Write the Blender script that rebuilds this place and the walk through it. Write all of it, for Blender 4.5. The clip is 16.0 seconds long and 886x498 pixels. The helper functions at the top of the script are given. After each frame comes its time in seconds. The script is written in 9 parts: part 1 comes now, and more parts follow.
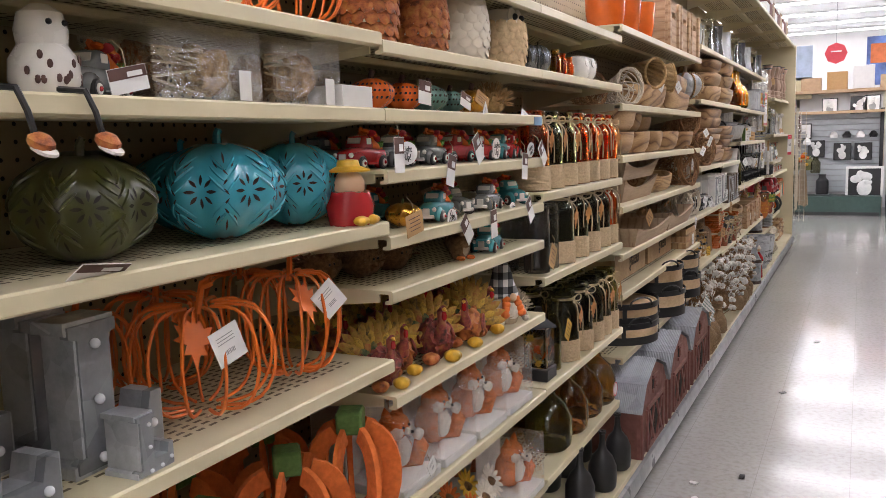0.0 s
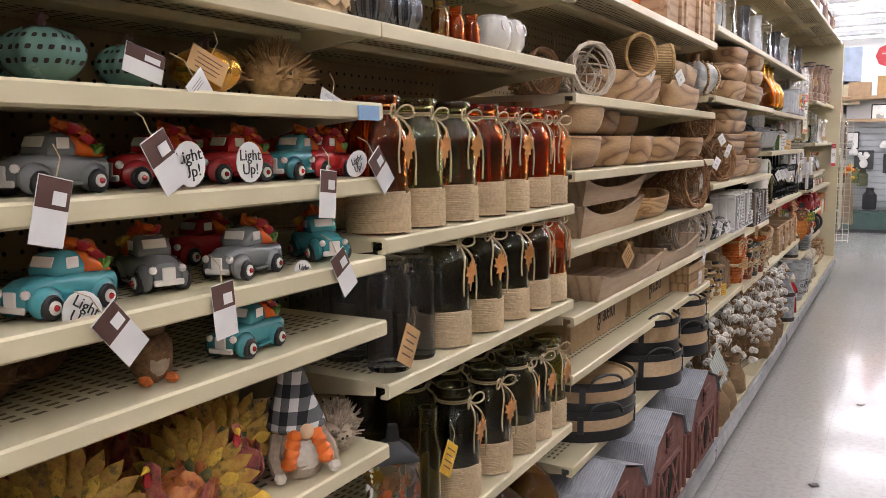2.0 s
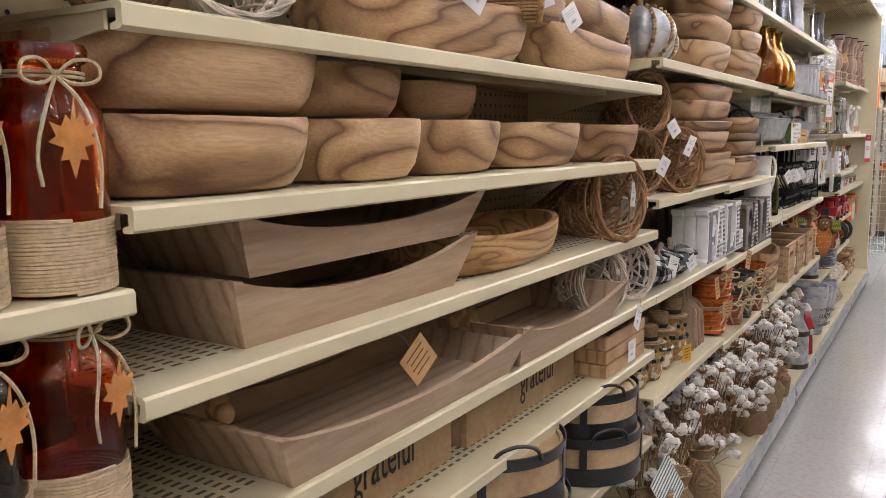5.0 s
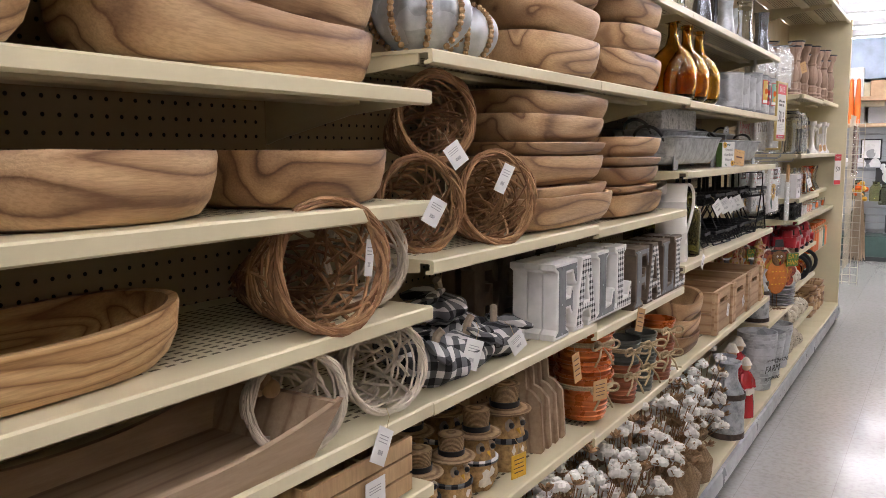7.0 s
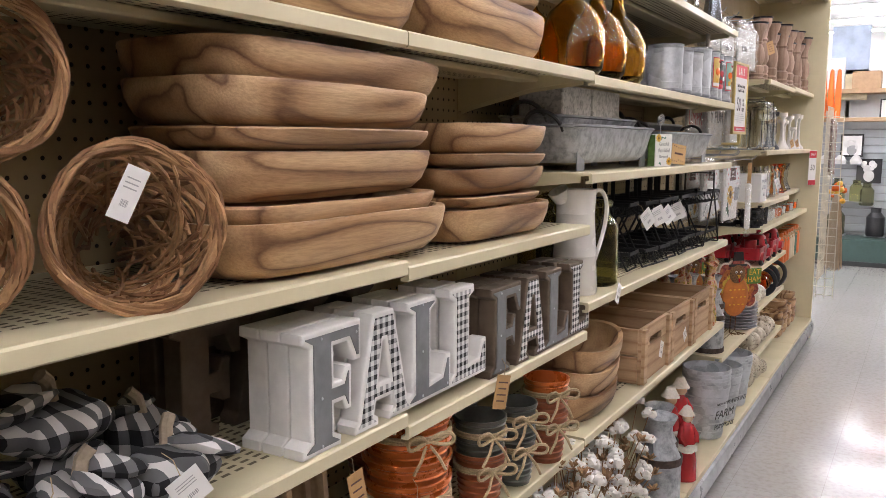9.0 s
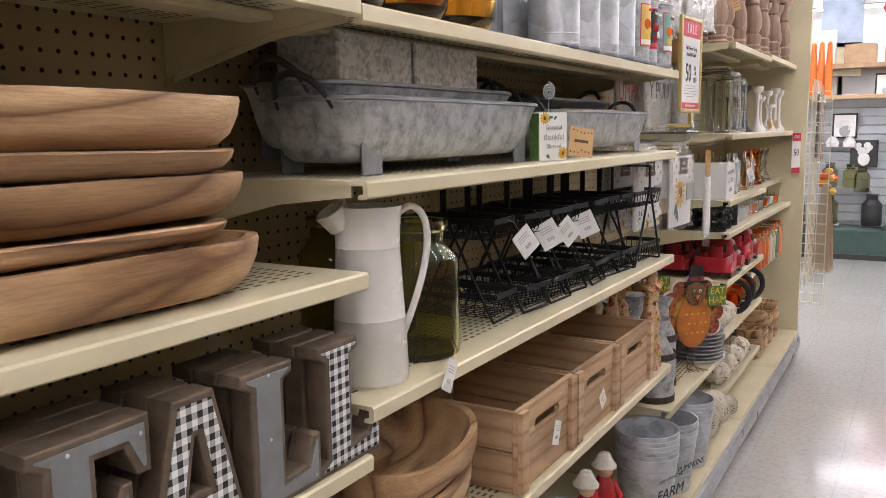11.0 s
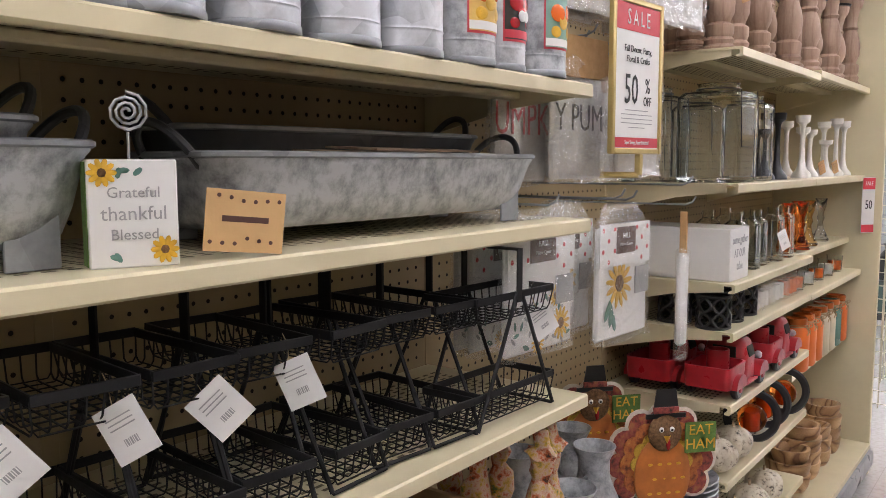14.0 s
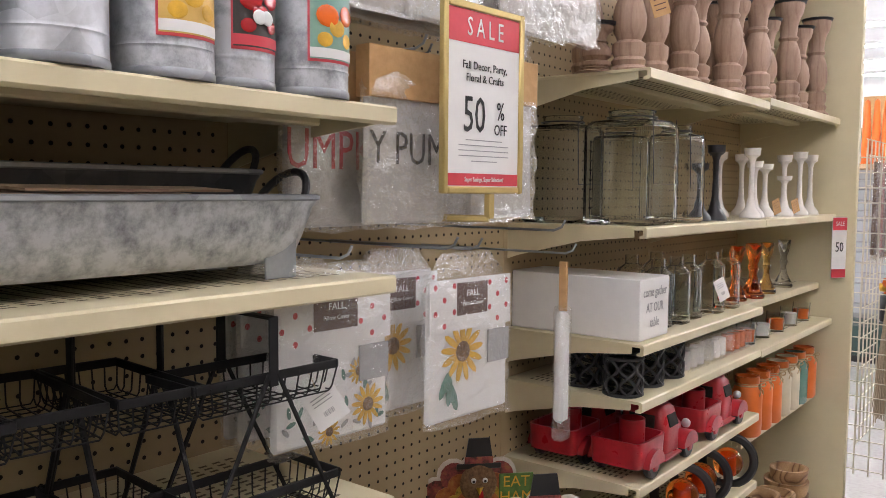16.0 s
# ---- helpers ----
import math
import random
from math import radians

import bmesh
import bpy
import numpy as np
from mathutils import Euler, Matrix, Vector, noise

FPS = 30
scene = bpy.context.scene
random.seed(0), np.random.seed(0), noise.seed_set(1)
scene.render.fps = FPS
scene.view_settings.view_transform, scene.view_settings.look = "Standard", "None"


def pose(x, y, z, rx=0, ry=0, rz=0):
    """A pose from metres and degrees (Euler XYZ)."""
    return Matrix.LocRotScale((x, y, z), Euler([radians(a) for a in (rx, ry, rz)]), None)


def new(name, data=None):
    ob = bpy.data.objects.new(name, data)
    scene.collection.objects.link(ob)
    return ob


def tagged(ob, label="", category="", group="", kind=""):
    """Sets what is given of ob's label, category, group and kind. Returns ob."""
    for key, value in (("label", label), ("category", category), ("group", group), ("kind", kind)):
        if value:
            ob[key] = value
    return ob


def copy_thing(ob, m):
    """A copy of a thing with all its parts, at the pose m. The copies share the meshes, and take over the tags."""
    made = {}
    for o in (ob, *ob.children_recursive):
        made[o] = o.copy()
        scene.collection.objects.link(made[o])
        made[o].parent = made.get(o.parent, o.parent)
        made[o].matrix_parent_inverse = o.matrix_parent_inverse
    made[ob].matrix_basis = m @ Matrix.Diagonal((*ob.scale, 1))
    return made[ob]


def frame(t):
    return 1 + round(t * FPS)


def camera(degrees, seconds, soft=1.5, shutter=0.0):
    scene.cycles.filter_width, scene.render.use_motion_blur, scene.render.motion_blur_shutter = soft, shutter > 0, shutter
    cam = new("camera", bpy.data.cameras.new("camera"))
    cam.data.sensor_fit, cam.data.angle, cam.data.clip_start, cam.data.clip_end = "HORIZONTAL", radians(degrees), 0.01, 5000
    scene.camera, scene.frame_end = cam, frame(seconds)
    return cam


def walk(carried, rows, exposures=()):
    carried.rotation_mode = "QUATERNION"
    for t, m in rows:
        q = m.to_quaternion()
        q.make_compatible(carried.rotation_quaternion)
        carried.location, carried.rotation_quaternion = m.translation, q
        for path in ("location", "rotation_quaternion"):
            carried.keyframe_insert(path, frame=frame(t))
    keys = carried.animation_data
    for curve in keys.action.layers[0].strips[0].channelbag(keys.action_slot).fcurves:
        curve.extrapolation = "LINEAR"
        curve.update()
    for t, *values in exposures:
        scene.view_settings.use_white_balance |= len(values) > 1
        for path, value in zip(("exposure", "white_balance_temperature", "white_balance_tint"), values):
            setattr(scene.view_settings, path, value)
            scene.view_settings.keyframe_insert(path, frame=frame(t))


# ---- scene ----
import functools

cam = camera(57.0, 16.0, 0.75)
METRES, EYE, TILT, LEAN, TURN = 6.6, 1.2375, 0.0, 0.0, 27.2
ROWS = [
    (0.0, 0.0, 0.0, 0.0, -0.23, -7.37, 1.75),
    (0.5, 0.0163, 0.0322, -0.0014, 0.3, -7.35, 1.47),
    (1.0, 0.0394, 0.0649, -0.0001, 1.0, -7.19, 1.21),
    (1.5, 0.0516, 0.1, -0.0004, 1.69, -7.12, 0.88),
    (2.0, 0.06, 0.1368, 0.0002, 2.43, -7.22, 0.62),
    (2.5, 0.0776, 0.169, -0.0006, 3.12, -7.42, 0.45),
    (3.0, 0.0981, 0.198, -0.0005, 4.93, -7.98, -0.49),
    (3.5, 0.1085, 0.2329, -0.0019, 6.35, -8.57, -0.13),
    (4.0, 0.1157, 0.2636, -0.0011, 5.14, -8.43, 0.71),
    (6.5, 0.1907, 0.3992, 0.0012, 4.43, -7.0, 0.1),
    (7.0, 0.2165, 0.4239, 0.003, 4.56, -6.89, 0.24),
    (7.5, 0.2285, 0.4508, 0.002, 4.51, -6.86, 0.3),
    (8.0, 0.2345, 0.4834, 0.0037, 4.24, -6.94, 0.16),
    (8.5, 0.2462, 0.5105, 0.0023, 3.96, -7.14, -0.12),
    (9.0, 0.2691, 0.5383, 0.0027, 3.63, -7.4, -0.27),
    (9.5, 0.2839, 0.5655, 0.0012, 3.47, -7.71, -0.31),
    (10.0, 0.2937, 0.6033, 0.0019, 2.91, -8.18, 0.6),
    (12.5, 0.3764, 0.757, 0.0017, 5.66, -7.9, 0.18),
    (13.0, 0.399, 0.7814, 0.0038, 8.34, -7.63, -1.01),
    (13.5, 0.4071, 0.8013, 0.0048, 9.66, -6.86, -0.65),
    (14.0, 0.408, 0.8211, 0.0066, 10.02, -6.02, 0.15),
    (14.5, 0.4124, 0.8366, 0.0065, 10.86, -5.31, 0.51),
    (15.0, 0.4272, 0.8529, 0.0085, 11.67, -4.79, 0.5),
    (15.5, 0.4425, 0.8644, 0.01, 12.06, -4.37, 0.16),
    (16.0, 0.4509, 0.8733, 0.0096, 11.41, -4.07, -0.48),
]
walk(cam, [(t, pose(0, 0, EYE, TILT, LEAN, TURN) @ pose(METRES * x, METRES * y, METRES * z, 90 + pitch, roll, yaw)) for t, x, y, z, yaw, pitch, roll in ROWS], exposures=[(0.0, -0.33), (2.0, -0.17), (3.5, 0.02), (4.0, -0.02), (6.5, -0.13), (7.5, -0.05), (9.0, 0.02), (12.5, -0.06), (16.0, -0.05)])

# ---- world ----
world = bpy.data.worlds.new("store_world")
scene.world = world
world.use_nodes = True
world.node_tree.nodes["Background"].inputs[0].default_value = (0.8, 0.85, 0.9, 1)
world.node_tree.nodes["Background"].inputs[1].default_value = 0.05


# ---- geometry kit: every builder returns (vertices, faces) ----
def join(*geos):
    V, F = [], []
    for v, f in geos:
        n = len(V)
        V += [tuple(p) for p in v]
        F += [tuple(i + n for i in q) for q in f]
    return V, F


def xf(geo, m):
    return [tuple(m @ Vector(p)) for p in geo[0]], geo[1]


def at(geo, x=0, y=0, z=0, rx=0, ry=0, rz=0):
    return xf(geo, pose(x, y, z, rx, ry, rz))


def box(sx, sy, sz, b=0.0, c=(0, 0, 0)):
    """A box of that size round c, with bevelled edges."""
    a, d, e = sx / 2, sy / 2, sz / 2
    if b <= 0:
        V = [(x, y, z) for x in (-a, a) for y in (-d, d) for z in (-e, e)]
        F = [(0, 1, 3, 2), (4, 6, 7, 5), (0, 4, 5, 1), (2, 3, 7, 6), (0, 2, 6, 4), (1, 5, 7, 3)]
    else:
        b = min(b, a * 0.9, d * 0.9, e * 0.9)
        V, I = [], {}
        S = [(x, y, z) for x in (-1, 1) for y in (-1, 1) for z in (-1, 1)]
        for s in S:
            for k in range(3):
                p = [s[0] * (a - b), s[1] * (d - b), s[2] * (e - b)]
                p[k] = s[k] * (a, d, e)[k]
                I[s, k] = len(V)
                V.append(tuple(p))
        F = []
        for k in range(3):
            i, j = (k + 1) % 3, (k + 2) % 3
            for q in (-1, 1):
                def cor(u, w):
                    s = [0, 0, 0]
                    s[k], s[i], s[j] = q, u, w
                    return tuple(s)
                f = [I[cor(-1, -1), k], I[cor(1, -1), k], I[cor(1, 1), k], I[cor(-1, 1), k]]
                F.append(tuple(f if q > 0 else f[::-1]))
        for k in range(3):
            i, j = (k + 1) % 3, (k + 2) % 3
            for u in (-1, 1):
                for w in (-1, 1):
                    def cor2(q):
                        s = [0, 0, 0]
                        s[k], s[i], s[j] = q, u, w
                        return tuple(s)
                    f = [I[cor2(-1), i], I[cor2(1), i], I[cor2(1), j], I[cor2(-1), j]]
                    F.append(tuple(f[::-1] if u * w > 0 else f))
        for s in S:
            f = [I[s, 0], I[s, 1], I[s, 2]]
            F.append(tuple(f if s[0] * s[1] * s[2] > 0 else f[::-1]))
    return [(x + c[0], y + c[1], z + c[2]) for x, y, z in V], F


def lathe(prof, n=24, shape=None):
    """Turns a profile of (radius, height) round z; shape(angle) scales the radius."""
    V, F, rows = [], [], []
    for r, z in prof:
        if r <= 1e-6:
            rows.append([len(V)])
            V.append((0, 0, z))
        else:
            rows.append(list(range(len(V), len(V) + n)))
            for k in range(n):
                a = 2 * math.pi * k / n
                s = r * (shape(a) if shape else 1)
                V.append((s * math.cos(a), s * math.sin(a), z))
    for A, B in zip(rows, rows[1:]):
        for k in range(n):
            l = (k + 1) % n
            if len(A) == 1 and len(B) == 1:
                break
            if len(A) == 1:
                F.append((A[0], B[l], B[k]))
            elif len(B) == 1:
                F.append((A[k], A[l], B[0]))
            else:
                F.append((A[k], A[l], B[l], B[k]))
    return V, F


def loft(rings, cap=True):
    n, V, F = len(rings[0]), [p for r in rings for p in r], []
    for i in range(len(rings) - 1):
        for k in range(n):
            l = (k + 1) % n
            F.append((i * n + k, i * n + l, (i + 1) * n + l, (i + 1) * n + k))
    if cap:
        F.append(tuple(range(n))[::-1])
        F.append(tuple(range((len(rings) - 1) * n, len(rings) * n)))
    return V, F


def tube(pts, r, n=6, closed=False, flat=1.0):
    """A round rod along points; flat squeezes one side of its section."""
    P = [Vector(p) for p in pts]
    m, rings, up = len(P), [], None
    for i in range(m):
        d = (P[(i + 1) % m] - P[i - 1]) if closed else (P[min(i + 1, m - 1)] - P[max(i - 1, 0)])
        d = d.normalized() if d.length > 1e-9 else Vector((0, 0, 1))
        if up is None:
            up = Vector((0, 0, 1)) if abs(d.z) < 0.9 else Vector((1, 0, 0))
        s = d.cross(up)
        s = s.normalized() if s.length > 1e-6 else d.orthogonal().normalized()
        up = s.cross(d).normalized()
        rr = r[i] if isinstance(r, (list, tuple)) else r
        rings.append([tuple(P[i] + rr * (math.cos(a) * s * flat + math.sin(a) * up)) for a in (2 * math.pi * (k + 0.5) / n for k in range(n))])
    if closed:
        V, F = loft(rings + [rings[0]], False)
        return V, F
    return loft(rings, True)


def smooth(pts, times=2):
    """Rounds a bent line by cutting its corners."""
    P = [Vector(p) for p in pts]
    for _ in range(times):
        Q = [P[0]]
        for a, b in zip(P, P[1:]):
            Q += [a * 0.75 + b * 0.25, a * 0.25 + b * 0.75]
        P = Q + [P[-1]]
    return P


def ball(r, n=12, sx=1, sy=1, sz=1, shape=None):
    k = max(4, n // 2)
    g = lathe([(r * math.sin(math.pi * i / k), -r * math.cos(math.pi * i / k)) for i in range(k + 1)], n, shape)
    return [(x * sx, y * sy, z * sz) for x, y, z in g[0]], g[1]


def plate(outline, t):
    """A flat outline in x, z given a thickness along y."""
    return loft([[(x, -t / 2, z) for x, z in outline], [(x, t / 2, z) for x, z in outline]])


def ngon(r, n, ry=None):
    return [(r * math.cos(2 * math.pi * k / n), (ry or r) * math.sin(2 * math.pi * k / n)) for k in range(n)]


def roughen(geo, amount, scale, seed=0):
    out = []
    for p in geo[0]:
        v = Vector(p)
        out.append(tuple(v + amount * noise.noise_vector(v * scale + Vector((seed, seed * 1.7, 0)))))
    return out, geo[1]


def mesh(name, geo, mat, smooth=True):
    me = bpy.data.meshes.new(name)
    me.from_pydata([tuple(p) for p in geo[0]], [], [tuple(f) for f in geo[1]])
    me.materials.append(mat)
    if smooth:
        me.shade_smooth()
        me.set_sharp_from_angle(angle=radians(38))
    me.update()
    return me


def part(name, geo, mat, parent=None, label="", smooth=True):
    ob = new(name, mesh(name, geo, mat, smooth))
    if parent is not None:
        ob.parent = parent
    if label:
        tagged(ob, label)
    return ob


def solid(name, geo, mat, label, category, m=None, group="", kind="", smooth=True):
    ob = part(name, geo, mat, None, "", smooth)
    if m is not None:
        ob.matrix_basis = m
    return tagged(ob, label, category, group, kind)


def thing(name, label, category, m=None, group="", kind=""):
    ob = new(name)
    ob.empty_display_size = 0.05
    if m is not None:
        ob.matrix_basis = m
    return tagged(ob, label, category, group, kind)


# ---- materials ----
def nodes_of(name):
    m = bpy.data.materials.new(name)
    m.use_nodes = True
    nt = m.node_tree
    return m, nt, nt.nodes["Principled BSDF"]


def mapped(nt, scale, kind="Object"):
    tc = nt.nodes.new("ShaderNodeTexCoord")
    mp = nt.nodes.new("ShaderNodeMapping")
    mp.inputs["Scale"].default_value = scale if isinstance(scale, tuple) else (scale,) * 3
    nt.links.new(tc.outputs[kind], mp.inputs["Vector"])
    # every object takes its own piece of the grain
    oi = nt.nodes.new("ShaderNodeObjectInfo")
    mu = nt.nodes.new("ShaderNodeMath")
    mu.operation = "MULTIPLY"
    mu.inputs[1].default_value = 37.0
    nt.links.new(oi.outputs["Random"], mu.inputs[0])
    nt.links.new(mu.outputs[0], mp.inputs["Location"])
    return mp


def tex(nt, kind, vec, **kw):
    n = nt.nodes.new(kind)
    nt.links.new(vec.outputs[0], n.inputs["Vector"])
    for k, v in kw.items():
        n.inputs[k].default_value = v
    return n


def ramp(nt, src, stops):
    r = nt.nodes.new("ShaderNodeValToRGB")
    nt.links.new(src, r.inputs[0])
    e = r.color_ramp.elements
    while len(e) < len(stops):
        e.new(0.5)
    for el, (p, c) in zip(e, stops):
        el.position, el.color = p, (*c, 1) if len(c) == 3 else c
    return r


def bump(nt, b, src, strength, dist=0.002):
    n = nt.nodes.new("ShaderNodeBump")
    n.inputs["Strength"].default_value, n.inputs["Distance"].default_value = strength, dist
    nt.links.new(src, n.inputs["Height"])
    nt.links.new(n.outputs[0], b.inputs["Normal"])
    return n


def shade(c, k):
    return tuple(min(1, max(0, x * k)) for x in c)


def paint(name, c, rough=0.5, metal=0.0, vary=0.12, scale=18.0, grain=0.15, coat=0.0, spec=0.5):
    """A plain surface with stains at one scale and grain at another."""
    m, nt, b = nodes_of(name)
    mp = mapped(nt, 1.0)
    n1 = tex(nt, "ShaderNodeTexNoise", mp, Scale=scale, Detail=5.0, Roughness=0.6)
    n2 = tex(nt, "ShaderNodeTexNoise", mp, Scale=scale * 14, Detail=3.0)
    r = ramp(nt, n1.outputs[0], [(0.3, shade(c, 1 - vary)), (0.55, c), (0.75, shade(c, 1 + vary * 0.7))])
    nt.links.new(r.outputs[0], b.inputs["Base Color"])
    q = ramp(nt, n1.outputs[0], [(0.3, (rough * 1.2,) * 3), (0.7, (rough * 0.85,) * 3)])
    nt.links.new(q.outputs[0], b.inputs["Roughness"])
    b.inputs["Metallic"].default_value = metal
    b.inputs["Coat Weight"].default_value = coat
    b.inputs["Coat Roughness"].default_value = 0.08
    b.inputs["Specular IOR Level"].default_value = spec
    if grain:
        bump(nt, b, n2.outputs[0], grain, 0.001)
    return m


def wood(name, light, dark, scale=9.0, stretch=(1, 0.12, 1), rough=0.55, rings=True, dist=6.0):
    m, nt, b = nodes_of(name)
    mp = mapped(nt, stretch)
    n0 = tex(nt, "ShaderNodeTexNoise", mp, Scale=scale * 0.6, Detail=2.0)
    w = tex(nt, "ShaderNodeTexWave", mp, Scale=scale, Distortion=dist, Detail=3.0)
    w.inputs["Detail Scale"].default_value = 1.2
    w.bands_direction = "Z" if rings else "X"
    n1 = tex(nt, "ShaderNodeTexNoise", mp, Scale=scale * 12, Detail=5.0, Roughness=0.7)
    mid = tuple((a + c) / 2 for a, c in zip(light, dark))
    r = ramp(nt, w.outputs[0], [(0.0, light), (0.5, tuple(0.86 * a + 0.14 * c for a, c in zip(light, dark))), (0.86, tuple(0.6 * a + 0.4 * c for a, c in zip(light, dark))), (0.99, dark)])
    mx = nt.nodes.new("ShaderNodeMixRGB")
    mx.blend_type = "MULTIPLY"
    mx.inputs[0].default_value = 0.55
    nt.links.new(r.outputs[0], mx.inputs[1])
    q = ramp(nt, n1.outputs[0], [(0.3, (0.6, 0.55, 0.5)), (0.65, (1, 1, 1))])
    nt.links.new(q.outputs[0], mx.inputs[2])
    m2 = nt.nodes.new("ShaderNodeMixRGB")
    m2.blend_type = "MULTIPLY"
    m2.inputs[0].default_value = 0.5
    q2 = ramp(nt, n0.outputs[0], [(0.36, (0.5, 0.42, 0.34)), (0.58, (1, 1, 1))])
    nt.links.new(mx.outputs[0], m2.inputs[1])
    nt.links.new(q2.outputs[0], m2.inputs[2])
    nt.links.new(m2.outputs[0], b.inputs["Base Color"])
    b.inputs["Roughness"].default_value = rough
    bump(nt, b, n1.outputs[0], 0.25, 0.001)
    return m


def figured_wood(name, light, mid, dark, scale=7.0, lines=9.0, stretch=(1.0, 0.3, 1.0), rough=0.42):
    """Carved wood: growth rings cut at a slant, with a soft side and a sharp dark edge, heartwood stains and fine fibres."""
    m, nt, b = nodes_of(name)
    mp = mapped(nt, stretch)
    n0 = tex(nt, "ShaderNodeTexNoise", mp, Scale=scale, Detail=1.6, Roughness=0.45, Distortion=0.5)
    fine = tex(nt, "ShaderNodeTexNoise", mp, Scale=scale * 9, Detail=4.0, Roughness=0.7)
    stain = tex(nt, "ShaderNodeTexNoise", mp, Scale=scale * 0.8, Detail=3.0, Roughness=0.6)
    tc = mapped(nt, (60.0, 4.0, 60.0))
    fib = tex(nt, "ShaderNodeTexNoise", tc, Scale=6.0, Detail=3.0, Roughness=0.6)

    def calc(op, a, c):
        n = nt.nodes.new("ShaderNodeMath")
        n.operation = op
        for k, v in enumerate((a, c)):
            if isinstance(v, float):
                n.inputs[k].default_value = v
            elif v is not None:
                nt.links.new(v, n.inputs[k])
        return n.outputs[0]
    ring = calc("FRACT", calc("ADD", calc("MULTIPLY", n0.outputs[0], lines), calc("MULTIPLY", fine.outputs[0], 0.16)), None)
    r = ramp(nt, ring, [(0.0, dark), (0.07, mid), (0.28, light), (0.5, light), (0.84, mid), (0.98, dark)])
    mx = nt.nodes.new("ShaderNodeMixRGB")
    mx.blend_type = "MULTIPLY"
    mx.inputs[0].default_value = 0.75
    q = ramp(nt, stain.outputs[0], [(0.33, (0.4, 0.3, 0.22)), (0.45, (0.78, 0.71, 0.64)), (0.56, (1, 1, 1))])
    nt.links.new(r.outputs[0], mx.inputs[1])
    nt.links.new(q.outputs[0], mx.inputs[2])
    m2 = nt.nodes.new("ShaderNodeMixRGB")
    m2.blend_type = "MULTIPLY"
    m2.inputs[0].default_value = 0.5
    q2 = ramp(nt, fib.outputs[0], [(0.36, (0.62, 0.56, 0.5)), (0.6, (1, 1, 1))])
    nt.links.new(mx.outputs[0], m2.inputs[1])
    nt.links.new(q2.outputs[0], m2.inputs[2])
    nt.links.new(m2.outputs[0], b.inputs["Base Color"])
    g = ramp(nt, fine.outputs[0], [(0.3, (rough * 0.85,) * 3), (0.7, (rough * 1.25,) * 3)])
    nt.links.new(g.outputs[0], b.inputs["Roughness"])
    bump(nt, b, fib.outputs[0], 0.3, 0.0012)
    return m


def glass(name, c, rough=0.03, ior=1.45):
    m, nt, b = nodes_of(name)
    mp = mapped(nt, 1.0)
    n = tex(nt, "ShaderNodeTexNoise", mp, Scale=25.0, Detail=2.0)
    b.inputs["Base Color"].default_value = (*c, 1)
    b.inputs["Transmission Weight"].default_value = 1.0
    b.inputs["Roughness"].default_value = rough
    b.inputs["IOR"].default_value = ior
    bump(nt, b, n.outputs[0], 0.03, 0.002)
    return m


def galvanized(name, light=(0.62, 0.64, 0.67), dark=(0.33, 0.35, 0.37), metal=0.5, rough=0.42, scale=28.0, cell=0.78):
    m, nt, b = nodes_of(name)
    mp = mapped(nt, 1.0)
    v = tex(nt, "ShaderNodeTexVoronoi", mp, Scale=scale)
    n = tex(nt, "ShaderNodeTexNoise", mp, Scale=scale * 0.4, Detail=6.0, Roughness=0.7)
    mx = nt.nodes.new("ShaderNodeMixRGB")
    mx.inputs[0].default_value = cell
    nt.links.new(v.outputs["Color"], mx.inputs[1])
    nt.links.new(n.outputs[0], mx.inputs[2])
    r = ramp(nt, mx.outputs[0], [(0.34, dark), (0.46, tuple((a + c) / 2 for a, c in zip(light, dark))), (0.58, light)])
    nt.links.new(r.outputs[0], b.inputs["Base Color"])
    b.inputs["Metallic"].default_value = metal
    q = ramp(nt, n.outputs[0], [(0.3, (rough * 0.7,) * 3), (0.7, (rough * 1.3,) * 3)])
    nt.links.new(q.outputs[0], b.inputs["Roughness"])
    bump(nt, b, n.outputs[0], 0.15, 0.002)
    return m


def weave(name, light, dark, per_m, rough=0.85, axis="Z"):
    """Wound cord: rounded rows with fibres across."""
    m, nt, b = nodes_of(name)
    mp = mapped(nt, 1.0)
    w = tex(nt, "ShaderNodeTexWave", mp, Scale=per_m / 6.283 * 2, Distortion=1.2, Detail=2.0)
    w.bands_direction = axis
    n = tex(nt, "ShaderNodeTexNoise", mp, Scale=160.0, Detail=4.0)
    r = ramp(nt, w.outputs[0], [(0.0, dark), (0.45, light), (1.0, shade(light, 1.12))])
    mx = nt.nodes.new("ShaderNodeMixRGB")
    mx.blend_type = "MULTIPLY"
    mx.inputs[0].default_value = 0.6
    q = ramp(nt, n.outputs[0], [(0.3, (0.5, 0.5, 0.5)), (0.65, (1, 1, 1))])
    nt.links.new(r.outputs[0], mx.inputs[1])
    nt.links.new(q.outputs[0], mx.inputs[2])
    nt.links.new(mx.outputs[0], b.inputs["Base Color"])
    b.inputs["Roughness"].default_value = rough
    bump(nt, b, w.outputs[0], 0.8, 0.002)
    return m


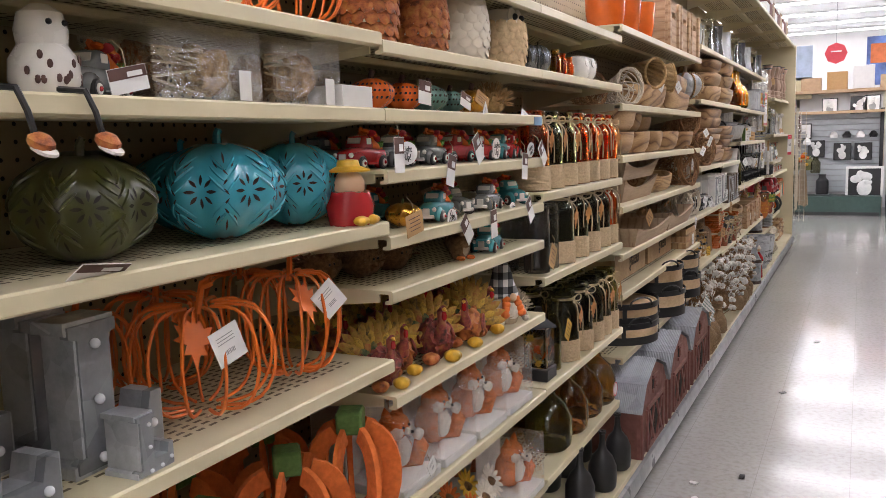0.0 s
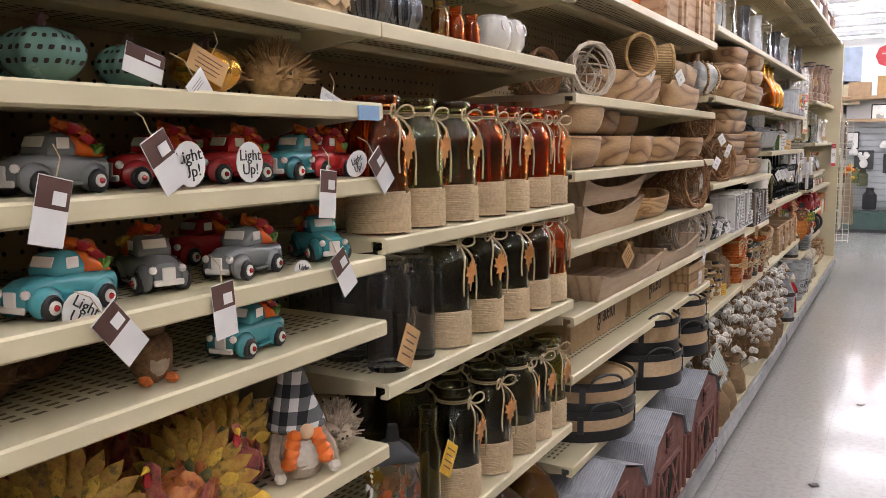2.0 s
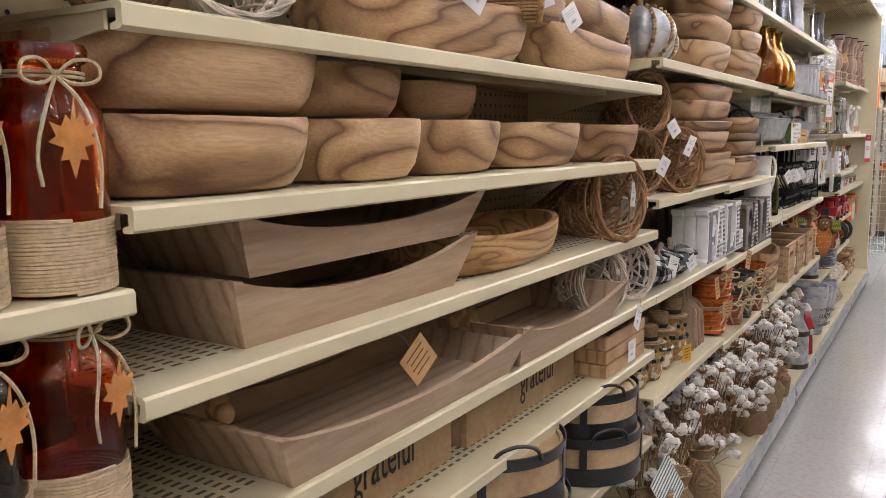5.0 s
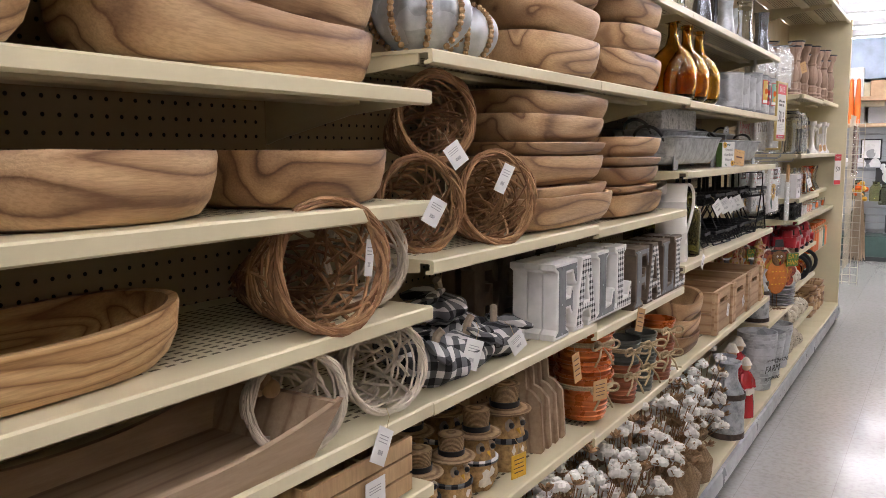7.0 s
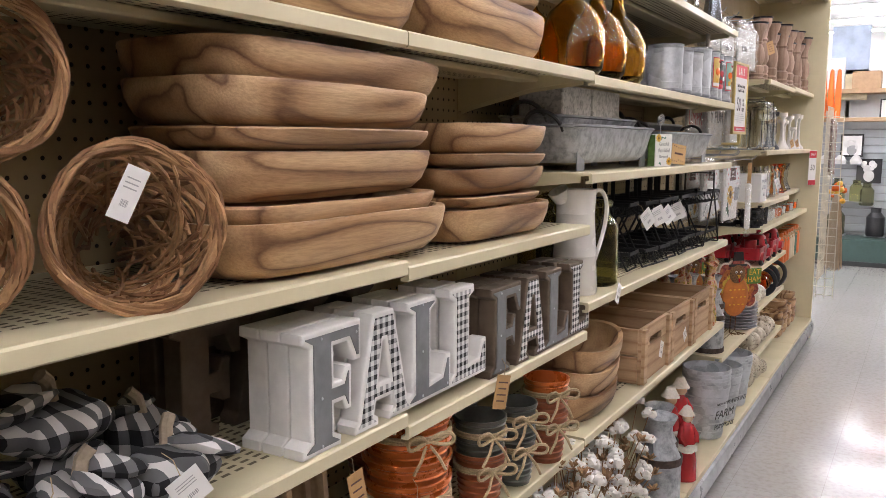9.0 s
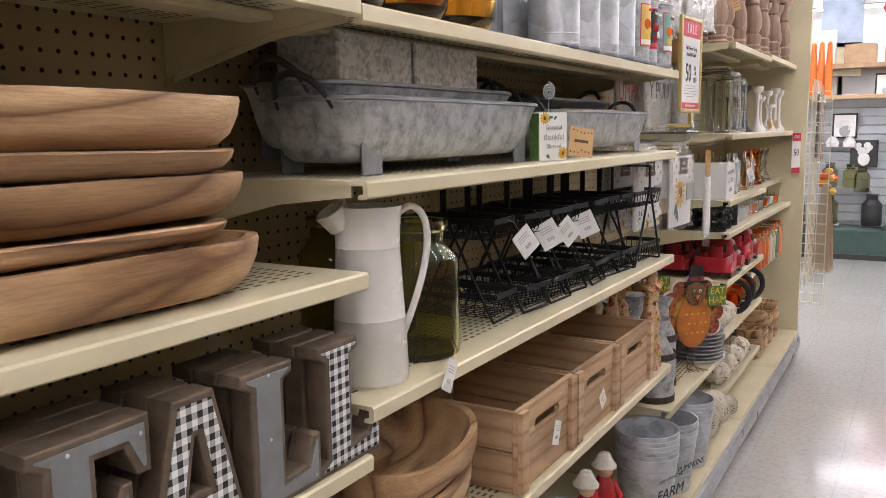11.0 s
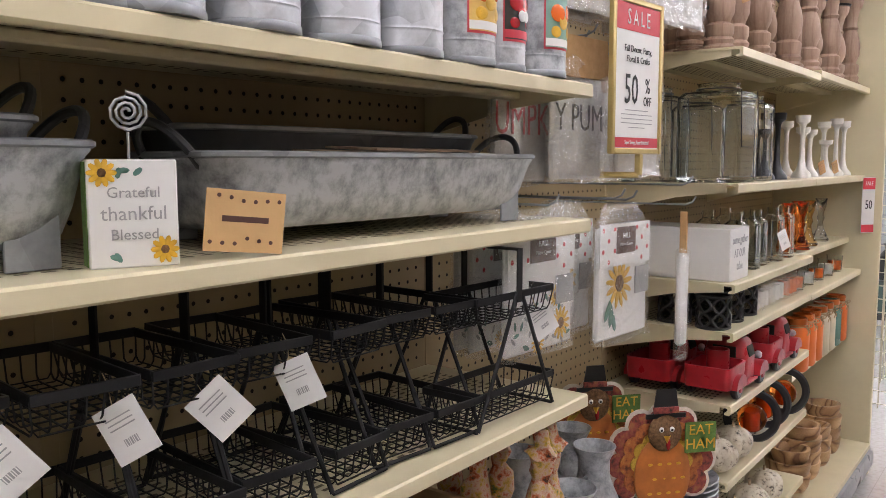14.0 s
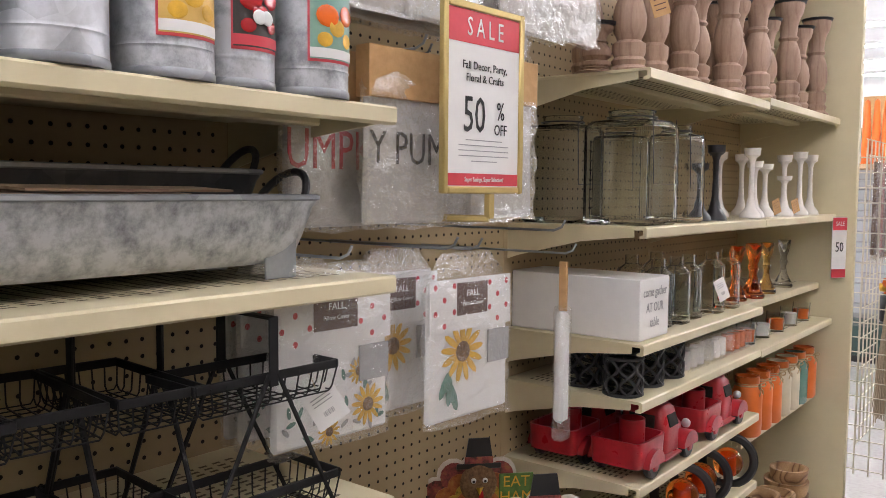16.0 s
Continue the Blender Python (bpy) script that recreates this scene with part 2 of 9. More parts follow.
def checks(name, c1, c2, per_m, mid=None):
    """Woven buffalo checks along two axes."""
    m, nt, b = nodes_of(name)
    mp = mapped(nt, 1.0)
    sp = nt.nodes.new("ShaderNodeSeparateXYZ")
    nt.links.new(mp.outputs[0], sp.inputs[0])
    outs = []
    for k, ax in enumerate(("X", "Z")):
        mu = nt.nodes.new("ShaderNodeMath")
        mu.operation = "MULTIPLY"
        mu.inputs[1].default_value = per_m
        fr = nt.nodes.new("ShaderNodeMath")
        fr.operation = "FRACT"
        gt = nt.nodes.new("ShaderNodeMath")
        gt.operation = "GREATER_THAN"
        gt.inputs[1].default_value = 0.5
        src = sp.outputs[ax]
        if ax == "X":
            ad = nt.nodes.new("ShaderNodeMath")
            ad.operation = "ADD"
            nt.links.new(sp.outputs["X"], ad.inputs[0])
            nt.links.new(sp.outputs["Y"], ad.inputs[1])
            src = ad.outputs[0]
        nt.links.new(src, mu.inputs[0])
        nt.links.new(mu.outputs[0], fr.inputs[0])
        nt.links.new(fr.outputs[0], gt.inputs[0])
        outs.append(gt.outputs[0])
    ad = nt.nodes.new("ShaderNodeMath")
    ad.operation = "ADD"
    nt.links.new(outs[0], ad.inputs[0])
    nt.links.new(outs[1], ad.inputs[1])
    hv = nt.nodes.new("ShaderNodeMath")
    hv.operation = "MULTIPLY"
    hv.inputs[1].default_value = 0.5
    nt.links.new(ad.outputs[0], hv.inputs[0])
    md = mid or tuple((a + c) / 2 for a, c in zip(c1, c2))
    r = ramp(nt, hv.outputs[0], [(0.0, c1), (0.3, md), (0.8, c2)])
    r.color_ramp.interpolation = "CONSTANT"
    nt.links.new(r.outputs[0], b.inputs["Base Color"])
    b.inputs["Roughness"].default_value = 0.9
    n = tex(nt, "ShaderNodeTexNoise", mp, Scale=300.0)
    bump(nt, b, n.outputs[0], 0.3, 0.001)
    return m


def mottled(name, colours, scale=55.0, rough=0.6, grain=0.5):
    """Hand-painted resin: several colours run into one another."""
    m, nt, b = nodes_of(name)
    mp = mapped(nt, 1.0)
    n = tex(nt, "ShaderNodeTexNoise", mp, Scale=scale, Detail=4.0, Roughness=0.65)
    k = len(colours)
    r = ramp(nt, n.outputs[0], [(0.32 + 0.36 * i / (k - 1), c) for i, c in enumerate(colours)])
    nt.links.new(r.outputs[0], b.inputs["Base Color"])
    b.inputs["Roughness"].default_value = rough
    bump(nt, b, n.outputs[0], grain, 0.004)
    return m


def glow(name, c, strength):
    m, nt, b = nodes_of(name)
    b.inputs["Base Color"].default_value = (*c, 1)
    b.inputs["Emission Color"].default_value = (*c, 1)
    b.inputs["Emission Strength"].default_value = strength
    return m


CREAM = paint("cream_shelf_enamel", (0.67, 0.595, 0.395), 0.38, vary=0.06, scale=6, grain=0.05)
PEG = paint("tan_pegboard", (0.43, 0.33, 0.185), 0.6, vary=0.08, scale=5, grain=0.1)
# near-black colour that stands in for shade inside openings
OPENING_SHADE = paint("painted_opening_shade", (0.02, 0.016, 0.012), 0.9, grain=0)
# brown patch colour, painted for the shade in the shelf slots
SLOT_SHADE = paint("painted_slot_shade", (0.16, 0.13, 0.08), 0.8, grain=0)
BUMPER = paint("grey_vinyl_bumper", (0.27, 0.275, 0.29), 0.3, vary=0.3, scale=9)
TOE = paint("dark_kick_plate", (0.07, 0.065, 0.06), 0.5)
WHITEWALL = paint("white_wall_paint", (0.75, 0.75, 0.74), 0.7, vary=0.05, scale=1.5)
CEILM = paint("white_ceiling_deck", (0.78, 0.79, 0.8), 0.8, vary=0.04, scale=1.0)
TUBE = glow("fluorescent_tube", (0.985, 0.945, 1.0), 28.5)


def floor_material():
    m, nt, b = nodes_of("waxed_vinyl_tile")
    tc = nt.nodes.new("ShaderNodeTexCoord")
    n1 = nt.nodes.new("ShaderNodeTexNoise")
    n1.inputs["Scale"].default_value, n1.inputs["Detail"].default_value = 0.9, 2.0
    n2 = nt.nodes.new("ShaderNodeTexNoise")
    n2.inputs["Scale"].default_value, n2.inputs["Detail"].default_value = 45.0, 5.0
    br = nt.nodes.new("ShaderNodeTexBrick")
    br.offset, br.squash = 0.0, 1.0
    br.inputs["Scale"].default_value = 1.0
    br.inputs["Brick Width"].default_value = br.inputs["Row Height"].default_value = 0.305
    br.inputs["Mortar Size"].default_value = 0.0012
    br.inputs["Color1"].default_value, br.inputs["Color2"].default_value = (0.54, 0.525, 0.5, 1), (0.515, 0.5, 0.475, 1)
    br.inputs["Mortar"].default_value = (0.42, 0.4, 0.38, 1)
    for n in (n1, n2, br):
        nt.links.new(tc.outputs["Object"], n.inputs["Vector"])
    a = ramp(nt, n2.outputs[0], [(0.32, (0.8, 0.79, 0.77)), (0.55, (1, 1, 1))])
    c = ramp(nt, n1.outputs[0], [(0.0, (0.84, 0.83, 0.82)), (1.0, (1, 1, 1))])
    m1 = nt.nodes.new("ShaderNodeMixRGB")
    m1.blend_type, m1.inputs[0].default_value = "MULTIPLY", 0.7
    m2 = nt.nodes.new("ShaderNodeMixRGB")
    m2.blend_type, m2.inputs[0].default_value = "MULTIPLY", 0.3
    nt.links.new(br.outputs[0], m1.inputs[1])
    nt.links.new(a.outputs[0], m1.inputs[2])
    nt.links.new(m1.outputs[0], m2.inputs[1])
    nt.links.new(c.outputs[0], m2.inputs[2])
    nt.links.new(m2.outputs[0], b.inputs["Base Color"])
    q = ramp(nt, n2.outputs[0], [(0.0, (0.2,) * 3), (1.0, (0.27,) * 3)])
    nt.links.new(q.outputs[0], b.inputs["Roughness"])
    b.inputs["Coat Weight"].default_value = 0.65
    b.inputs["Coat Roughness"].default_value = 0.09
    bump(nt, b, n1.outputs[0], 0.015, 0.01)
    return m


FLOORM = floor_material()

# ---- the store's shell ----
FACE, BACK, END = -0.718, -1.072, 9.685
solid("floor", box(30, 46, 0.1, 0, (3, 12, -0.05)), FLOORM, "polished off-white vinyl tile floor", "floor", kind="structure")
solid("ceiling", box(30, 46, 0.1, 0, (3, 12, 5.05)), CEILM, "white metal deck store ceiling", "ceiling", kind="structure")
solid("wall_north", box(30, 0.2, 5, 0, (3, 35.1, 2.5)), WHITEWALL, "white far store wall", "wall", kind="structure")
solid("wall_south", box(30, 0.2, 5, 0, (3, -11.1, 2.5)), WHITEWALL, "white rear store wall", "wall", kind="structure")
solid("wall_west", box(0.2, 46, 5, 0, (-12.1, 12, 2.5)), WHITEWALL, "white side store wall", "wall", kind="structure")
solid("wall_east", box(0.2, 46, 5, 0, (18.1, 12, 2.5)), WHITEWALL, "white side store wall", "wall", kind="structure")

# long rows of fluorescent strips hung across the aisle
LAMP_BODY = paint("white_lamp_enamel", (0.8, 0.8, 0.8), 0.4)


def strip_light(y):
    o = thing("strip_light", "long white fluorescent strip light hung under the ceiling", "ceiling light", pose(3, y, 4.75), "ceiling strip lights")
    part("housing", box(28, 0.14, 0.07, 0.01, (0, 0, 0.1)), LAMP_BODY, o)
    for s in (-0.045, 0.045):
        part("tube", at(lathe([(0, -13.9), (0.019, -13.9), (0.019, 13.9), (0, 13.9)], 8), 0, s, 0.04, 0, 90, 0), TUBE, o)
    for x in (-10, -3, 4, 11):
        part("hanger", box(0.01, 0.01, 0.14, 0, (x, 0, 0.2)), LAMP_BODY, o)


for k in range(17):
    strip_light(-8.4 + 2.6 * k)

# ---- the long gondola run ----
Y = [-0.333, 0.434, 1.201, 1.97, 2.745, 3.5, 4.258, 5.002, 5.775, 6.54, 7.305, 8.085, 8.88, END]


def slots(y0, y1, x0, x1, z):
    """Rows of flat dark quads that paint the shade of a shelf's short pressed slots."""
    V, F = [], []
    ny, nx = int((y1 - y0 - 0.03) / 0.0235), int((x1 - x0 - 0.04) / 0.014)
    for i in range(ny):
        for j in range(nx):
            y, x = y0 + 0.02 + i * 0.0235, x0 + 0.02 + j * 0.014
            n = len(V)
            V += [(x, y, z), (x + 0.006, y, z), (x + 0.006, y + 0.014, z), (x, y + 0.014, z)]
            F.append((n, n + 1, n + 2, n + 3))
    return V, F


def shelf(y0, y1, z, front=FACE, back=BACK, under=False):
    """One sheet-steel shelf: deck, rolled front lip, hat channel and two brackets."""
    d = front - back
    o = thing("shelf", "cream enamelled steel store shelf with slotted deck", "shelf", pose(back, y0, z), "gondola shelves")
    w = y1 - y0 - 0.003
    part("deck", box(d - 0.012, w, 0.006, 0, (d / 2 - 0.006, w / 2, -0.003)), CREAM, o)
    lip = [(d - 0.013, 0.0), (d - 0.003, 0.0), (d, -0.003), (d, -0.021), (d - 0.004, -0.024), (d - 0.016, -0.024), (d - 0.016, -0.019), (d - 0.008, -0.017), (d - 0.008, -0.007), (d - 0.013, -0.006)]
    part("front_lip", loft([[(x, 0, q) for x, q in lip], [(x, w, q) for x, q in lip]]), CREAM, o)
    part("slot_field", slots(0.015, w - 0.015, 0.03, d - 0.03, 0.0008), SLOT_SHADE, o, "dark patches painted as shade in pressed slots")
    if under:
        part("slot_field", slots(0.015, w - 0.015, 0.03, d - 0.03, -0.0068), SLOT_SHADE, o, "dark patches painted as shade in pressed slots")
    part("hat_channel", box(0.05, w - 0.02, 0.014, 0.003, (d * 0.55, w / 2, -0.013)), CREAM, o)
    for y in (0.006, w - 0.006):
        br = [(0.0, -0.006), (d - 0.03, -0.006), (d - 0.03, -0.022), (d * 0.55, -0.036), (0.03, -0.075), (0.0, -0.085)]
        part("bracket", loft([[(x, y - 0.002, q) for x, q in br][::-1], [(x, y + 0.002, q) for x, q in br][::-1]]), CREAM, o)
    return o


BAYS = [  # first and last joint, shelf heights
    (0, 2, (1.425, 1.30, 1.108, 0.865, 0.60)),
    (2, 3, (1.573, 1.414, 1.30, 1.195, 1.081, 0.985, 0.795, 0.587, 0.335)),
    (3, 4, (1.573, 1.414, 1.105, 0.885, 0.589, 0.338)),
    (4, 6, (1.613, 1.353, 1.177, 1.004, 0.84, 0.701, 0.475)),
    (6, 7, (1.685, 1.419, 1.078, 0.838, 0.57)),
    (7, 8, (1.685, 1.419, 1.068, 0.816, 0.545)),
    (8, 10, (1.685, 1.412, 1.187, 0.882, 0.55)),
    (10, 11, (0.40,)),
    (11, 12, (1.56, 1.228, 0.978, 0.855, 0.667, 0.466, 0.235)),
    (12, 13, (1.572, 1.228, 0.978, 0.85, 0.57)),
]
for a, b, zs in BAYS:
    for z in zs:
        front = FACE - 0.05 if (a == 12 and z in (0.978, 0.57)) else FACE
        shelf(Y[a], Y[b], z, front, under=z > 1.3)
for k in range(7, 13):
    shelf(Y[k], Y[k + 1], 2.16, FACE + 0.05, under=True)


def peg_panel(y0, y1):
    o = thing("back_panel", "tan pegboard back panel of the shelving", "pegboard", pose(BACK, y0, 0), kind="structure")
    w = y1 - y0
    part("board", box(0.012, w - 0.002, 2.1, 0, (-0.006, w / 2, 1.1)), PEG, o)
    # flat discs just off the board, coloured as the shade in peg holes
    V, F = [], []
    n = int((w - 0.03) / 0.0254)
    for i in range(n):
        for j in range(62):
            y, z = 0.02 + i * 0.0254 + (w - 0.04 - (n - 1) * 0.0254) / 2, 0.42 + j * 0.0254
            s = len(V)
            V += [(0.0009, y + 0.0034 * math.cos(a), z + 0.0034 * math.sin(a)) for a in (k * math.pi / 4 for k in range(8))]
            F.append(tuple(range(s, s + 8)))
    part("peg_holes", (V, F), OPENING_SHADE, o)
    part("upright", box(0.014, 0.024, 2.15, 0.001, (-0.0055, w, 1.075)), PEG, o)


def base_deck(y0, y1):
    o = thing("base_deck", "cream base deck with dark kick plate and grey bumper", "shelf base", pose(0, y0, 0), "gondola base decks")
    w = y1 - y0
    part("deck", box(0.43, w - 0.002, 0.02, 0.002, (-0.865, w / 2, 0.125)), CREAM, o)
    part("kick_plate", box(0.02, w, 0.115, 0, (-0.672, w / 2, 0.0575)), TOE, o)
    g = [(-0.662, 0.03), (-0.648, 0.034), (-0.638, 0.05), (-0.636, 0.085), (-0.642, 0.108), (-0.662, 0.114)]
    part("bumper", loft([[(x, 0, z) for x, z in g], [(x, w, z) for x, z in g]]), BUMPER, o)


for k in range(13):
    peg_panel(Y[k], Y[k + 1])
    base_deck(Y[k], Y[k + 1])
solid("end_panel", box(0.46, 0.03, 2.16, 0.003, (-0.885, END + 0.016, 1.08)), CREAM, "cream steel end panel of the shelving run", "end panel", kind="structure")
solid("back_of_run", box(0.02, 10.1, 2.15, 0, (-1.12, 4.68, 1.08)), PEG, "tan back of the shelving run", "panel", kind="structure")
# unseen panel in the facing run's place, added to cut and bounce light
solid("wall_opposite", box(0.05, 13, 2.15, 0, (1.1, 4.5, 1.075)), paint("light_blocker_tan", (0.3, 0.25, 0.185), 0.8), "unseen plain tan panel added opposite to block and bounce light", "wall", kind="structure")

# ---- materials of the goods ----
WHITE = paint("white_glaze", (0.78, 0.75, 0.7), 0.25, vary=0.06, grain=0.03)
PAPER = paint("white_card", (0.8, 0.79, 0.77), 0.7, vary=0.04, grain=0.05)
KRAFT = paint("kraft_card", (0.5, 0.3, 0.13), 0.75, vary=0.12, scale=60)
BROWNCARD = paint("brown_card", (0.1, 0.045, 0.035), 0.6)
INK = paint("black_ink", (0.02, 0.02, 0.02), 0.6, grain=0)
GREYINK = paint("grey_ink", (0.36, 0.36, 0.36), 0.6, grain=0)
REDINK = paint("red_ink", (0.6, 0.05, 0.07), 0.5, grain=0)
TWINE = paint("jute_twine", (0.48, 0.37, 0.22), 0.9, vary=0.3, scale=300)
JUTE = paint("wound_jute_cord", (0.66, 0.5, 0.31), 0.92, vary=0.2, scale=170, grain=0.7)
SPANGLE = galvanized("bright_spangled_zinc", (0.88, 0.89, 0.9), (0.5, 0.52, 0.54), 0.3, 0.36, 130.0, 0.6)
TEAL = paint("turquoise_glaze", (0.045, 0.33, 0.43), 0.16, vary=0.2, scale=14, grain=0.03, coat=0.5)
OLIVE = paint("olive_glaze", (0.05, 0.055, 0.01), 0.3, vary=0.2, scale=14, coat=0.2)
ORANGE = paint("orange_glaze", (0.72, 0.13, 0.015), 0.2, vary=0.15, coat=0.4)
SAGE = paint("sage_glaze", (0.12, 0.24, 0.2), 0.25, vary=0.2, coat=0.3)
GREYGLAZE = paint("grey_glaze", (0.2, 0.21, 0.21), 0.18, vary=0.15, coat=0.4)
AQUA = paint("aqua_glaze", (0.06, 0.29, 0.32), 0.18, vary=0.15, coat=0.4)
REDGLAZE = paint("red_glaze", (0.42, 0.02, 0.025), 0.2, vary=0.15, coat=0.4)
YELLOW = paint("yellow_paint", (0.7, 0.4, 0.03), 0.4, vary=0.2, scale=60)
BLACK = paint("black_paint", (0.018, 0.018, 0.02), 0.35, vary=0.2)
MATBLACK = paint("black_wire_coating", (0.011, 0.011, 0.012), 0.55, vary=0.2, spec=0.3)
GOLD = paint("gold_glass", (0.75, 0.38, 0.06), 0.12, 0.85, vary=0.3, scale=60)
WIREORANGE = paint("orange_wire_paint", (0.78, 0.17, 0.02), 0.4, vary=0.15)
GALV = galvanized("galvanized_steel")
GALVD = galvanized("dull_zinc", (0.36, 0.38, 0.4), (0.2, 0.21, 0.225), 0.55, 0.5, 16)
AMBER = glass("amber_glass", (0.97, 0.29, 0.055))
OLIVEG = glass("olive_green_glass", (0.6, 0.58, 0.27))
DARKG = glass("smoky_green_glass", (0.36, 0.36, 0.21))
BROWNG = glass("brown_bottle_glass", (0.88, 0.56, 0.2))
GOLDG = glass("gold_amber_glass", (0.96, 0.6, 0.13))
CLEAR = glass("clear_glass", (0.97, 0.99, 0.98), 0.02, 1.22)
SMOKE = glass("smoked_glass", (0.78, 0.79, 0.8), 0.04, 1.4)
LEAFM = paint("copper_leaf", (0.6, 0.25, 0.07), 0.45, 0.2, vary=0.25, scale=80)
FURO = paint("russet_bristle", (0.72, 0.19, 0.04), 0.95, vary=0.4, scale=120, grain=0.6)
FURW = paint("white_bristle", (0.72, 0.66, 0.57), 0.95, vary=0.15, scale=120, grain=0.6)
FURB = paint("brown_bristle", (0.2, 0.11, 0.05), 0.95, vary=0.5, scale=150, grain=0.8)
FIBRE = paint("dry_raffia", (0.45, 0.28, 0.12), 0.95, vary=0.5, scale=90, grain=0.8)
PLAID = checks("black_white_check", (0.012, 0.012, 0.014), (0.66, 0.64, 0.62), 30, (0.13, 0.13, 0.135))
OATM = paint("oatmeal_cloth", (0.42, 0.34, 0.25), 0.95, vary=0.2, scale=120, grain=0.5)
SKIN = paint("pale_wood_ball", (0.66, 0.44, 0.27), 0.6)
FEATH = mottled("mustard_resin", ((0.1, 0.07, 0.02), (0.45, 0.27, 0.04), (0.35, 0.14, 0.03)))
RESIN = mottled("wine_resin", ((0.05, 0.02, 0.015), (0.28, 0.05, 0.045), (0.35, 0.14, 0.05)))
RESINO = mottled("rust_resin", ((0.12, 0.03, 0.01), (0.42, 0.12, 0.03), (0.5, 0.22, 0.05)))
GREEN = paint("leaf_green_felt", (0.11, 0.2, 0.05), 0.95, vary=0.25, scale=80, grain=0.5)
FELTO = paint("orange_felt", (0.68, 0.16, 0.03), 0.95, vary=0.2, scale=80, grain=0.5)


def film_material(name, alpha, c=(0.9, 0.9, 0.9), rough=0.12):
    m, nt, b = nodes_of(name)
    mp = mapped(nt, 1.0)
    n = tex(nt, "ShaderNodeTexNoise", mp, Scale=35.0, Detail=4.0)
    nt.nodes.remove(b)
    gl = nt.nodes.new("ShaderNodeBsdfGlossy")
    gl.inputs["Color"].default_value = (*c, 1)
    gl.inputs["Roughness"].default_value = rough
    tr = nt.nodes.new("ShaderNodeBsdfTransparent")
    mx = nt.nodes.new("ShaderNodeMixShader")
    mx.inputs[0].default_value = alpha
    nt.links.new(tr.outputs[0], mx.inputs[1])
    nt.links.new(gl.outputs[0], mx.inputs[2])
    nt.links.new(mx.outputs[0], nt.nodes["Material Output"].inputs["Surface"])
    bump(nt, gl, n.outputs[0], 0.9, 0.02)
    return m


FILM = film_material("clear_plastic_film", 0.2, (1, 1, 1), 0.12)
CRINKLE = film_material("crinkled_plastic_bag", 0.27, (1, 1, 1), 0.07)


# ---- small shared builders ----
TEXTS = {}


def text_mesh(s, size, mat, name="lettering", extrude=0.0003):
    key = (s, round(size, 5), mat.name)
    if key in TEXTS:
        return TEXTS[key]
    cu = bpy.data.curves.new("text_source", "FONT")
    cu.body, cu.size, cu.extrude = s, size, extrude
    cu.align_x, cu.align_y, cu.resolution_u = "CENTER", "CENTER", 2
    ob = new("text_source", cu)
    bpy.context.view_layer.update()
    me = bpy.data.meshes.new_from_object(ob.evaluated_get(bpy.context.evaluated_depsgraph_get()))
    bpy.data.objects.remove(ob)
    me.name = name
    me.materials.clear()
    me.materials.append(mat)
    TEXTS[key] = me
    return me


FACE_X = Matrix(((0, 0, 1, 0), (1, 0, 0, 0), (0, 1, 0, 0), (0, 0, 0, 1)))  # text plane turned to look along +x


def lettering(s, size, mat, parent, m, sx=1.0):
    ob = new("lettering", text_mesh(s, size, mat))
    ob.parent = parent
    ob.matrix_basis = m @ FACE_X @ Matrix.Diagonal((sx, 1, 1, 1))
    return ob


def swing_tag(x, y, z, w=0.045, h=0.06, rx=0, rz=0, ry=0, mat=None, kind="tag", string=0.03):
    """A card on a loop of string; its face looks along +x, rx turns it in its plane."""
    label = {"tag": "white card price tag with printed bars", "kraft": "brown kraft card tag with dark print", "brown": "brown and white card price tag with bar code", "speech": "white speech-bubble card tag with black writing"}[kind]
    base = mat or {"tag": PAPER, "kraft": KRAFT, "brown": PAPER, "speech": PAPER}[kind]
    o = thing("price_tag", label, "tag", pose(x, y, z) @ pose(0, 0, 0, 0, 0, rz) @ pose(0, 0, 0, 0, ry, 0) @ pose(0, 0, 0, rx, 0, 0), "hang tags")
    if kind == "speech":
        part("card", loft([[(-0.0005, a, b) for a, b in ngon(w / 2, 16, h / 2)], [(0.0005, a, b) for a, b in ngon(w / 2, 16, h / 2)]]), base, o)
        for k, (s, dz) in enumerate((("Light", h * 0.16), ("Up!", -h * 0.18))):
            lettering(s, h * 0.38, INK, o, pose(0.0012, 0, dz))
    else:
        part("card", box(0.001, w, h, 0), base, o)
        if kind == "brown":
            part("band", box(0.0014, w * 0.98, h * 0.45, 0, (0, 0, h * 0.26)), BROWNCARD, o)
            part("barcode", box(0.0018, w * 0.4, h * 0.2, 0, (0, w * 0.18, h * 0.2)), PAPER, o)
        elif kind == "tag":
            for k in range(3):
                part("print_bar", box(0.0014, w * 0.6, h * 0.025, 0, (0, -w * 0.02, h * (0.28 - 0.09 * k))), GREYINK, o)
            for k in range(7):
                part("barcode", box(0.0014, w * 0.02 * (1 + k % 2), h * 0.13, 0, (0, w * (-0.15 + 0.05 * k), -h * 0.18)), GREYINK, o)
        else:
            for k in range(4):
                part("print_bar", box(0.0014, w * (0.7 - 0.1 * (k % 2)), h * 0.04, 0, (0, 0, h * (0.28 - 0.18 * k))), BROWNCARD, o)
    if string:
        part("string", tube([(0, 0, h * 0.5), (-0.004, 0.004, h * 0.5 + string * 0.6), (-0.012, 0, h * 0.5 + string)], 0.0006, 4), TWINE, o)
    return o


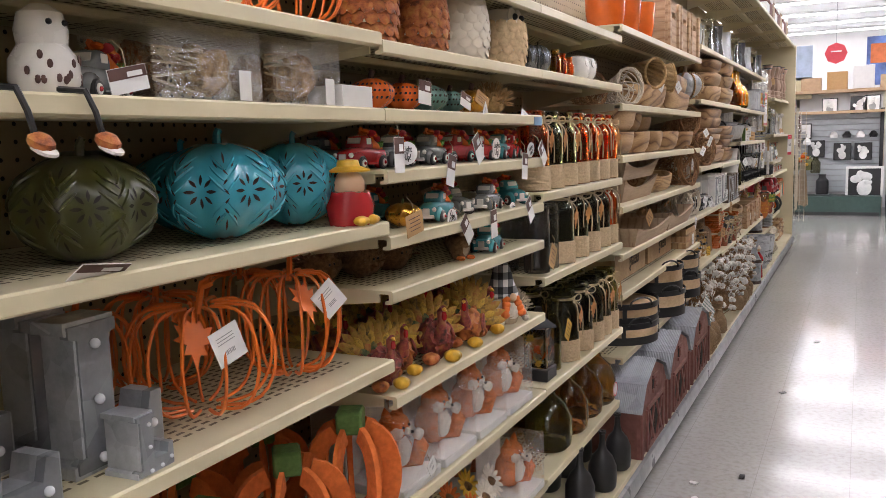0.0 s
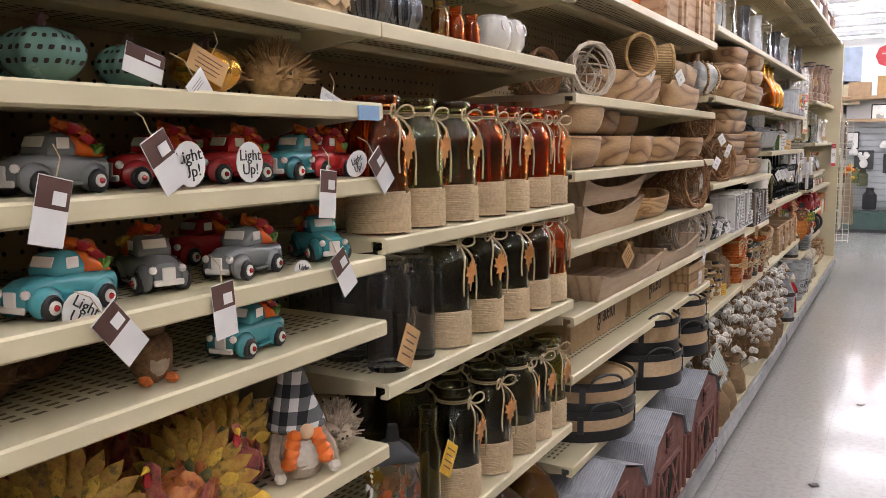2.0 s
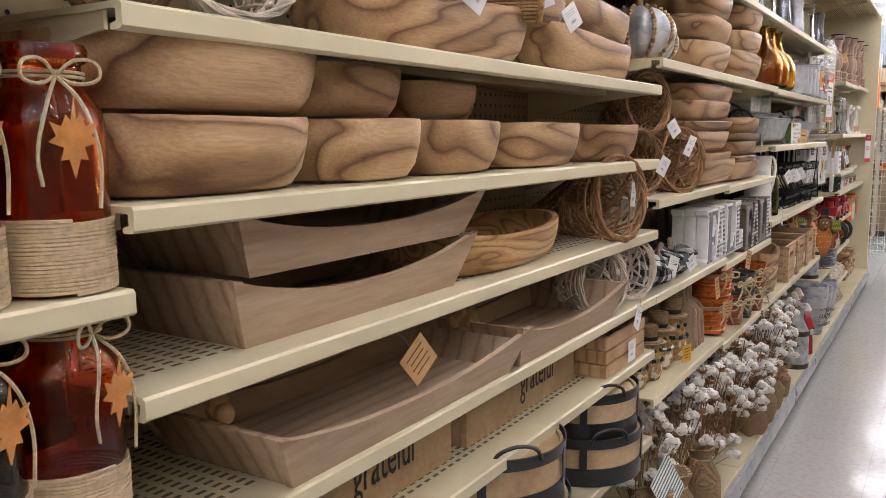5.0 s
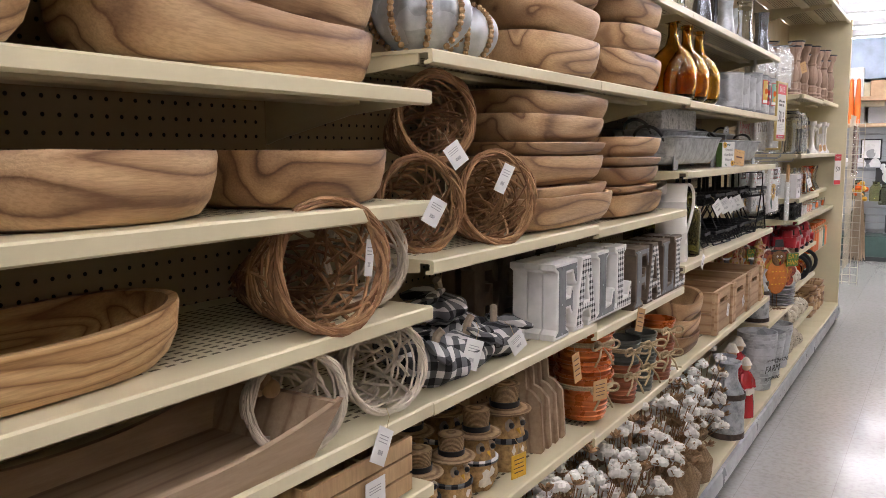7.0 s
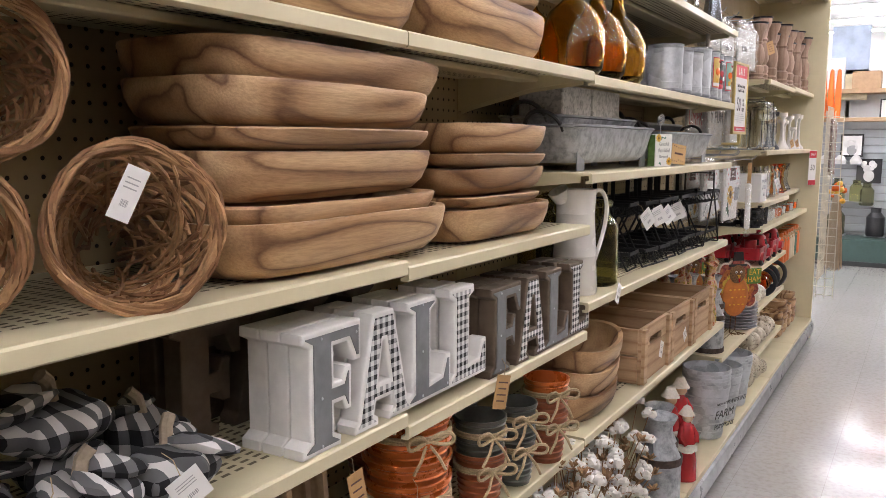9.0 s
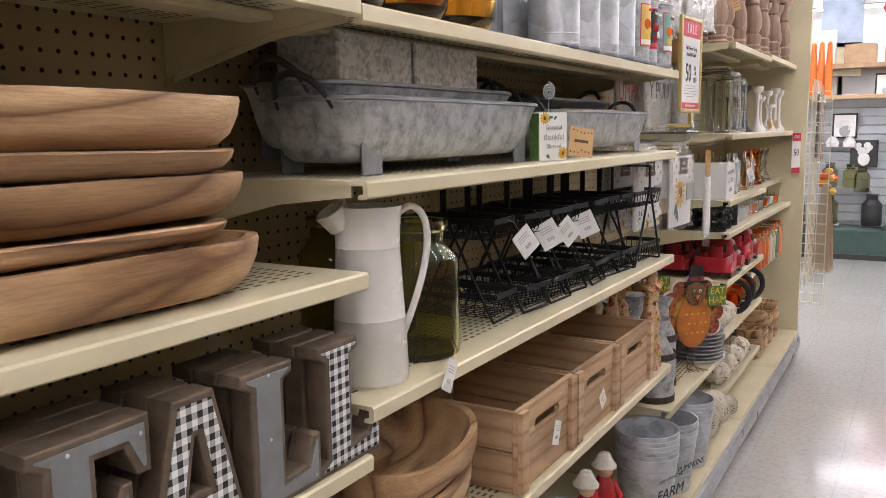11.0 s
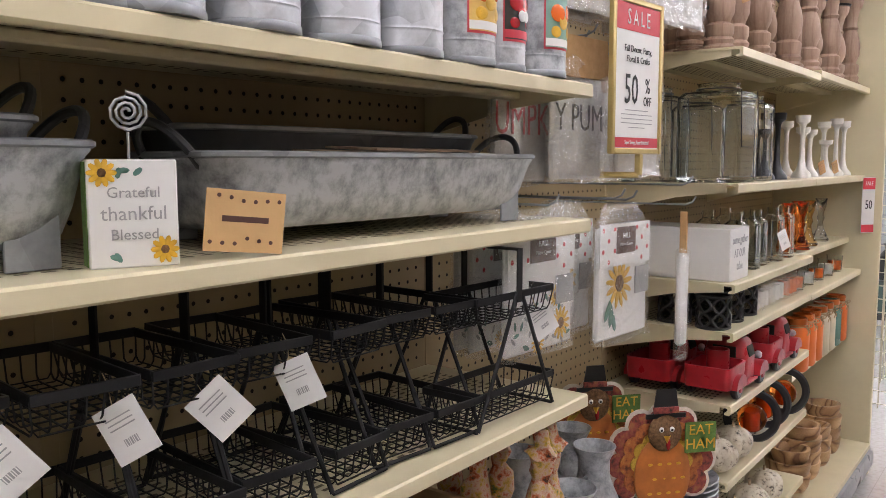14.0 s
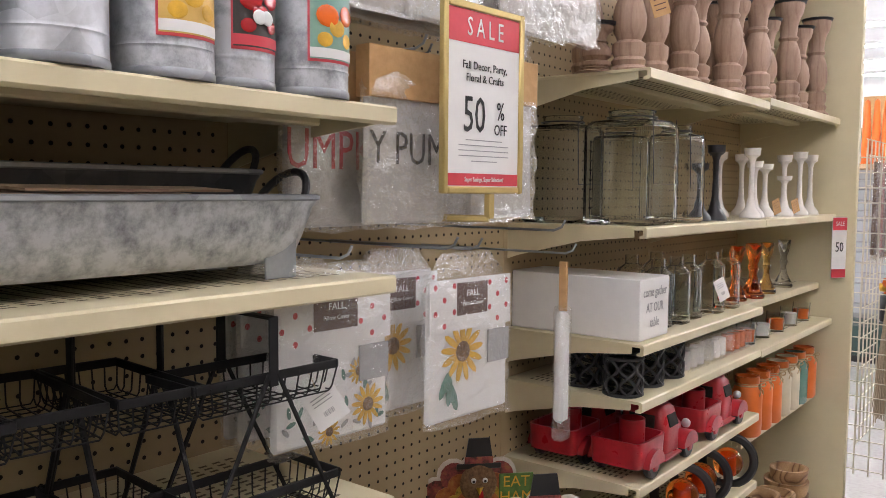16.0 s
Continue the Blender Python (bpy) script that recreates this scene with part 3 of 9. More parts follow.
def leaf_outline(s):
    p = [(0, -0.85), (0.12, -0.5), (0.3, -0.52), (0.22, -0.3), (0.55, -0.2), (0.38, -0.1), (0.5, 0.14), (0.26, 0.06), (0.16, 0.26), (0.06, 0.16), (0.02, 0.55)]
    return [(a * s * 0.85, b * s * 1.1) for a, b in p] + [(-a * s * 0.85, b * s * 1.1) for a, b in p[-2:0:-1]]


def on_pumpkin(R, H, lobes, depth):
    """The surface of a ribbed pumpkin: angle and share of its height to a place."""
    def f(a, v):
        s = math.sin(math.pi * min(max(v, 0.02), 0.98)) ** 0.45
        r = R * s * (1 - depth * (0.5 + 0.5 * math.cos(lobes * a)))
        return Vector((r * math.cos(a), r * math.sin(a), H * v - H * 0.10 * (1 - s) * (1 if v > 0.5 else -0.4)))
    return f


def pumpkin_geo(R, H, lobes=9, depth=0.09, n=72, k=14):
    f = on_pumpkin(R, H, lobes, depth)
    rings = [[tuple(f(2 * math.pi * i / n, j / k)) for i in range(n)] for j in range(k + 1)]
    return loft(rings)


def slit_shade(f, a, v, length, width, turn, R, H):
    """A leaf-shaped patch on a pumpkin's side, to be coloured as the shade in a cut."""
    pts = []
    for t in [i / 5 for i in range(6)]:
        pts.append((t - 0.5, 0.5 * math.sin(math.pi * t)))
    ring = pts + [(u, -w) for u, w in pts[-2:0:-1]]
    c, s = math.cos(turn), math.sin(turn)
    out = []
    for u, w in ring:
        x, y = u * length, w * width
        p = f(a + (x * c - y * s) / R, v + (x * s + y * c) / H)
        ctr = Vector((0, 0, H / 2))
        out.append(tuple(p + (p - ctr).normalized() * 0.0008))
    return out, [tuple(range(len(out)))]


def pumpkin(name, x, y, z, R, H, mat, label, cuts="none", rz=0.0, lobes=9, stem=None, depth=0.12, group=""):
    o = thing(name, label, "pumpkin", pose(x, y, z, 0, 0, rz), group)
    part("body", pumpkin_geo(R, H, lobes, depth), mat, o)
    s = R * (0.15 if name == "small_pumpkin" else 0.07)
    part("stem", tube([(0, 0, H * 0.88), (0, 0.1 * s, H + s * 0.4), (0.4 * s, 0.5 * s, H + s * 1.3)], [s * 1.1, s * 0.8, s * 0.9], 8), stem or mat, o)
    f = on_pumpkin(R, H, lobes, depth)
    geos = []
    if cuts == "flower":
        for i in range(8):
            a = 2 * math.pi * i / 8
            for k in range(8):
                t = 2 * math.pi * k / 8
                d = R * 0.17
                geos.append(slit_shade(f, a + d * math.cos(t) / R, 0.5 + d * math.sin(t) / H, R * 0.17, R * 0.055, t, R, H))
            for v, dv in ((0.82, 0.4), (0.18, -0.4)):
                for k in (-1, 0, 1):
                    geos.append(slit_shade(f, a + math.pi / 8 + 0.16 * k, v - 0.05 * abs(k) * (1 if v > 0.5 else -1), R * 0.2, R * 0.045, math.pi / 2 + 0.5 * k * (1 if v < .5 else -1), R, H))
            for k in range(5):
                geos.append(slit_shade(f, a + math.pi / 8, 0.32 + 0.09 * k, R * 0.13, R * 0.03, 0.9 * (1 if k % 2 else -1), R, H))
    elif cuts == "dots":
        for i in range(26):
            for v in (0.35, 0.55, 0.75):
                geos.append(slit_shade(f, 2 * math.pi * (i + 0.5 * (v == 0.55)) / 26, v, R * 0.16, R * 0.12, 0.6, R, H))
    if cuts == "flower":
        veins = []
        for i in range(8):
            for side in (-1, 1):
                for k in range(5):
                    v0 = 0.3 + 0.1 * k
                    pts = []
                    for j in range(5):
                        p = f(2 * math.pi * (i + 0.5) / 8 + side * (0.02 + 0.055 * j), v0 + 0.035 * j * (1 if k > 1 else -1))
                        pts.append(tuple(p + (p - Vector((0, 0, H / 2))).normalized() * 0.0006))
                    veins.append(tube(pts, [0.0012, 0.0022, 0.0024, 0.002, 0.001], 5))
        part("raised_pattern", join(*veins), mat, o)
    # the body stays whole: dark patches paint the shade of its openings
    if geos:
        part("pierced_pattern", join(*geos), OPENING_SHADE, o, "dark patches painted as shade in pierced openings")
    return o


# ================= first bay: lattice pumpkins, wire pumpkins, zinc letters =================
pumpkin("lattice_pumpkin", -0.83, 0.675, 1.108, 0.086, 0.138, OLIVE, "dark olive glazed ceramic pumpkin with pierced pattern", "flower", 10, 8)
pumpkin("lattice_pumpkin", -0.82, 0.90, 1.108, 0.094, 0.15, TEAL, "turquoise glazed ceramic pumpkin with pierced pattern", "flower", 25, 8)
pumpkin("lattice_pumpkin", -0.84, 1.1, 1.108, 0.082, 0.148, TEAL, "turquoise glazed ceramic pumpkin beside its pair", "flower", 5, 8)
pumpkin("lattice_pumpkin", -0.98, 0.80, 1.108, 0.085, 0.145, OLIVE, "dark olive glazed ceramic pumpkin behind the turquoise one", "flower", 5, 8)
pumpkin("lattice_pumpkin", -0.99, 1.0, 1.108, 0.085, 0.14, TEAL, "dark turquoise ceramic pumpkin at the back of the shelf", "flower", 5, 8)
pumpkin("lattice_pumpkin", -0.86, 0.44, 1.108, 0.085, 0.13, ORANGE, "burnt orange ceramic pumpkin with pierced pattern", "flower", 5, 8)


def wire_pumpkin(x, y, z, R, H, rz=0, tilt=0):
    o = thing("wire_pumpkin", "orange painted wire pumpkin with a leaf and curled stem", "pumpkin", pose(x, y, z, tilt, 0, rz), "wire pumpkins")
    n = 13
    for k in range(n):
        a = 2 * math.pi * k / n + 0.07 * math.sin(5 * k)
        pts = []
        for i in range(15):
            t = math.pi * (0.03 + 0.94 * i / 14)
            r = R * (math.sin(t) ** 0.62) * (1 + 0.03 * math.sin(k * 2.1))
            zz = H * (0.5 - 0.5 * math.cos(t)) - 0.09 * H * (math.cos(t) ** 8) * (1 if i > 7 else -0.6)
            pts.append((r * math.cos(a), r * math.sin(a), zz + 0.003))
        part("wire", tube(pts, 0.0026, 5), WIREORANGE, o)
    part("stem", tube([(0, 0, H * 0.86), (0.002, 0.004, H * 1.0), (0.0, 0.012, H * 1.1), (0.008, 0.022, H * 1.13), (0.014, 0.014, H * 1.1), (0.006, 0.006, H * 1.08)], 0.005, 6), WIREORANGE, o)
    part("leaf", at(plate(leaf_outline(0.06), 0.0015), R * 0.45, -R * 0.55, H * 0.8, -35, 10, 60), WIREORANGE, o)
    part("tendril", tube([(0.004 * math.cos(i) * i * 0.35, -0.02 - 0.006 * i, H * 0.9 + 0.006 * math.sin(i * 1.3)) for i in range(9)], 0.0016, 4), WIREORANGE, o)


for x, y, R, H, rz in ((-0.825, 0.845, 0.105, 0.17, 0), (-0.82, 1.045, 0.08, 0.185, 20), (-0.965, 0.9, 0.085, 0.165, 40), (-0.97, 1.1, 0.078, 0.17, 70), (-0.95, 0.74, 0.08, 0.165, 15)):
    wire_pumpkin(x, y, 0.865, R, H, rz)
swing_tag(-0.732, 0.800, 0.985, 0.045, 0.05, 20, -15)
swing_tag(-0.742, 1.045, 1.0, 0.045, 0.05, 40, -25)

BULB = paint("frosted_bulb", (0.72, 0.74, 0.77), 0.15, vary=0.05, grain=0)


def marquee_letter(x, y, z, h, rz=0):
    """A zinc capital L with bulbs in its face."""
    o = thing("marquee_letter", "weathered zinc marquee letter with round bulbs", "letter", pose(x, y, z, 0, 0, rz), "zinc letters")
    w, s = h * 0.78, h * 0.2
    L = [(0, 0), (w, 0), (w, s * 1.9), (w - s * 0.5, s * 1.9), (w - s * 0.7, s * 1.1), (s * 1.7, s * 1.1), (s * 1.7, h - s * 0.5), (s * 2.0, h - s * 0.4), (s * 2.0, h), (0, h), (0, h - s * 0.4), (s * 0.35, h - s * 0.5), (s * 0.35, s * 0.5), (0, s * 0.4)]
    rim = loft([[(-0.05, a, b) for a, b in L], [(0, a, b) for a, b in L]])
    part("body", rim, GALV, o)
    inner = [(a * 0.94 + 0.03 * w, b * 0.94 + 0.03 * h) for a, b in L]
    part("face", loft([[(-0.01, a, b) for a, b in inner], [(0.003, a, b) for a, b in inner]]), GALVD, o)
    for a, b in ((s * 1.0, h * 0.84), (s * 1.0, h * 0.48), (s * 1.0, h * 0.1), (w * 0.82, s * 0.9), (w * 0.55, s * 0.55)):
        part("bulb", at(ball(h * 0.035, 10), 0.008, a, b), BULB, o)


for x, y, h in ((-0.735, 0.42, 0.165), (-0.79, 0.60, 0.185), (-0.735, 0.30, 0.19), (-0.88, 0.45, 0.19), (-0.9, 0.62, 0.18)):
    marquee_letter(x, y, 0.865, h, 4)
marquee_letter(-0.726, 0.632, 0.865, 0.075, 4)


def strap_pumpkin(x, y, z, R, H, rz):
    o = thing("strap_pumpkin", "pumpkin of bent orange felt straps with a green block stem", "pumpkin", pose(x, y, z, 0, 0, rz), "strap pumpkins")
    for k in range(7):
        a = 2 * math.pi * k / 7
        pts = [(R * (math.sin(t) ** 0.6) * math.cos(a), R * (math.sin(t) ** 0.6) * math.sin(a), H * (0.5 - 0.5 * math.cos(t))) for t in (math.pi * (0.08 + 0.84 * i / 10) for i in range(11))]
        part("strap", tube(pts, 0.022, 4, flat=0.25 if k % 2 else 0.3), FELTO, o)
    part("block_stem", box(0.045, 0.05, 0.04, 0.004, (0, 0, H + 0.015)), GREEN, o)


for x, y, R, H, rz in ((-0.80, 0.80, 0.085, 0.12, 10), (-0.80, 0.99, 0.085, 0.13, 40), (-0.77, 1.13, 0.07, 0.155, 25), (-0.95, 0.9, 0.08, 0.12, 0), (-0.95, 1.1, 0.08, 0.12, 60), (-0.8, 0.6, 0.08, 0.12, 15)):
    strap_pumpkin(x, y, 0.60, R, H, rz)


def spotted_owl(x, y, z, s=1.0, legs=True):
    o = thing("owl_figure", "white ceramic owl with dark spots and dangling legs", "figurine", pose(x, y, z), "sitting owls")
    part("body", lathe([(0, 0), (0.032 * s, 0), (0.042 * s, 0.02 * s), (0.04 * s, 0.045 * s), (0.029 * s, 0.062 * s), (0.031 * s, 0.08 * s), (0.026 * s, 0.1 * s), (0.012 * s, 0.11 * s), (0, 0.111 * s)], 20), WHITE, o)
    rnd = random.Random(4)
    for k in range(16):
        a, h = rnd.uniform(-1.3, 1.3), rnd.uniform(0.015, 0.05)
        part("spot", at(ball(0.004 * s, 6, 0.35, 1, 1.4), 0.041 * s * math.cos(a), 0.041 * s * math.sin(a), h * s, 0, 0, math.degrees(a)), BROWNCARD, o)
    for d in (-0.011, 0.011):
        part("eye", at(ball(0.004 * s, 8), 0.029 * s, d * s, 0.087 * s), BLACK, o)
    for d in (-0.09, -0.012) if legs else ():
        part("leg", tube([(0.04 * s, d, 0.006), (0.075, d, 0.002), (0.083, d + 0.004, -0.02), (0.085, d + 0.008, -0.042)], 0.0035, 6), BLACK, o)
        part("shoe", at(ball(0.016, 10, 1.0, 0.75, 0.6), 0.09, d + 0.01, -0.05, 0, 25, 0), RESINO, o, "brown ceramic shoe")
        part("sole", at(ball(0.0155, 10, 1.1, 0.75, 0.3), 0.092, d + 0.011, -0.057, 0, 25, 0), WHITE, o)


spotted_owl(-0.785, 0.604, 1.30, 0.88)
spotted_owl(-0.81, 0.50, 1.30, 1.0, False)
swing_tag(-0.722, 0.66, 1.318, 0.055, 0.028, 12, 0, 0, None, "brown")


def boxed_raffia(x, y, z, w, h, d, seed):
    o = thing("boxed_figure", "raffia ball figure in a clear plastic box", "boxed figure", pose(x, y, z), "clear boxes")
    rnd = random.Random(seed)
    part("ball", at(roughen(ball(h * 0.36, 20), 0.012, 40, seed), 0.01, w * 0.18, h * 0.45), FIBRE, o)
    part("body", at(roughen(ball(h * 0.3, 16, 1, 0.9, 1.2), 0.012, 40, seed + 3), -0.01, -w * 0.25, h * 0.42), FURB, o)
    for k in range(7):
        zz = h * rnd.uniform(0.25, 0.8)
        part("stick", tube([(0.02, -w * 0.3, zz), (0.03, w * 0.1, zz + rnd.uniform(-0.02, 0.02))], 0.002, 5), TWINE, o)
    b = box(d, w, h, 0.002, (0, 0, h / 2 + 0.001))
    part("clear_case", b, FILM, o, "clear plastic case")
    part("sticker", box(0.001, 0.024, 0.04, 0, (d / 2 + 0.002, w * 0.3, 0.024)), PAPER, o)


boxed_raffia(-0.82, 0.83, 1.30, 0.2, 0.1, 0.13, 1)
boxed_raffia(-0.82, 1.04, 1.30, 0.17, 0.1, 0.13, 5)
# small ceramic truck between the owls and the boxes, and dark boxes behind
DARKBOX = paint("dark_carton", (0.05, 0.045, 0.04), 0.6)
solid("carton", box(0.07, 0.09, 0.035, 0.001), PAPER, "white and brown small carton on the shelf", "box", pose(-0.78, 1.16, 1.319))


def harvest_doll(x, y, z):
    o = thing("harvest_doll", "small resin scarecrow doll with red basket skirt", "figurine", pose(x, y, z))
    part("skirt", roughen(lathe([(0, 0), (0.034, 0), (0.04, 0.03), (0.034, 0.055), (0, 0.058)], 22), 0.004, 90), REDGLAZE, o)
    part("body", at(ball(0.027, 14), 0, 0, 0.066), SKIN, o)
    part("hat", at(lathe([(0, 0), (0.036, 0.001), (0.037, 0.004), (0.02, 0.01), (0.017, 0.02), (0, 0.022)], 20), 0, 0, 0.087), YELLOW, o)
    for d in (-0.02, 0.012):
        part("mini_pumpkin", at(pumpkin_geo(0.014, 0.018, 7, 0.12, 28, 6), 0.035, d, 0.0), YELLOW, o)


harvest_doll(-0.755, 1.135, 1.108)
swing_tag(-0.722, 0.60, 1.112, 0.075, 0.03, -12, 0, 50, None, "brown", 0)
# upper shelf of the first bay
for y in (0.75, 0.95, 1.1):
    wire_pumpkin(-0.82, y, 1.425, 0.08, 0.16, 30 * y)

# ================= second bay: pumpkins, little trucks, turkeys, foxes =================
for x, y, R, H, mat, lab, cut in (
        (-0.79, 1.275, 0.042, 0.062, ORANGE, "orange ceramic pumpkin with pierced dots", "dots"), (-0.79, 1.385, 0.042, 0.06, ORANGE, "orange ceramic pumpkin with pierced dots", "dots"),
        (-0.79, 1.49, 0.042, 0.06, SAGE, "sage green ceramic pumpkin with pierced dots", "dots"), (-0.79, 1.59, 0.036, 0.052, SAGE, "sage green ceramic pumpkin with pierced dots", "dots"),
        (-0.79, 1.70, 0.042, 0.06, GOLD, "golden mercury glass pumpkin", "none"), (-0.92, 1.33, 0.042, 0.06, ORANGE, "orange ceramic pumpkin with pierced dots", "dots"), (-0.92, 1.5, 0.042, 0.06, SAGE, "sage green ceramic pumpkin with pierced dots", "dots")):
    pumpkin("small_pumpkin", x, y, 1.30, R, H, mat, lab, cut, 12, 8, BROWNCARD, group="small ceramic pumpkins")


def spiky(x, y, z, R, mat, label, seed, sx=1.0, sy=1.25, n=220, length=0.018, r=0.0016):
    """A creature of bristles or bark."""
    o = thing("bristle_creature", label, "figurine", pose(x, y, z))
    part("body", at(roughen(ball(R, 18, sx, sy, 0.85), R * 0.2, 60, seed), 0, 0, R * 0.85), mat, o)
    rnd, g = random.Random(seed), []
    for k in range(n):
        a, b = rnd.uniform(0, 6.283), rnd.uniform(-0.2, 1.4)
        d = Vector((math.cos(a) * math.cos(b) * sx, math.sin(a) * math.cos(b) * sy, math.sin(b) * 0.85))
        p = d * R + Vector((0, 0, R * 0.85))
        q = p + (d.normalized() + Vector((rnd.uniform(-.4, .4), rnd.uniform(-.4, .4), rnd.uniform(-.2, .4)))) * length
        g.append(tube([p * 0.97, q], [r, r * 0.4], 4))
    ob = part("bristles", join(*g), mat, o, smooth=False)
    tagged(ob, kind="stuff")
    part("snout", at(ball(R * 0.3, 10), R * 0.8, -R * 0.3, R * 0.55), mat, o)
    for s in (-0.18, 0.18):
        part("eye", at(ball(R * 0.07, 6), R * 0.95 * sx, -R * 0.3 + s * R, R * 0.95), BLACK, o)


spiky(-0.80, 1.83, 1.30, 0.036, FIBRE, "straw bristle hedgehog figure", 3)
swing_tag(-0.745, 1.66, 1.33, 0.05, 0.028, -25, -10, 0, KRAFT, "kraft")
swing_tag(-0.722, 1.625, 1.30, 0.035, 0.035, 40, 10)
swing_tag(-0.745, 1.395, 1.335, 0.05, 0.045, -5, 0, 0, None, "brown", 0)
swing_tag(-0.742, 1.57, 1.325, 0.05, 0.03, -15, 0, 0, None, "brown", 0)
swing_tag(-0.72, 1.85, 1.298, 0.045, 0.02, -20, 0)
part_price = solid("price_strip", box(0.002, 0.05, 0.02, 0), paint("blue_label", (0.25, 0.4, 0.6), 0.5), "pale blue shelf label on the shelf edge", "label", pose(FACE + 0.0015, 1.93, 1.285))


def little_truck(mat, label):
    """A rounded ceramic pickup with a load of leaves; it faces -y."""
    o = thing("ceramic_truck", label, "ceramic truck", group="ceramic trucks")

    def hull(rows, e):
        """Sections along y: place, half width, bottom, top."""
        rings = []
        for y, w, z0, z1 in rows:
            ring = []
            for i in range(20):
                a = 2 * math.pi * i / 20
                c, q = math.cos(a), math.sin(a)
                ring.append((w * math.copysign(abs(c) ** (2 / e), c), y, (z0 + z1) / 2 + (z1 - z0) / 2 * math.copysign(abs(q) ** (2 / e), q)))
            rings.append(ring[::-1])
        return loft(rings)
    part("body", hull([(-0.056, 0.008, 0.014, 0.026), (-0.053, 0.015, 0.01, 0.034), (-0.042, 0.018, 0.009, 0.039), (-0.02, 0.021, 0.009, 0.041), (0.0, 0.024, 0.009, 0.041), (0.014, 0.024, 0.009, 0.04), (0.03, 0.0245, 0.009, 0.038), (0.052, 0.0235, 0.01, 0.037), (0.056, 0.018, 0.014, 0.032)], 3.4), mat, o)
    part("cab", hull([(-0.021, 0.012, 0.036, 0.044), (-0.018, 0.0185, 0.035, 0.052), (-0.012, 0.0205, 0.034, 0.06), (0.0, 0.021, 0.034, 0.063), (0.01, 0.0205, 0.034, 0.061), (0.016, 0.018, 0.035, 0.052), (0.017, 0.012, 0.036, 0.044)], 3.0), mat, o)
    for q in (-1, 1):
        part("window", box(0.0016, 0.015, 0.011, 0.0007, (q * 0.0206, -0.001, 0.0505)), WHITE, o)
        part("headlight", at(ball(0.0048, 8), q * 0.0165, -0.0535, 0.027), WHITE, o)
        for y in (-0.034, 0.034):
            part("fender", at(ball(0.0185, 14, 0.5, 1.05, 0.86), q * 0.0195, y, 0.0165), mat, o)
            w = part("wheel", at(lathe([(0, 0), (0.0105, 0), (0.0125, 0.002), (0.0125, 0.006), (0.0105, 0.008), (0, 0.008)], 16), q * 0.0225, y, 0.0125, 0, 90 * q, 0), BLACK, o)
            part("hubcap", at(lathe([(0, 0), (0.007, 0), (0.0065, 0.0015), (0, 0.002)], 12), q * 0.0303, y, 0.0125, 0, 90 * q, 0), WHITE, w, "white hubcap")
            part("hub", at(ball(0.0034, 6), q * 0.0322, y, 0.0125), REDGLAZE, w)
        part("running_board", box(0.008, 0.03, 0.004, 0.001, (q * 0.024, 0, 0.011)), mat, o)
    part("windscreen", at(box(0.027, 0.0016, 0.011, 0.0006), 0, -0.0178, 0.052, -24, 0, 0), WHITE, o)
    part("bumper", box(0.034, 0.004, 0.007, 0.0015, (0, -0.0555, 0.0125)), WHITE, o)
    part("grille", box(0.015, 0.003, 0.015, 0.001, (0, -0.0562, 0.022)), WHITE, o)
    rnd = random.Random(2)
    for k in range(26):
        u = k / 25
        c = ORANGE if u < 0.5 else (YELLOW if u < 0.8 else LEAFG)
        y, z = 0.014 + 0.036 * u, 0.068 - 0.026 * u
        part("leaf", at(roughen(ball(0.0085, 7, 1, 1, 0.5), 0.003, 110, k), rnd.uniform(-0.018, 0.018), y + rnd.uniform(-0.005, 0.004), z + rnd.uniform(-0.004, 0.004), rnd.uniform(-50, 50), rnd.uniform(-50, 50), rnd.uniform(0, 90)), c if k % 7 else REDGLAZE, o)
    part("load", hull([(0.015, 0.012, 0.034, 0.062), (0.022, 0.018, 0.034, 0.06), (0.05, 0.018, 0.034, 0.04)], 2.6), ORANGE, o)
    return o


LEAFG = paint("leaf_green_glaze", (0.16, 0.3, 0.06), 0.25, vary=0.2, coat=0.3)
TR = {"grey": little_truck(GREYGLAZE, "grey ceramic pickup truck loaded with orange leaves"), "aqua": little_truck(AQUA, "aqua ceramic pickup truck loaded with orange leaves"), "red": little_truck(REDGLAZE, "red ceramic pickup truck loaded with orange leaves")}
TRUCKS = [("grey", -0.80, 1.355, 1.195, 4), ("grey", -0.80, 1.497, 1.195, 6), ("red", -0.81, 1.635, 1.195, -8), ("red", -0.81, 1.755, 1.195, -5), ("aqua", -0.80, 1.87, 1.195, 8), ("red", -0.80, 1.985 - 0.06, 1.195, 10),
          ("aqua", -0.775, 1.48, 1.081, 8), ("grey", -0.81, 1.62, 1.081, 70), ("grey", -0.775, 1.735, 1.081, 10), ("aqua", -0.79, 1.905, 1.081, 60), ("aqua", -0.775, 1.735, 0.985, 10),
          ("grey", -0.93, 1.3, 1.195, 0), ("red", -0.93, 1.45, 1.195, 0), ("aqua", -0.93, 1.6, 1.195, 0), ("red", -0.93, 1.8, 1.195, 0), ("aqua", -0.9, 1.42, 1.081, 0), ("red", -0.92, 1.8, 1.081, 0), ("red", -0.8, 1.243, 1.195, 0), ("grey", -0.83, 0.70, 1.30, 20)]
used = set()
for c, x, y, z, rz in TRUCKS:
    if c not in used:
        TR[c].matrix_basis = pose(x, y, z, 0, 0, rz)
        used.add(c)
    else:
        copy_thing(TR[c], pose(x, y, z, 0, 0, rz))
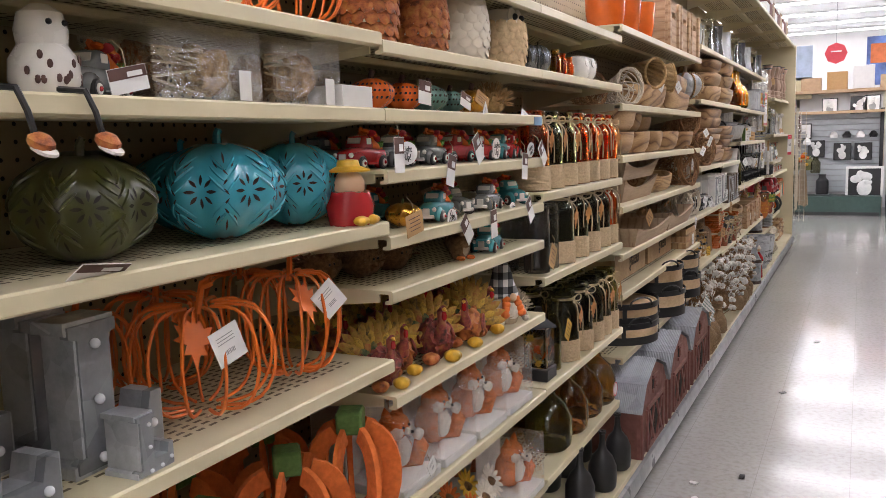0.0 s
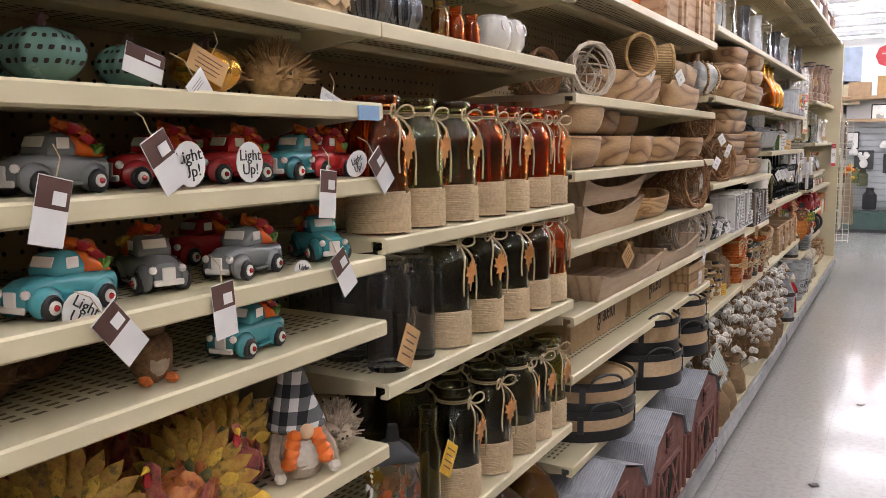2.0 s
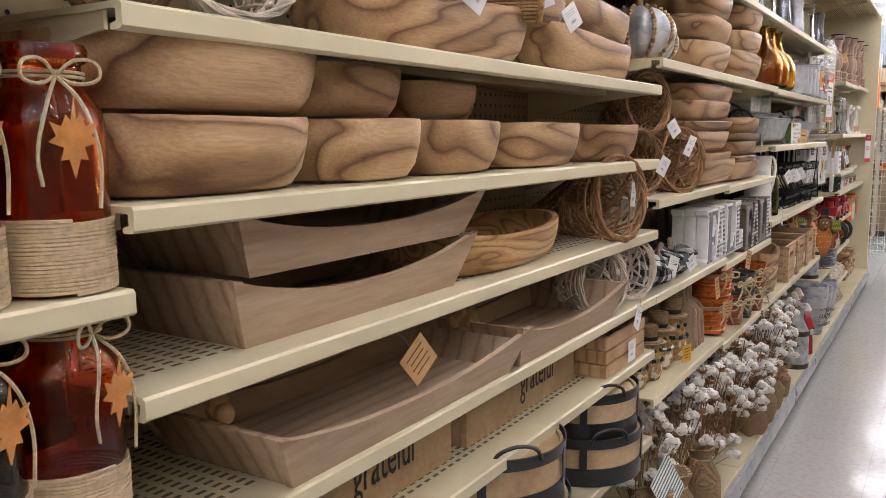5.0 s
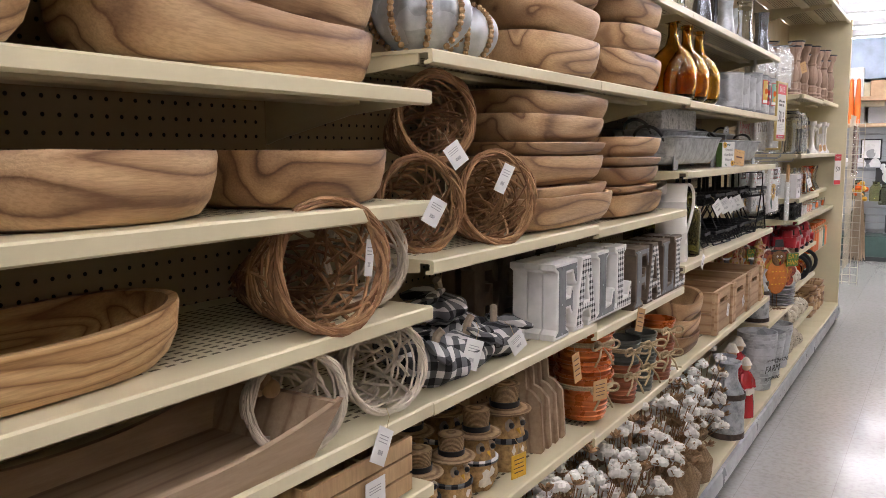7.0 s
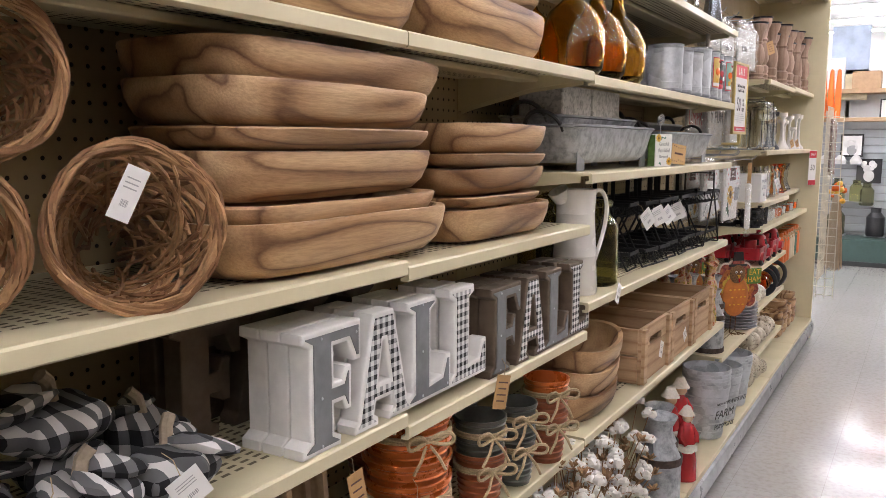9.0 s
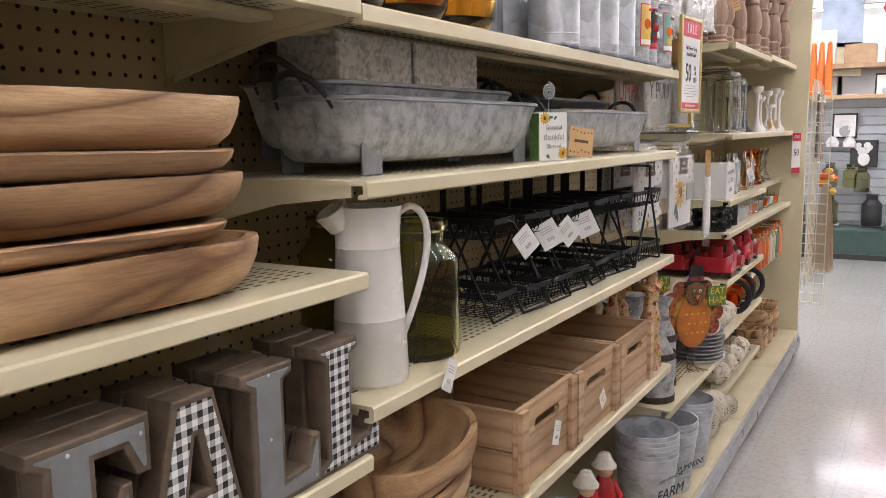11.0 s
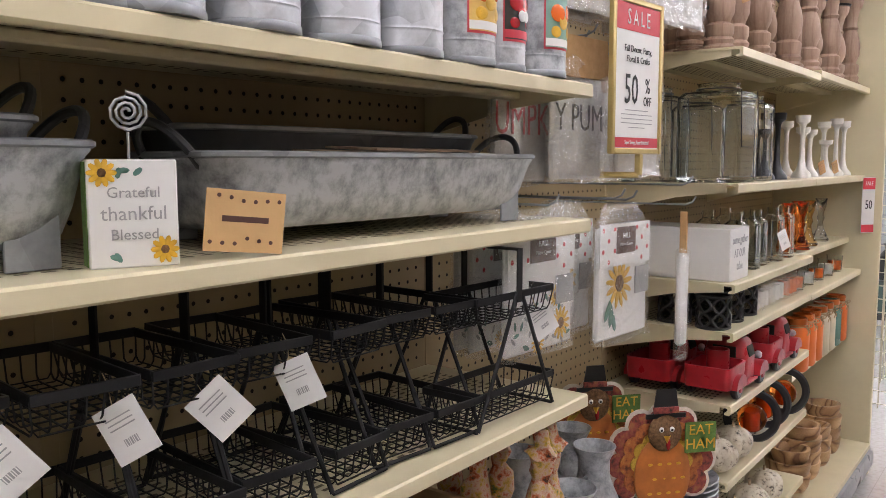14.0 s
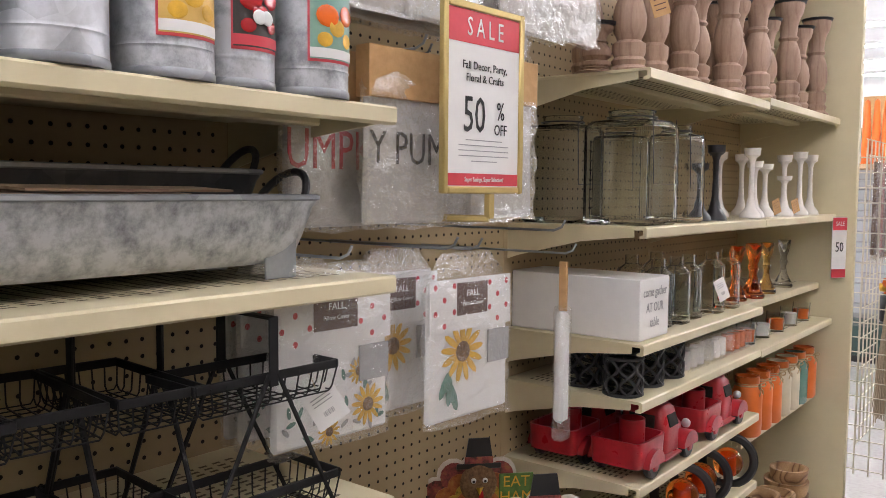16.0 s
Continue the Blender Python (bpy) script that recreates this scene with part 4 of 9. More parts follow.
for y, z, w, h, rx in ((1.30, 1.222, 0.075, 0.042, 0), (1.617, 1.222, 0.045, 0.05, 10), (1.71, 1.222, 0.044, 0.048, 0), (1.925, 1.215, 0.05, 0.035, 20), (1.80, 1.08, 0.035, 0.028, -15), (1.475, 1.085, 0.045, 0.042, -35)):
    swing_tag(-0.735, y, z, w, h, rx, 0, 0, None, "speech", 0)
for y, z, rx in ((1.435, 1.185, -14), (1.565, 1.225, 30), (1.83, 1.178, -6), (1.955, 1.205, 40), (1.50, 1.062, 40), (1.638, 1.06, 5), (1.86, 1.072, 30), (1.235, 1.22, 0)):
    swing_tag(-0.714, y, z, 0.034, 0.062, rx, 0, 0, None, "brown")
pumpkin("gold_pumpkin", -0.78, 1.355, 1.081, 0.036, 0.05, GOLD, "small golden mercury glass pumpkin with green stem", "none", 0, 8, GREEN)
pumpkin("gold_pumpkin", -0.86, 1.29, 1.081, 0.036, 0.05, GOLD, "small golden mercury glass pumpkin with green stem", "none", 0, 8, GREEN)
swing_tag(-0.716, 1.285, 1.095, 0.062, 0.04, 8, 0, 0, KRAFT, "kraft")


def squirrel(x, y, z):
    o = thing("squirrel_figure", "brown bristle squirrel figure on the shelf", "figurine", pose(x, y, z, 0, 0, -20))
    part("body", at(roughen(ball(0.025, 16, 1, 1, 1.3), 0.004, 80), 0, 0, 0.03), FURB, o)
    part("head", at(roughen(ball(0.016, 14), 0.003, 90), 0.008, 0, 0.068), FURB, o)
    part("belly", at(ball(0.018, 12, 0.6, 0.9, 1.2), 0.014, 0, 0.028), OATM, o)
    for s in (-0.009, 0.009):
        part("ear", at(lathe([(0.005, 0), (0.003, 0.008), (0, 0.012)], 8), 0.006, s, 0.08), FURB, o)
        part("foot", at(ball(0.009, 8, 1.6, 0.8, 0.6), 0.02, s * 1.6, 0.006), FURO, o)
    part("tail", tube([(-0.02, 0.01, 0.01), (-0.04, 0.014, 0.03), (-0.038, 0.014, 0.06), (-0.03, 0.012, 0.075)], [0.008, 0.015, 0.015, 0.006], 8), FURB, o)


squirrel(-0.775, 1.585, 0.985)
for k, (x, y) in enumerate(((-0.86, 1.33), (-0.85, 1.42), (-0.9, 1.24), (-0.9, 1.52))):
    spiky(x, y, 0.985, 0.04, FURB, "brown bark hedgehog in the shelf's shade", 20 + k, 1, 1.3, 150)


MUSTARD = mottled("mustard_yellow_resin", ((0.2, 0.13, 0.02), (0.62, 0.4, 0.05), (0.5, 0.3, 0.04)), 90.0)
LEAFDULL = mottled("moss_green_resin", ((0.03, 0.05, 0.02), (0.12, 0.16, 0.06), (0.3, 0.2, 0.05)), 90.0)


def turkey(x, y, z, s, rz, seed):
    """A resin turkey with a fan of feathers and a pumpkin at its feet."""
    o = thing("turkey_figure", "painted resin turkey with mustard tail fan", "figurine", pose(x, y, z, 0, 0, rz), "resin turkeys")
    part("body", at(roughen(ball(0.034 * s, 24, 1.25, 0.95, 0.95), 0.012 * s, 75, seed), 0, 0, 0.038 * s), RESINO if seed % 2 else RESIN, o)
    part("neck", tube([(0.03 * s, 0, 0.045 * s), (0.045 * s, 0, 0.07 * s), (0.042 * s, 0, 0.095 * s), (0.052 * s, 0, 0.102 * s)], [0.015 * s, 0.008 * s, 0.007 * s, 0.005 * s], 10), RESIN, o)
    part("beak", at(lathe([(0.004 * s, 0), (0, 0.012 * s)], 8), 0.056 * s, 0, 0.1 * s, 0, 100, 0), YELLOW, o)
    part("wattle", at(ball(0.005 * s, 8, 1, 1, 1.9), 0.056 * s, 0, 0.088 * s), REDGLAZE, o)
    for row, (n, L, w, x0, mats) in enumerate(((13, 0.082, 0.0105, -0.04, (FEATH, FEATH)), (11, 0.062, 0.009, -0.034, (FEATH, MUSTARD)), (9, 0.04, 0.008, -0.028, (LEAFDULL, RESINO)))):
        for k in range(n):
            a = -88 + 176 * k / (n - 1)
            f = at(roughen(ball(L * s / 2, 9, 0.07, w / L * 2, 1.0), 0.0015 * s, 90, k), 0, 0, L * s * 0.5)
            part("tail_feather" if row < 2 else "inner_feather", at(f, (x0 - 0.002 * (k % 2)) * s, 0, 0.038 * s, a, -10, 0), mats[k % 2], o)
    for d, c in ((-0.022, ORANGE), (0.02, YELLOW)):
        part("gourd", at(pumpkin_geo(0.017 * s, 0.024 * s, 7, 0.14, 28, 6), 0.042 * s, d * s, 0), RESINO if c is ORANGE else c, o)
    for k in range(8):
        part("wing_feather", at(ball(0.016 * s, 8, 1.5, 0.25, 0.5), (-0.02 + 0.008 * (k % 4)) * s, (0.034 if k < 4 else -0.034) * s, (0.03 + 0.006 * (k % 4)) * s, 0, 35, 0), RESIN if k % 2 else RESINO, o)


for k, (x, y, s, rz) in enumerate(((-0.78, 1.255, 1.0, -35), (-0.80, 1.345, 1.0, -40), (-0.78, 1.46, 1.15, -40), (-0.77, 1.605, 1.05, -70), (-0.79, 1.71, 1.1, -35), (-0.94, 1.33, 1.1, -30), (-0.94, 1.5, 1.1, -30), (-0.94, 1.66, 1.1, -30), (-0.95, 1.8, 1.1, -30))):
    turkey(x, y, 0.795, s, rz, k)


def gnome(x, y, z, s=1.0):
    o = thing("gnome_doll", "cloth gnome with black and white check hat and orange braids", "doll", pose(x, y, z, 0, 0, -25))
    part("body", roughen(lathe([(0, 0), (0.034 * s, 0.002), (0.04 * s, 0.02 * s), (0.034 * s, 0.05 * s), (0.02 * s, 0.075 * s), (0, 0.08 * s)], 20), 0.004, 50), OATM, o)
    part("hat", roughen(lathe([(0.036 * s, 0.066 * s), (0.04 * s, 0.07 * s), (0.03 * s, 0.1 * s), (0.018 * s, 0.135 * s), (0.006 * s, 0.165 * s), (0, 0.168 * s)], 24), 0.005, 40), PLAID, o)
    part("nose", at(ball(0.011 * s, 12), 0.036 * s, 0, 0.068 * s), SKIN, o)
    for d in (-1, 1):
        for k in range(4):
            part("braid_knot", at(roughen(ball(0.011 * s, 10), 0.002, 120, k), (0.03 + 0.003 * k) * s, d * (0.015 + 0.004 * k) * s, (0.062 - 0.011 * k) * s), WIREORANGE, o)
        part("arm", tube([(0.01 * s, d * 0.03 * s, 0.06 * s), (0.022 * s, d * 0.042 * s, 0.035 * s), (0.034 * s, d * 0.04 * s, 0.016 * s)], 0.009 * s, 8), OATM, o)
        part("mitten", at(ball(0.009 * s, 8), 0.038 * s, d * 0.04 * s, 0.012 * s), FURW, o)
    part("apron", at(ball(0.026 * s, 12, 0.5, 1, 1.0), 0.028 * s, 0, 0.03 * s), FURW, o)


gnome(-0.775, 1.82, 0.795)
for k, (x, y) in enumerate(((-0.775, 1.905), (-0.80, 1.945), (-0.88, 1.88))):
    spiky(x, y, 0.795, 0.03, OATM, "pale carved bark hedgehog figure", 40 + k, 1, 1.1, 130, 0.012, 0.0022)


def boxed_fox(x, y, z, w=0.15, h=0.15, d=0.13, lying=False):
    o = thing("boxed_fox", "bristle fox figure in a clear box with white base", "boxed figure", pose(x, y, z), "boxed foxes")
    part("tray", box(d, w, 0.02, 0.002, (0, 0, 0.011)), PAPER, o)
    part("back_card", box(0.002, w, h, 0, (-d / 2 + 0.003, 0, h / 2 + 0.001)), PAPER, o)
    part("body", at(roughen(ball(0.036, 18, 1, 1.1, 1.25), 0.006, 90, 1), -0.005, 0.0, 0.066), FURO, o)
    part("chest", at(roughen(ball(0.024, 14, 0.7, 0.9, 1.3), 0.004, 90, 2), 0.022, -0.004, 0.068), FURW, o)
    part("head", at(roughen(ball(0.03, 18, 0.95, 1.15, 0.9), 0.004, 90, 3), 0.008, -0.006, 0.116), FURO, o)
    for s in (-1, 1):
        part("cheek", at(roughen(ball(0.015, 12), 0.003, 90, 4), 0.022, s * 0.018 - 0.006, 0.11), FURW, o)
        part("ear", at(lathe([(0.012, 0), (0.008, 0.014), (0, 0.028)], 10), 0.004, s * 0.02 - 0.006, 0.134, s * -14, 0, 0), FURO, o)
        part("eye", at(ball(0.003, 8), 0.035, s * 0.011 - 0.006, 0.12), BLACK, o)
    part("snout", at(lathe([(0.009, 0), (0.006, 0.014), (0, 0.018)], 10), 0.03, -0.006, 0.11, 0, 90, 0), FURW, o)
    part("nose", at(ball(0.0035, 8), 0.048, -0.006, 0.111), BLACK, o)
    part("tail", tube([(0.0, 0.03, 0.03), (0.02, 0.055, 0.03), (0.03, 0.058, 0.06), (0.028, 0.05, 0.085)], [0.012, 0.018, 0.016, 0.005], 10), FURO, o)
    part("tail_tip", at(roughen(ball(0.012, 10), 0.003, 90), 0.028, 0.05, 0.085), FURW, o)
    part("clear_case", box(d, w, h, 0.002, (0, 0, h / 2 + 0.001)), FILM, o, "clear plastic case")


for x, y, z in ((-0.79, 1.30, 0.587), (-0.79, 1.47, 0.587), (-0.79, 1.64, 0.587), (-0.79, 1.81, 0.587), (-0.94, 1.4, 0.587), (-0.94, 1.6, 0.587), (-0.94, 1.8, 0.587), (-0.78, 1.86, 0.335), (-0.93, 1.86, 0.335)):
    boxed_fox(x, y, z)
swing_tag(-0.722, 1.33, 0.62, 0.03, 0.03, 30, 0)


def daisy(x, y, z, petal, r, rx=0, ry=60):
    o = thing("fabric_flower", "cloth daisy flower head lying on the shelf", "flower", pose(x, y, z, rx, ry, 0), "cloth flowers")
    for k in range(14):
        part("petal", at(at(ball(r * 0.5, 8, 0.9, 0.3, 0.12), r * 0.62), 0, 0, 0, 0, -12, 360 * k / 14), petal, o)
    part("centre", at(roughen(ball(r * 0.3, 12, 1, 1, 0.6), 0.004, 120), 0, 0, 0.004), FURB, o)


for x, y, c in ((-0.765, 1.66, FURW), (-0.76, 1.58, FELTO), (-0.79, 1.75, FURW), (-0.84, 1.62, FELTO), (-0.83, 1.7, YELLOW)):
    daisy(x, y, 0.41, c, 0.042)
    solid("foam_head", at(lathe([(0, 0), (0.022, 0), (0.03, 0.03), (0.022, 0.055), (0, 0.06)], 14), 0, 0, 0), FURW, "pale foam base under the cloth flower", "flower base", pose(x - 0.02, y, 0.335))

# vases and owls above
SCALE = paint("ivory_ceramic", (0.72, 0.65, 0.53), 0.45, vary=0.1)
TANPET = paint("dry_corn_husk", (0.62, 0.45, 0.26), 0.85, vary=0.3, scale=70)


def scale_vase(x, y, z, R, H, mat, label, rows, owl=False, petal=None):
    o = thing("scale_vase" if not owl else "owl_decoration", label, "vase" if not owl else "owl", pose(x, y, z))
    prof = [(0, 0), (R * 0.62, 0), (R * 0.95, H * 0.25), (R, H * 0.45), (R * 0.85, H * 0.75), (R * 0.6, H * 0.95), (R * 0.6, H), (0, H * 0.99)]
    part("body", lathe(prof, 28), SCALE, o)
    g = []
    for i in range(rows):
        v = (i + 0.4) / rows * (0.72 if owl else 0.92)
        r = R * (0.72 + 0.3 * math.sin(math.pi * (0.15 + 0.75 * v)))
        n = max(8, int(2 * math.pi * r / (R * 0.42)))
        for k in range(n):
            a = 2 * math.pi * (k + 0.5 * (i % 2)) / n
            g.append(at(at(ball(R * 0.27, 8, 0.22, 0.95, 1.1), 0, 0, 0, 0, -14, 0), r * math.cos(a), r * math.sin(a), v * H + R * 0.1, 0, 0, math.degrees(a)))
    ob = part("scale_cover", join(*g), petal or mat, o)
    tagged(ob, kind="stuff")
    if owl:
        for s in (-1, 1):
            part("eye_disc", at(ball(R * 0.36, 14, 0.3, 1, 1), R * 0.62, s * R * 0.33, H * 0.86), SCALE, o)
            part("eye", at(ball(R * 0.13, 10), R * 0.76, s * R * 0.33, H * 0.86), BLACK, o)
        part("beak", at(lathe([(R * 0.1, 0), (0, R * 0.22)], 8), R * 0.78, 0, H * 0.8, 0, 150, 0), YELLOW, o)


scale_vase(-0.82, 1.52, 1.414, 0.058, 0.14, SCALE, "tall vase covered in rust and ivory husk scales", 7, False, RESINO)
scale_vase(-0.82, 1.32, 1.414, 0.055, 0.15, SCALE, "vase covered with dark red husk scales", 7, False, RESINO)
scale_vase(-0.82, 1.70, 1.414, 0.068, 0.148, SCALE, "ivory ceramic vase with scalloped scales", 8)
scale_vase(-0.80, 1.90, 1.414, 0.062, 0.14, SCALE, "owl decoration covered in tan husk petals", 6, True, TANPET)
GUN = paint("gunmetal_mercury_glass", (0.2, 0.21, 0.23), 0.15, 0.8, vary=0.3)
for k, (x, y) in enumerate(((-0.80, 2.06), (-0.79, 2.135))):
    pumpkin("ribbed_vase", x, y, 1.414, 0.036, 0.085, GUN, "ribbed gunmetal glass vase", "none", 0, 14, GUN, 0.2)


def mini_bottle(x, y, z, mat, h=0.075, R=0.016):
    o = thing("mini_bottle", "small amber glass bottle with ribbed neck", "bottle", pose(x, y, z), "mini bottles")
    part("glass", lathe([(0, 0.001), (R * 0.9, 0.001), (R, 0.004), (R, h * 0.62), (R * 0.7, h * 0.74), (R * 0.7, h * 0.8), (R * 0.8, h * 0.82), (R * 0.7, h * 0.84), (R * 0.8, h), (R * 0.6, h), (R * 0.6, h * 0.74), (R * 0.85, h * 0.6), (R * 0.85, 0.006), (0, 0.005)], 20), mat, o)


for k, y in enumerate((2.235, 2.29, 2.35)):
    mini_bottle(-0.775, y, 1.414, AMBER if k else BROWNG, 0.075 - 0.006 * k)
for k, (y, s) in enumerate(((2.435, 1), (2.50, 1))):
    o = thing("white_owl_vase", "round white ceramic owl vase", "vase", pose(-0.775, y, 1.414))
    part("body", lathe([(0, 0), (0.024, 0), (0.037, 0.02), (0.038, 0.045), (0.03, 0.068), (0.02, 0.072), (0.018, 0.066), (0, 0.06)], 24), WHITE, o)
    for d in (-0.012, 0.012):
        part("eye", at(lathe([(0.011, 0), (0.012, 0.003), (0.009, 0.003), (0.008, 0.001)], 14), 0.031, d, 0.05, 0, 80, 0), WHITE, o)

# ================= third bay: twine-wrapped bottles =================
def bottle_profile(R, H):
    t = 0.004
    out = [(0, 0.001), (R * 0.92, 0.001), (R, 0.006), (R, H * 0.68), (R * 0.95, H * 0.74), (R * 0.74, H * 0.81), (R * 0.66, H * 0.84), (R * 0.65, H * 0.92), (R * 0.76, H * 0.935), (R * 0.78, H * 0.98), (R * 0.73, H)]
    inn = [(R * 0.66 - t, H * 0.995), (R * 0.65 - t, H * 0.85), (R * 0.72 - t, H * 0.805), (R * 0.94 - t, H * 0.735), (R - t, H * 0.67), (R - t, 0.012), (0, 0.01)]
    return out + inn


def twine_bottle(mat, R, H, label, leaf=True, bow=True):
    o = thing("wrapped_bottle", label, "bottle", group="jute-wrapped bottles")
    part("glass", lathe(bottle_profile(R, H), 32), mat, o)
    coil, turns = [], int(H * 0.31 / 0.0031)
    for i in range(turns * 28 + 1):
        a = 2 * math.pi * i / 28
        r = R + 0.0012 + 0.0004 * math.sin(4.7 * a) + 0.0003 * math.sin(1.31 * a)
        coil.append((r * math.cos(a), r * math.sin(a), 0.0025 + 0.0031 * i / 28 + 0.0004 * math.sin(2.83 * a)))
    part("jute_wrap", tube(coil, 0.0019, 5), JUTE, o, "wound jute cord band")
    for k in range(2):
        part("neck_twine", tube([(R * 0.68 * math.cos(a), R * 0.68 * math.sin(a), H * (0.87 + 0.018 * k)) for a in (i * math.pi / 10 for i in range(20))], 0.0016, 5, True), TWINE, o)
    def fx(p):
        return (R * 0.7 + p[0], p[1], H * 0.87 + p[2])
    for s in (-1, 1):
        loop = [(0, 0, 0), (0.008, s * 0.012, 0.014), (0.014, s * 0.03, 0.012), (0.014, s * 0.032, -0.004), (0.006, s * 0.014, -0.008), (0, 0, 0)]
        part("bow_loop", tube(smooth([fx(p) for p in loop]), 0.0017, 5), TWINE, o)
        tail = [(0, 0, 0), (R * 0.42, s * 0.014, -H * 0.1), (R * 0.45, s * 0.026, -H * 0.3), (R * 0.44, s * 0.022, -H * 0.47 - 0.01 * s)]
        part("bow_tail", tube(smooth([fx(p) for p in tail]), 0.0017, 5), TWINE, o)
    if leaf:
        part("leaf_charm", at(plate(leaf_outline(0.043), 0.0014), R * 1.16, 0.004, H * 0.66, 4, 0, 90), LEAFM, o, "copper maple leaf charm")
    return o


BR, BH = 0.048, 0.21
PROT = {"amber": twine_bottle(AMBER, BR, BH, "amber glass bottle wrapped with jute cord and twine bow"), "olive": twine_bottle(OLIVEG, BR, BH, "olive glass bottle wrapped with jute cord and twine bow"), "dark": twine_bottle(DARKG, BR, BH, "dark green glass bottle wrapped with jute cord and twine bow")}
ROWS_C = []
for k, (y, c) in enumerate(((2.035, "amber"), (2.145, "olive"), (2.265, "olive"), (2.38, "amber"), (2.492, "amber"), (2.605, "amber"), (2.705, "amber"))):
    ROWS_C += [(c, -0.775, y, 1.105, 20 * math.sin(k * 3)), (c, -0.885, y + 0.03, 1.105, 40), (c, -0.99, y + 0.02, 1.105, 80)]
for k, (y, c) in enumerate(((2.235, "dark"), (2.37, "dark"), (2.495, "dark"), (2.61, "dark"), (2.705, "amber"))):
    ROWS_C += [(c, -0.775, y, 0.885, 15 * math.sin(k * 5)), ("dark", -0.885, y + 0.02, 0.885, 40), ("dark", -0.99, y + 0.03, 0.885, 70)]
for k, (y, c) in enumerate(((2.27, "dark"), (2.41, "dark"), (2.53, "dark"), (2.62, "dark"), (2.71, "olive"))):
    ROWS_C += [(c, -0.775, y, 0.589, 15 * math.sin(k * 4)), ("olive", -0.885, y + 0.02, 0.589, 40), ("dark", -0.99, y + 0.03, 0.589, 70)]
used = set()
for c, x, y, z, rz in ROWS_C:
    if c in used:
        copy_thing(PROT[c], pose(x, y, z, 0, 0, rz))
    else:
        used.add(c)
        PROT[c].matrix_basis = pose(x, y, z, 0, 0, rz)


def smoked_jar(x, y, z, h=0.185, R=0.036):
    o = thing("smoked_jar", "tall smoked glass canister with lid", "jar", pose(x, y, z), "smoked jars")
    part("glass", lathe([(0, 0.001), (R * 0.95, 0.001), (R, 0.006), (R, h * 0.78), (R * 0.9, h * 0.82), (R * 0.9, h * 0.85), (R * 0.86, h * 0.85), (R * 0.86, h * 0.8), (R * 0.94, h * 0.76), (R * 0.94, 0.01), (0, 0.008)], 28), SMOKE, o)
    part("lid", lathe([(0, h * 0.85), (R * 0.95, h * 0.85), (R * 0.97, h * 0.93), (R * 0.8, h * 0.97), (0, h)], 28), SMOKE, o)


for x, y in ((-0.77, 2.05), (-0.775, 2.135), (-0.87, 2.07), (-0.87, 2.16), (-0.97, 2.1), (-0.97, 2.2)):
    smoked_jar(x, y, 0.885)
swing_tag(-0.714, 2.02, 0.935, 0.045, 0.06, -30, 0, 0, KRAFT, "kraft")


def display_lantern(x, y, z):
    o = thing("display_lantern", "black based glass lantern with copper leaves inside", "lantern", pose(x, y, z))
    part("base", box(0.075, 0.075, 0.035, 0.003, (0, 0, 0.0185)), BLACK, o)
    part("glass", box(0.066, 0.066, 0.11, 0.002, (0, 0, 0.0915)), SMOKE, o)
    part("roof", lathe([(0.052, 0.147), (0.05, 0.152), (0.014, 0.175), (0.01, 0.2), (0, 0.203)], 4), BLACK, o)
    rnd = random.Random(5)
    for k in range(9):
        part("leaf_sprig", at(plate(leaf_outline(0.03), 0.001), rnd.uniform(-0.02, 0.02), rnd.uniform(-0.02, 0.02), rnd.uniform(0.05, 0.12), rnd.uniform(-40, 40), rnd.uniform(-40, 40), rnd.uniform(0, 180)), (LEAFM, YELLOW, ORANGE)[k % 3], o)


display_lantern(-0.77, 2.055, 0.589)
mini_bottle(-0.765, 2.16, 0.589, OLIVEG, 0.2, 0.022)
swing_tag(-0.716, 2.145, 0.71, 0.042, 0.055, -35, 0, 0, YELLOW, "kraft")


def demijohn(x, y, z, mat, R=0.072, H=0.235, label="amber glass demijohn bottle with long neck", round_label=False):
    o = thing("demijohn", label, "bottle", pose(x, y, z), "demijohn bottles")
    t = 0.004
    o1 = [(0, 0.001), (R * 0.8, 0.001), (R * 0.95, H * 0.06), (R, H * 0.2), (R * 0.98, H * 0.4), (R * 0.72, H * 0.57), (R * 0.32, H * 0.68), (R * 0.21, H * 0.8), (R * 0.2, H * 0.95), (R * 0.27, H * 0.96), (R * 0.27, H)]
    i1 = [(R * 0.2 - t, H * 0.995), (R * 0.2 - t, H * 0.8), (R * 0.32 - t, H * 0.68), (R * 0.72 - t, H * 0.56), (R * 0.98 - t, H * 0.395), (R - t, H * 0.2), (R * 0.95 - t, H * 0.07), (0, 0.008)]
    part("glass", lathe(o1 + i1, 36), mat, o)
    if round_label:
        part("paper_label", at(loft([[(0, a, b) for a, b in ngon(0.025, 20)], [(0.001, a, b) for a, b in ngon(0.025, 20)]]), R * 0.99, 0, H * 0.22), PAPER, o)
        part("label_ring", at(lathe([(0.021, 0), (0.021, 0.0006), (0.024, 0.0006), (0.024, 0)], 24), R * 0.99 + 0.0012, 0, H * 0.22, 0, 90, 0), REDINK, o)


for k, (x, y, m) in enumerate(((-0.80, 2.20, OLIVEG), (-0.80, 2.36, BROWNG), (-0.80, 2.52, BROWNG), (-0.795, 2.66, BROWNG), (-0.95, 2.28, BROWNG), (-0.95, 2.45, OLIVEG), (-0.95, 2.62, BROWNG))):
    demijohn(x, y, 0.338, m, round_label=(k == 3))
BOTBLACK = glass("black_bottle_glass", (0.1, 0.08, 0.06))
